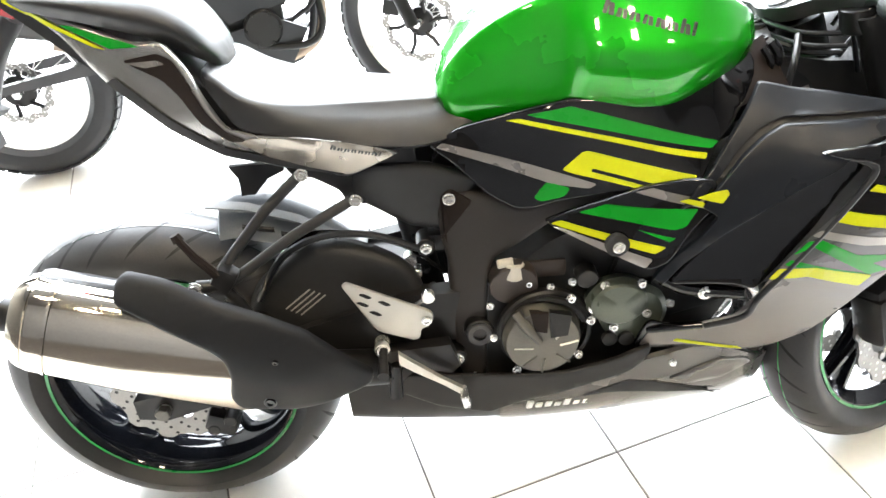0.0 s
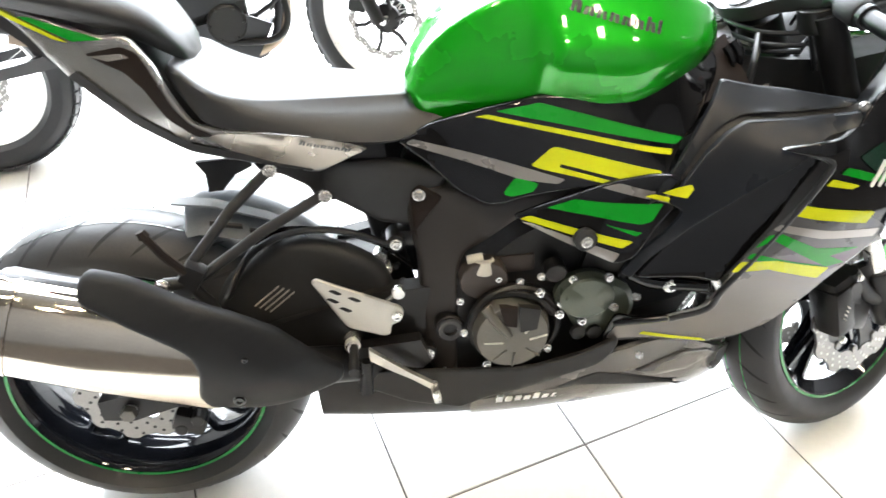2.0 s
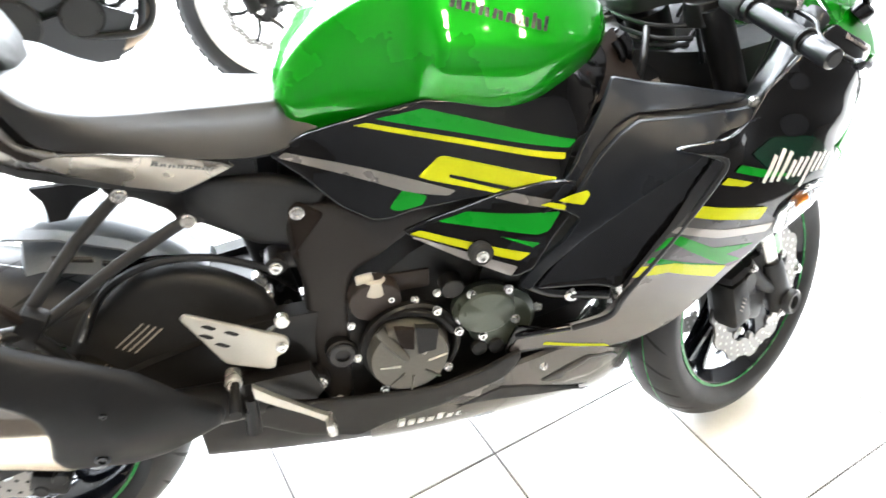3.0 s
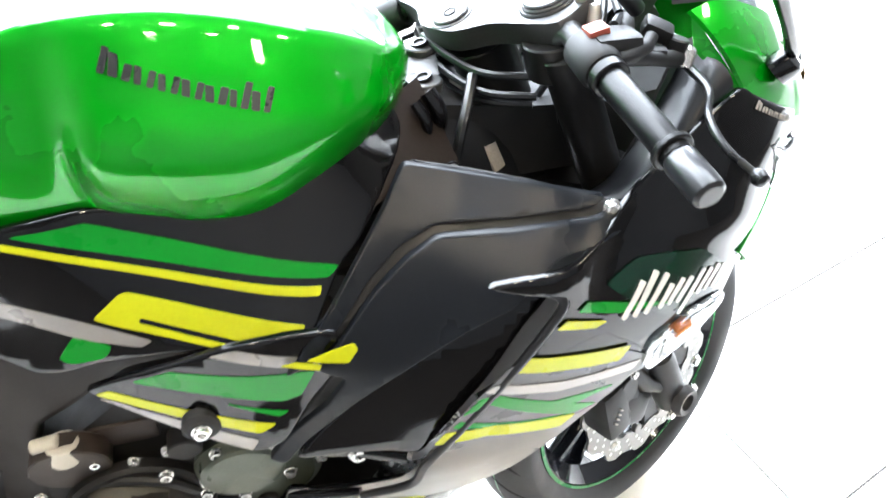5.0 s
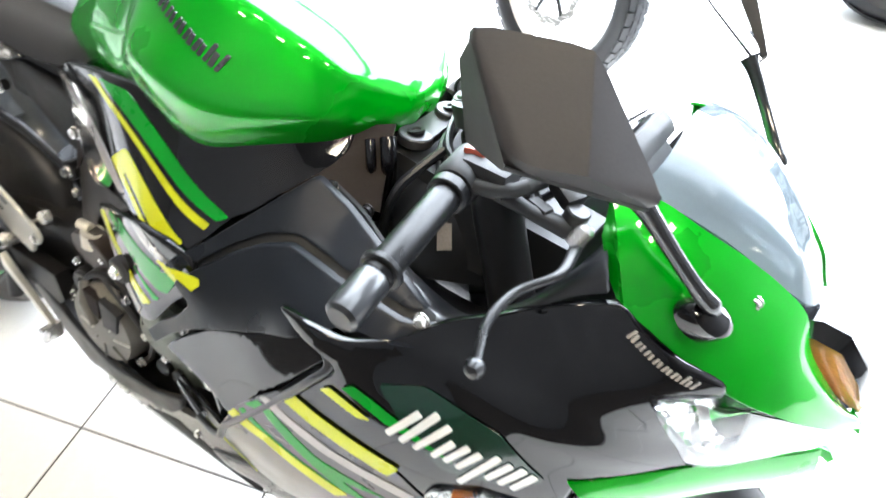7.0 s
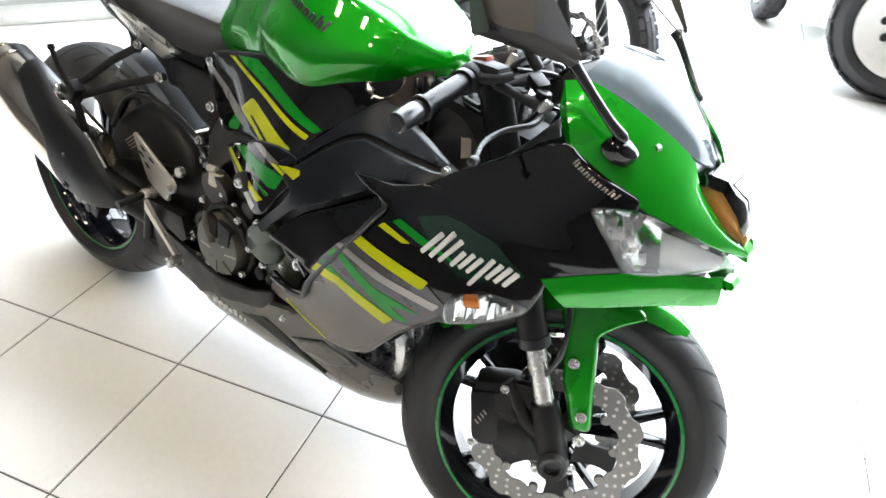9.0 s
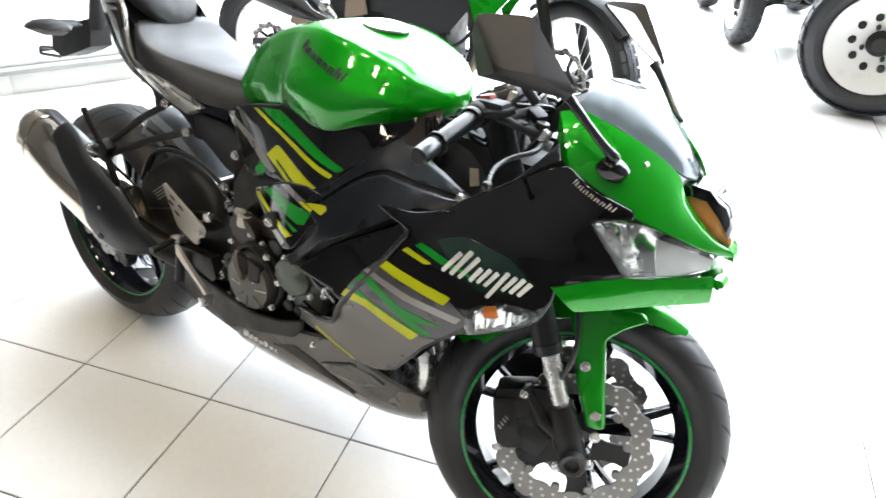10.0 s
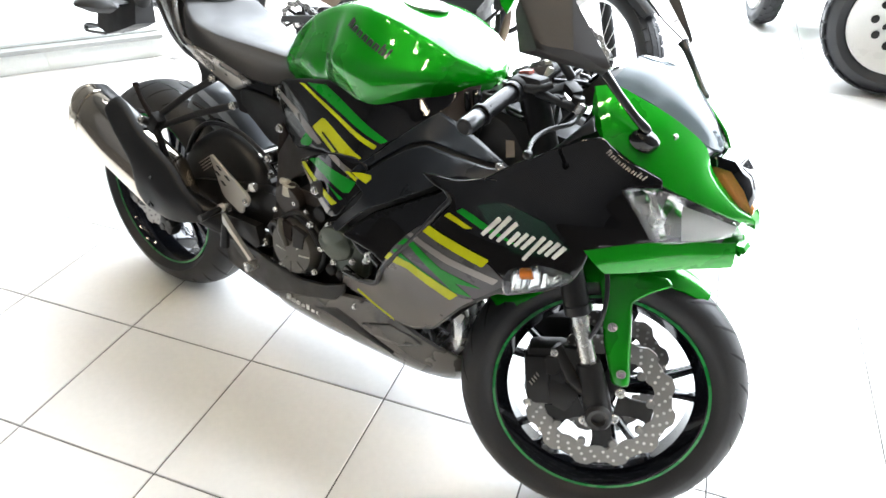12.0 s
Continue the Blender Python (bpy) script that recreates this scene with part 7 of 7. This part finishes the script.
def enduro(name, m, label):
    """A tall trail motorcycle, rear wheel at its origin, front along x, bars turned to its right."""
    th = new(name)
    th.matrix_world = m
    tagged(th, label, "motorcycle")
    WB = 1.455
    turn = Matrix.Translation((1.45, 0, 0)) @ Matrix.Rotation(radians(-35), 4, "Z") @ Matrix.Translation((-1.45, 0, 0))
    spoked_wheel(th, Matrix.Translation((0, 0, 0.325)), 0.325, 0.076, 0.216, 0.112, "rear_wheel")
    spoked_wheel(th, turn @ Matrix.Translation((WB, 0, 0.345)), 0.345, 0.054, 0.262, 0.150, "front_wheel")
    P = lambda n, vf, mt, lab="": part(n, vf, mt, th, lab)
    S = lambda n, vf, mt, lab="": part(n, moved(vf, turn), mt, th, lab)
    for s in (-1, 1):
        P("swing_arm", loft([[(x, s * 0.108 + dy, z + dz) for dy, dz in ((-0.014, -h), (0.014, -h), (0.014, h), (-0.014, h))] for x, z, h in ((-0.06, 0.352, 0.013), (0.2, 0.378, 0.020), (0.50, 0.425, 0.035))]), YOKE_METAL, "satin metal swing arm")
        P("guard_plate", loft([[(x, s * y, z) for x, z in ((0.185, 0.475), (0.215, 0.555), (0.31, 0.495), (0.265, 0.450))] for y in (0.158, 0.164)]), BRONZE, "bronze guard plate")
        S("fork_leg", join(bar((WB - 0.01, s * 0.095, 0.345), (WB - 0.16, s * 0.095, 0.70), 0.026), bar((WB - 0.15, s * 0.095, 0.68), (WB - 0.28, s * 0.095, 1.00), 0.031)), BLACK_METAL)
        S("handlebar", tube([(1.22, 0, 1.06), (1.21, s * 0.12, 1.10), (1.15, s * 0.30, 1.13), (1.10, s * 0.40, 1.12)], 0.012, 10, 4), BLACK_METAL)
        S("hand_guard", loft([[(1.20, s * 0.26, 1.10), (1.22, s * 0.26, 1.16), (1.225, s * 0.27, 1.16), (1.205, s * 0.27, 1.10)], [(1.19, s * 0.40, 1.08), (1.20, s * 0.40, 1.15), (1.205, s * 0.41, 1.15), (1.195, s * 0.41, 1.08)]]), FADED_BLACK)
        P("side_panel", loft([[(x, s * y, z) for x, z in ((0.10, 0.74), (0.36, 0.60), (0.42, 0.50), (0.72, 0.52), (0.78, 0.80), (0.30, 0.86), (0.05, 0.90))] for y in (0.10, 0.130)]), FADED_BLACK, "black side panel")
        P("shroud", loft([[(x, s * y, z) for x, z in ((0.90, 0.80), (1.02, 0.70), (1.070, 0.56), (1.095, 0.53), (1.13, 0.60), (1.24, 0.72), (1.22, 0.94), (0.98, 1.00))] for y in (0.155, 0.175)]), GREEN, "green tank shroud")
        P("lower_cowl", loft([[(x, s * y, z) for x, z in ((0.60, 0.60), (0.74, 0.47), (0.95, 0.52), (1.03, 0.62), (1.06, 0.80), (0.72, 0.84))] for y in (0.135, 0.152)]), FADED_BLACK, "black plastic cowl over the engine")
        P("crash_bar", tube([(0.80, s * 0.14, 0.38), (0.98, s * 0.17, 0.37), (1.05, s * 0.17, 0.42), (1.05, s * 0.15, 0.52)], 0.012, 10, 5), BLACK_METAL, "black engine guard tube")
        P("foot_peg", block(0.53, s * 0.20, 0.41, 0.05, 0.10, 0.02, 0.005), CHROME)
        P("heel_guard", loft([[(x, s * y, z) for x, z in ((0.46, 0.52), (0.57, 0.55), (0.55, 0.70), (0.48, 0.68))] for y in (0.150, 0.156)]), BRONZE, "bronze heel plate")
        P("peg_bracket", join(tube([(0.36, s * 0.15, 0.56), (0.44, s * 0.16, 0.50), (0.53, s * 0.16, 0.41)], 0.012, 8), bar((0.36, s * 0.14, 0.56), (0.36, s * 0.17, 0.56), 0.018, 12)), CHROME)
    P("frame", join(tube([(0.52, -0.11, 0.42), (0.56, -0.12, 0.68), (0.86, -0.07, 0.86), (1.18, 0, 0.96)], 0.02, 10, 5), tube([(0.52, 0.11, 0.42), (0.56, 0.12, 0.68), (0.86, 0.07, 0.86), (1.18, 0, 0.96)], 0.02, 10, 5), tube([(1.18, 0, 0.92), (1.06, -0.08, 0.55), (0.96, -0.10, 0.31), (0.60, -0.10, 0.30)], 0.016, 10, 5)), FADED_BLACK)
    P("engine", join(block(0.72, 0, 0.46, 0.42, 0.26, 0.26, 0.03), loft([[(x, y, z) for x, z in ((0.66, 0.55), (0.94, 0.50), (1.00, 0.76), (0.62, 0.80))] for y in (-0.12, 0.12)])), ENGINE_DARK)
    for x, r in ((0.66, 0.080), (0.85, 0.066)):
        P("engine_cover", join(bar((x, -0.165, 0.44), (x, 0.165, 0.44), r, 28, 0.008), *[bolt(x + r * 0.86 * math.cos(a), -0.165, 0.44 + r * 0.86 * math.sin(a), 0.005) for a in np.linspace(0, 6.28, 7)[:-1]]), ENGINE_DARK)
    P("radiator", block(1.04, 0, 0.66, 0.04, 0.28, 0.26, 0.008), BLACK_METAL)
    P("header_pipe", tube([(1.00, -0.05, 0.60), (1.06, -0.07, 0.52), (1.05, -0.09, 0.40), (0.98, -0.10, 0.33), (0.80, -0.12, 0.30)], 0.020, 12, 5), BRONZE, "heat-tinted header pipe")
    P("hose", tube([(1.02, -0.13, 0.62), (1.06, -0.16, 0.56), (1.02, -0.17, 0.50), (0.96, -0.15, 0.46)], 0.008, 8, 5), BLACK_METAL)
    P("bash_plate", loft([[(x, -h, z), (x, h, z), (x, h, z + 0.012), (x, -h, z + 0.012)] for x, h, z in ((0.56, 0.13, 0.33), (0.76, 0.14, 0.285), (0.92, 0.14, 0.285), (1.01, 0.12, 0.42))]), FADED_BLACK, "black skid plate under the engine")
    P("bash_side", loft([[(x, y, z) for x, z in ((0.62, 0.36), (0.76, 0.30), (0.92, 0.30), (1.00, 0.42), (0.90, 0.47), (0.66, 0.43))] for y in (-0.155, -0.14)]), FADED_BLACK)
    rows = [(0.28, 0.07, 0.86, 0.90), (0.45, 0.11, 0.80, 0.86), (0.62, 0.11, 0.79, 0.85), (0.75, 0.10, 0.80, 0.88)]
    P("seat", loft([[(x, -h, z0), (x, -h * 0.9, z1 - 0.01), (x, -h * 0.5, z1), (x, h * 0.5, z1), (x, h * 0.9, z1 - 0.01), (x, h, z0)] for x, h, z0, z1 in ((-0.12, 0.08, 0.92, 0.95), (0.02, 0.10, 0.88, 0.945), *rows)]), VINYL)
    P("tank", loft([[(x, h * c, z0 + (z1 - z0) * (0.5 + 0.5 * s)) for c, s in [(math.cos(a), math.sin(a)) for a in np.linspace(0, 2 * math.pi, 16, False)]] for x, h, z0, z1 in ((0.70, 0.07, 0.80, 0.90), (0.80, 0.14, 0.76, 0.98), (0.98, 0.17, 0.78, 1.04), (1.10, 0.14, 0.84, 1.04), (1.16, 0.06, 0.9, 1.0))]), FADED_BLACK)
    P("rear_fender", loft([[(x, -h, z), (x, h, z), (x, h * 0.8, z + 0.018), (x, -h * 0.8, z + 0.018)] for x, h, z in ((0.15, 0.08, 0.84), (-0.08, 0.08, 0.87), (-0.25, 0.065, 0.86), (-0.34, 0.04, 0.84))]), FADED_BLACK)
    P("tail_lamp", block(-0.30, 0, 0.845, 0.05, 0.09, 0.03, 0.008), RED_LENS)
    arc = [(a, h) for a, h in ((0.75, 0.035), (1.1, 0.058), (1.5, 0.066), (1.9, 0.066), (2.35, 0.060))]
    S("front_fender", loft([[(WB + r * math.cos(a), y * h, 0.345 + r * math.sin(a)) for r, y in ((0.345, -1.1), (0.368, -1.0), (0.384, -0.6), (0.388, 0), (0.384, 0.6), (0.368, 1.0), (0.345, 1.1), (0.364, 0.9), (0.378, 0), (0.364, -0.9))] for a, h in arc]), FADED_BLACK, "black front mudguard")
    S("brake_caliper", loft([[(WB + 0.118 * math.cos(a) + dx, y, 0.345 + 0.118 * math.sin(a) + dz) for dx, dz in ((-0.035, -0.02), (0.03, -0.03), (0.04, 0.02), (-0.02, 0.035))] for y, a in ((-0.085, 2.6), (-0.035, 2.6))]), BLACK_METAL)
    P("silencer", tube([(0.55, -0.13, 0.42), (0.30, -0.17, 0.52), (0.22, -0.18, 0.56), (-0.16, -0.19, 0.66), (-0.17, -0.19, 0.662)], [0.02, 0.024, 0.055, 0.052, 0.03], 18), BLACK_SATIN)
    P("headlamp", loft([[(1.24 + dx, y * k, 0.93 + z * k) for y, z in ((-0.09, -0.06), (0.09, -0.06), (0.11, 0.03), (0.06, 0.08), (-0.06, 0.08), (-0.11, 0.03))] for dx, k in ((0, 1), (0.08, 1), (0.13, 0.8))]), FADED_BLACK)
    P("fly_screen", loft([[(1.30, -0.09, 1.00), (1.30, 0.09, 1.00), (1.295, 0.09, 1.00), (1.295, -0.09, 1.00)], [(1.22, -0.07, 1.18), (1.22, 0.07, 1.18), (1.215, 0.07, 1.18), (1.215, -0.07, 1.18)]]), SMOKE)
    for s in (-1, 1):
        S("mirror", join(tube([(1.15, s * 0.26, 1.13), (1.16, s * 0.30, 1.25)], 0.005, 8), moved(lathe([(0.0001, -0.012), (0.035, -0.010), (0.045, 0), (0.04, 0.008), (0.0001, 0.009)], 20), pose(1.16, s * 0.30, 1.28, 0, 0, 90))), FADED_BLACK)
    P("side_stand", tube([(0.60, 0.14, 0.34), (0.56, 0.24, 0.02)], 0.012, 10), BLACK_METAL)
    return th


enduro("trail_motorcycle", pose(-0.85, 1.395, 0, -3, 0, 12.0), "dark green-black trail motorcycle with spoked wheels parked behind")


def quad(name, m, label, lift=0.0, half=0.10):
    """A small four-wheeled off-road vehicle, front axle at its origin."""
    th = new(name)
    th.matrix_world = m
    tagged(th, label, "quad bike")
    P = lambda n, vf, mt, lab="": part(n, vf, mt, th, lab)
    R = 0.32
    for x in (0.0, 1.20):
        for s in (-1, 1):
            T = Matrix.Translation((x, s * 0.40, R))
            rim = part("wheel", moved(lathe([(0.03, s * 0.02), (0.10, s * 0.03), (0.14, s * 0.05), (0.205, s * 0.085), (0.21, s * 0.08), (0.205, -s * 0.08), (0.12, -s * 0.06)], 40), T), PURE_WHITE, th, "pale steel wheel")
            part("tyre", moved(lathe(tyre_profile(R - 0.004, half, 0.205), 56), T), TYRE_DUSTY, rim)
            part("tread_block", low_tread(R, half, 26, T), TYRE_DUSTY, rim)
            part("hub", moved(lathe([(0.0001, s * 0.078), (0.030, s * 0.078), (0.042, s * 0.066), (0.055, s * 0.045)], 24), T), BLACK_METAL, rim, "dark wheel hub")
            for a in np.linspace(0, 2 * math.pi, 4, False) + 0.4:
                part("wheel_nut", moved(bar((0.068 * math.cos(a), s * 0.020, 0.068 * math.sin(a)), (0.068 * math.cos(a), s * 0.052, 0.068 * math.sin(a)), 0.010, 6), T), BLACK_METAL, rim)
            for a in np.linspace(0, 2 * math.pi, 10, False):
                part("rim_slot", moved(bar((0.108 * math.cos(a), s * 0.020, 0.108 * math.sin(a)), (0.108 * math.cos(a), s * 0.0475, 0.108 * math.sin(a)), 0.016, 12), T), HOLE, rim)
    P("chassis", join(block(0.6, 0, 0.36, 1.2, 0.22, 0.10, 0.02), tube([(0, -0.40, R), (0, 0.40, R)], 0.02, 10), tube([(1.2, -0.40, R), (1.2, 0.40, R)], 0.025, 10)), FADED_BLACK)
    for s in (-1, 1):
        P("suspension_arm", join(tube([(-0.06, s * 0.33, 0.27), (0.04, s * 0.10, 0.33)], 0.012, 8), tube([(0.06, s * 0.33, 0.27), (0.10, s * 0.10, 0.33)], 0.012, 8)), BLACK_METAL)
        P("shock", tube([(0.0, s * 0.30, 0.30), (0.06, s * 0.16, 0.60)], 0.028, 12), YELLOW if lift else BLACK_METAL)
        P("front_fender", loft([[(x, s * y, z) for y, z in ((0.20, z1), (0.50, z1 - 0.02), (0.50, z1 - 0.035), (0.20, z1 - 0.02))] for x, z1 in ((-0.30, 0.60), (-0.1, 0.68), (0.2, 0.70), (0.36, 0.62))]), PURE_WHITE if not lift else GREEN)
        P("rear_fender", loft([[(x, s * y, z) for y, z in ((0.14, z1), (0.50, z1 - 0.01), (0.50, z1 - 0.025), (0.14, z1 - 0.02))] for x, z1 in ((0.82, 0.66), (1.0, 0.74), (1.3, 0.76), (1.5, 0.70))]), PURE_WHITE if not lift else GREEN)
        P("handlebar", tube([(0.26, 0, 0.95), (0.30, s * 0.2, 1.0), (0.36, s * 0.38, 0.98)], 0.012, 8, 4), BLACK_METAL)
    P("seat", loft([[(x, -0.13, z), (x, -0.11, z + 0.07), (x, 0.11, z + 0.07), (x, 0.13, z)] for x, z in ((0.45, 0.70), (0.7, 0.68), (1.1, 0.70), (1.25, 0.74))]), VINYL)
    P("front_body", loft([[(x, -h, 0.5), (x, -h, z), (x, h, z), (x, h, 0.5)] for x, h, z in ((-0.28, 0.10, 0.62), (0.0, 0.18, 0.78), (0.3, 0.16, 0.88), (0.45, 0.12, 0.80))]), PURE_WHITE if not lift else GREEN)
    P("bumper", tube([(-0.15, -0.16, 0.36), (-0.38, -0.14, 0.42), (-0.38, -0.12, 0.60), (-0.38, 0.12, 0.60), (-0.38, 0.14, 0.42), (-0.15, 0.16, 0.36)], 0.014, 10, 4), BLACK_METAL)
    return th


quad("quad_bike", pose(1.52, 3.60, 0, 0, 0, 3) @ Matrix.Scale(1.16, 4), "white quad bike with wide black tyres")
quad("quad_bike", pose(0.98, 4.22, 0, 0, 0, 118) @ Matrix.Scale(0.86, 4), "green quad bike with slim tyres facing the aisle", 1.0, 0.078)

# ---------------------------------------------------------------- low display step
pl = Matrix.Translation((-2.24, 0.41, 0)) @ Matrix.Rotation(radians(62.5), 4, "Z")
step = part("display_step", join(block(-0.6, 1.0, 0.052, 3.0, 2.0, 0.104, 0.004)), PLINTH_WHITE, m=pl)
tagged(step, "low white display step with tiled riser", "display step")
part("step_edge", block(-0.6, 0.99, 0.118, 3.02, 2.04, 0.024, 0.004), PLINTH_GREY, step, m=pl)
part("step_top", block(-0.6, 1.03, 0.142, 3.0, 1.98, 0.020, 0.004), PLINTH_WHITE, step, m=pl)
for k in range(7):
    part("riser_tile", block(-2.1 + 0.402 * k + 0.2, -0.003, 0.052, 0.396, 0.006, 0.098, 0.002), PLINTH_WHITE, step, m=pl)
post = part("display_post", join(block(0.98, -0.06, 0.075, 0.10, 0.05, 0.15, 0.004), bolt(0.95, -0.085, 0.11, 0.006), bolt(1.01, -0.085, 0.11, 0.006)), PURE_WHITE, m=pl)
tagged(post, "short white metal foot bracket on the floor", "bracket")

# ---------------------------------------------------------------- floor tiles
ANG, TS = radians(16.0), 0.40
gx, gy = Vector((math.cos(ANG), math.sin(ANG), 0)), Vector((-math.sin(ANG), math.cos(ANG), 0))
origin = Vector((0.871, -0.060, 0))


def tile_mesh():
    h, c, zt = TS / 2 - 0.0021, 0.0012, 0.0
    v = [(-h, -h, -0.004), (h, -h, -0.004), (h, h, -0.004), (-h, h, -0.004), (-h, -h, zt - c), (h, -h, zt - c), (h, h, zt - c), (-h, h, zt - c), (-h + c, -h + c, zt), (h - c, -h + c, zt), (h - c, h - c, zt), (-h + c, h - c, zt)]
    f = [(8, 9, 10, 11)]
    for a, b in ((0, 4), (4, 8)):
        for k in range(4):
            j = (k + 1) % 4
            f.append((a + k, a + j, b + j, b + k))
    return v, f


cells = []
for i in range(-40, 41):
    for j in range(-40, 41):
        c = origin + gx * (i + 0.5) * TS + gy * (j + 0.5) * TS
        if X0 + 0.24 < c.x < X1 - 0.24 and -1.85 < c.y < Y1 - 0.24:
            cells.append((math.hypot(c.x - 0.7, (c.y - 0.3) * 0.8), c))
cells.sort(key=lambda q: q[0])
first = part("tile", tile_mesh(), TILE_PAINT, floor)
first.matrix_world = Matrix.Translation(cells[0][1]) @ Matrix.Rotation(ANG, 4, "Z")
for dist, c in cells[1:300]:
    ob = new("tile", first.data)
    ob.parent = floor
    ob.matrix_world = Matrix.Translation(c) @ Matrix.Rotation(ANG, 4, "Z")
part("far_tiles", join(*[moved(tile_mesh(), Matrix.Translation(c) @ Matrix.Rotation(ANG, 4, "Z")) for dist, c in cells[300:]]), TILE_PAINT, floor, kind="stuff")
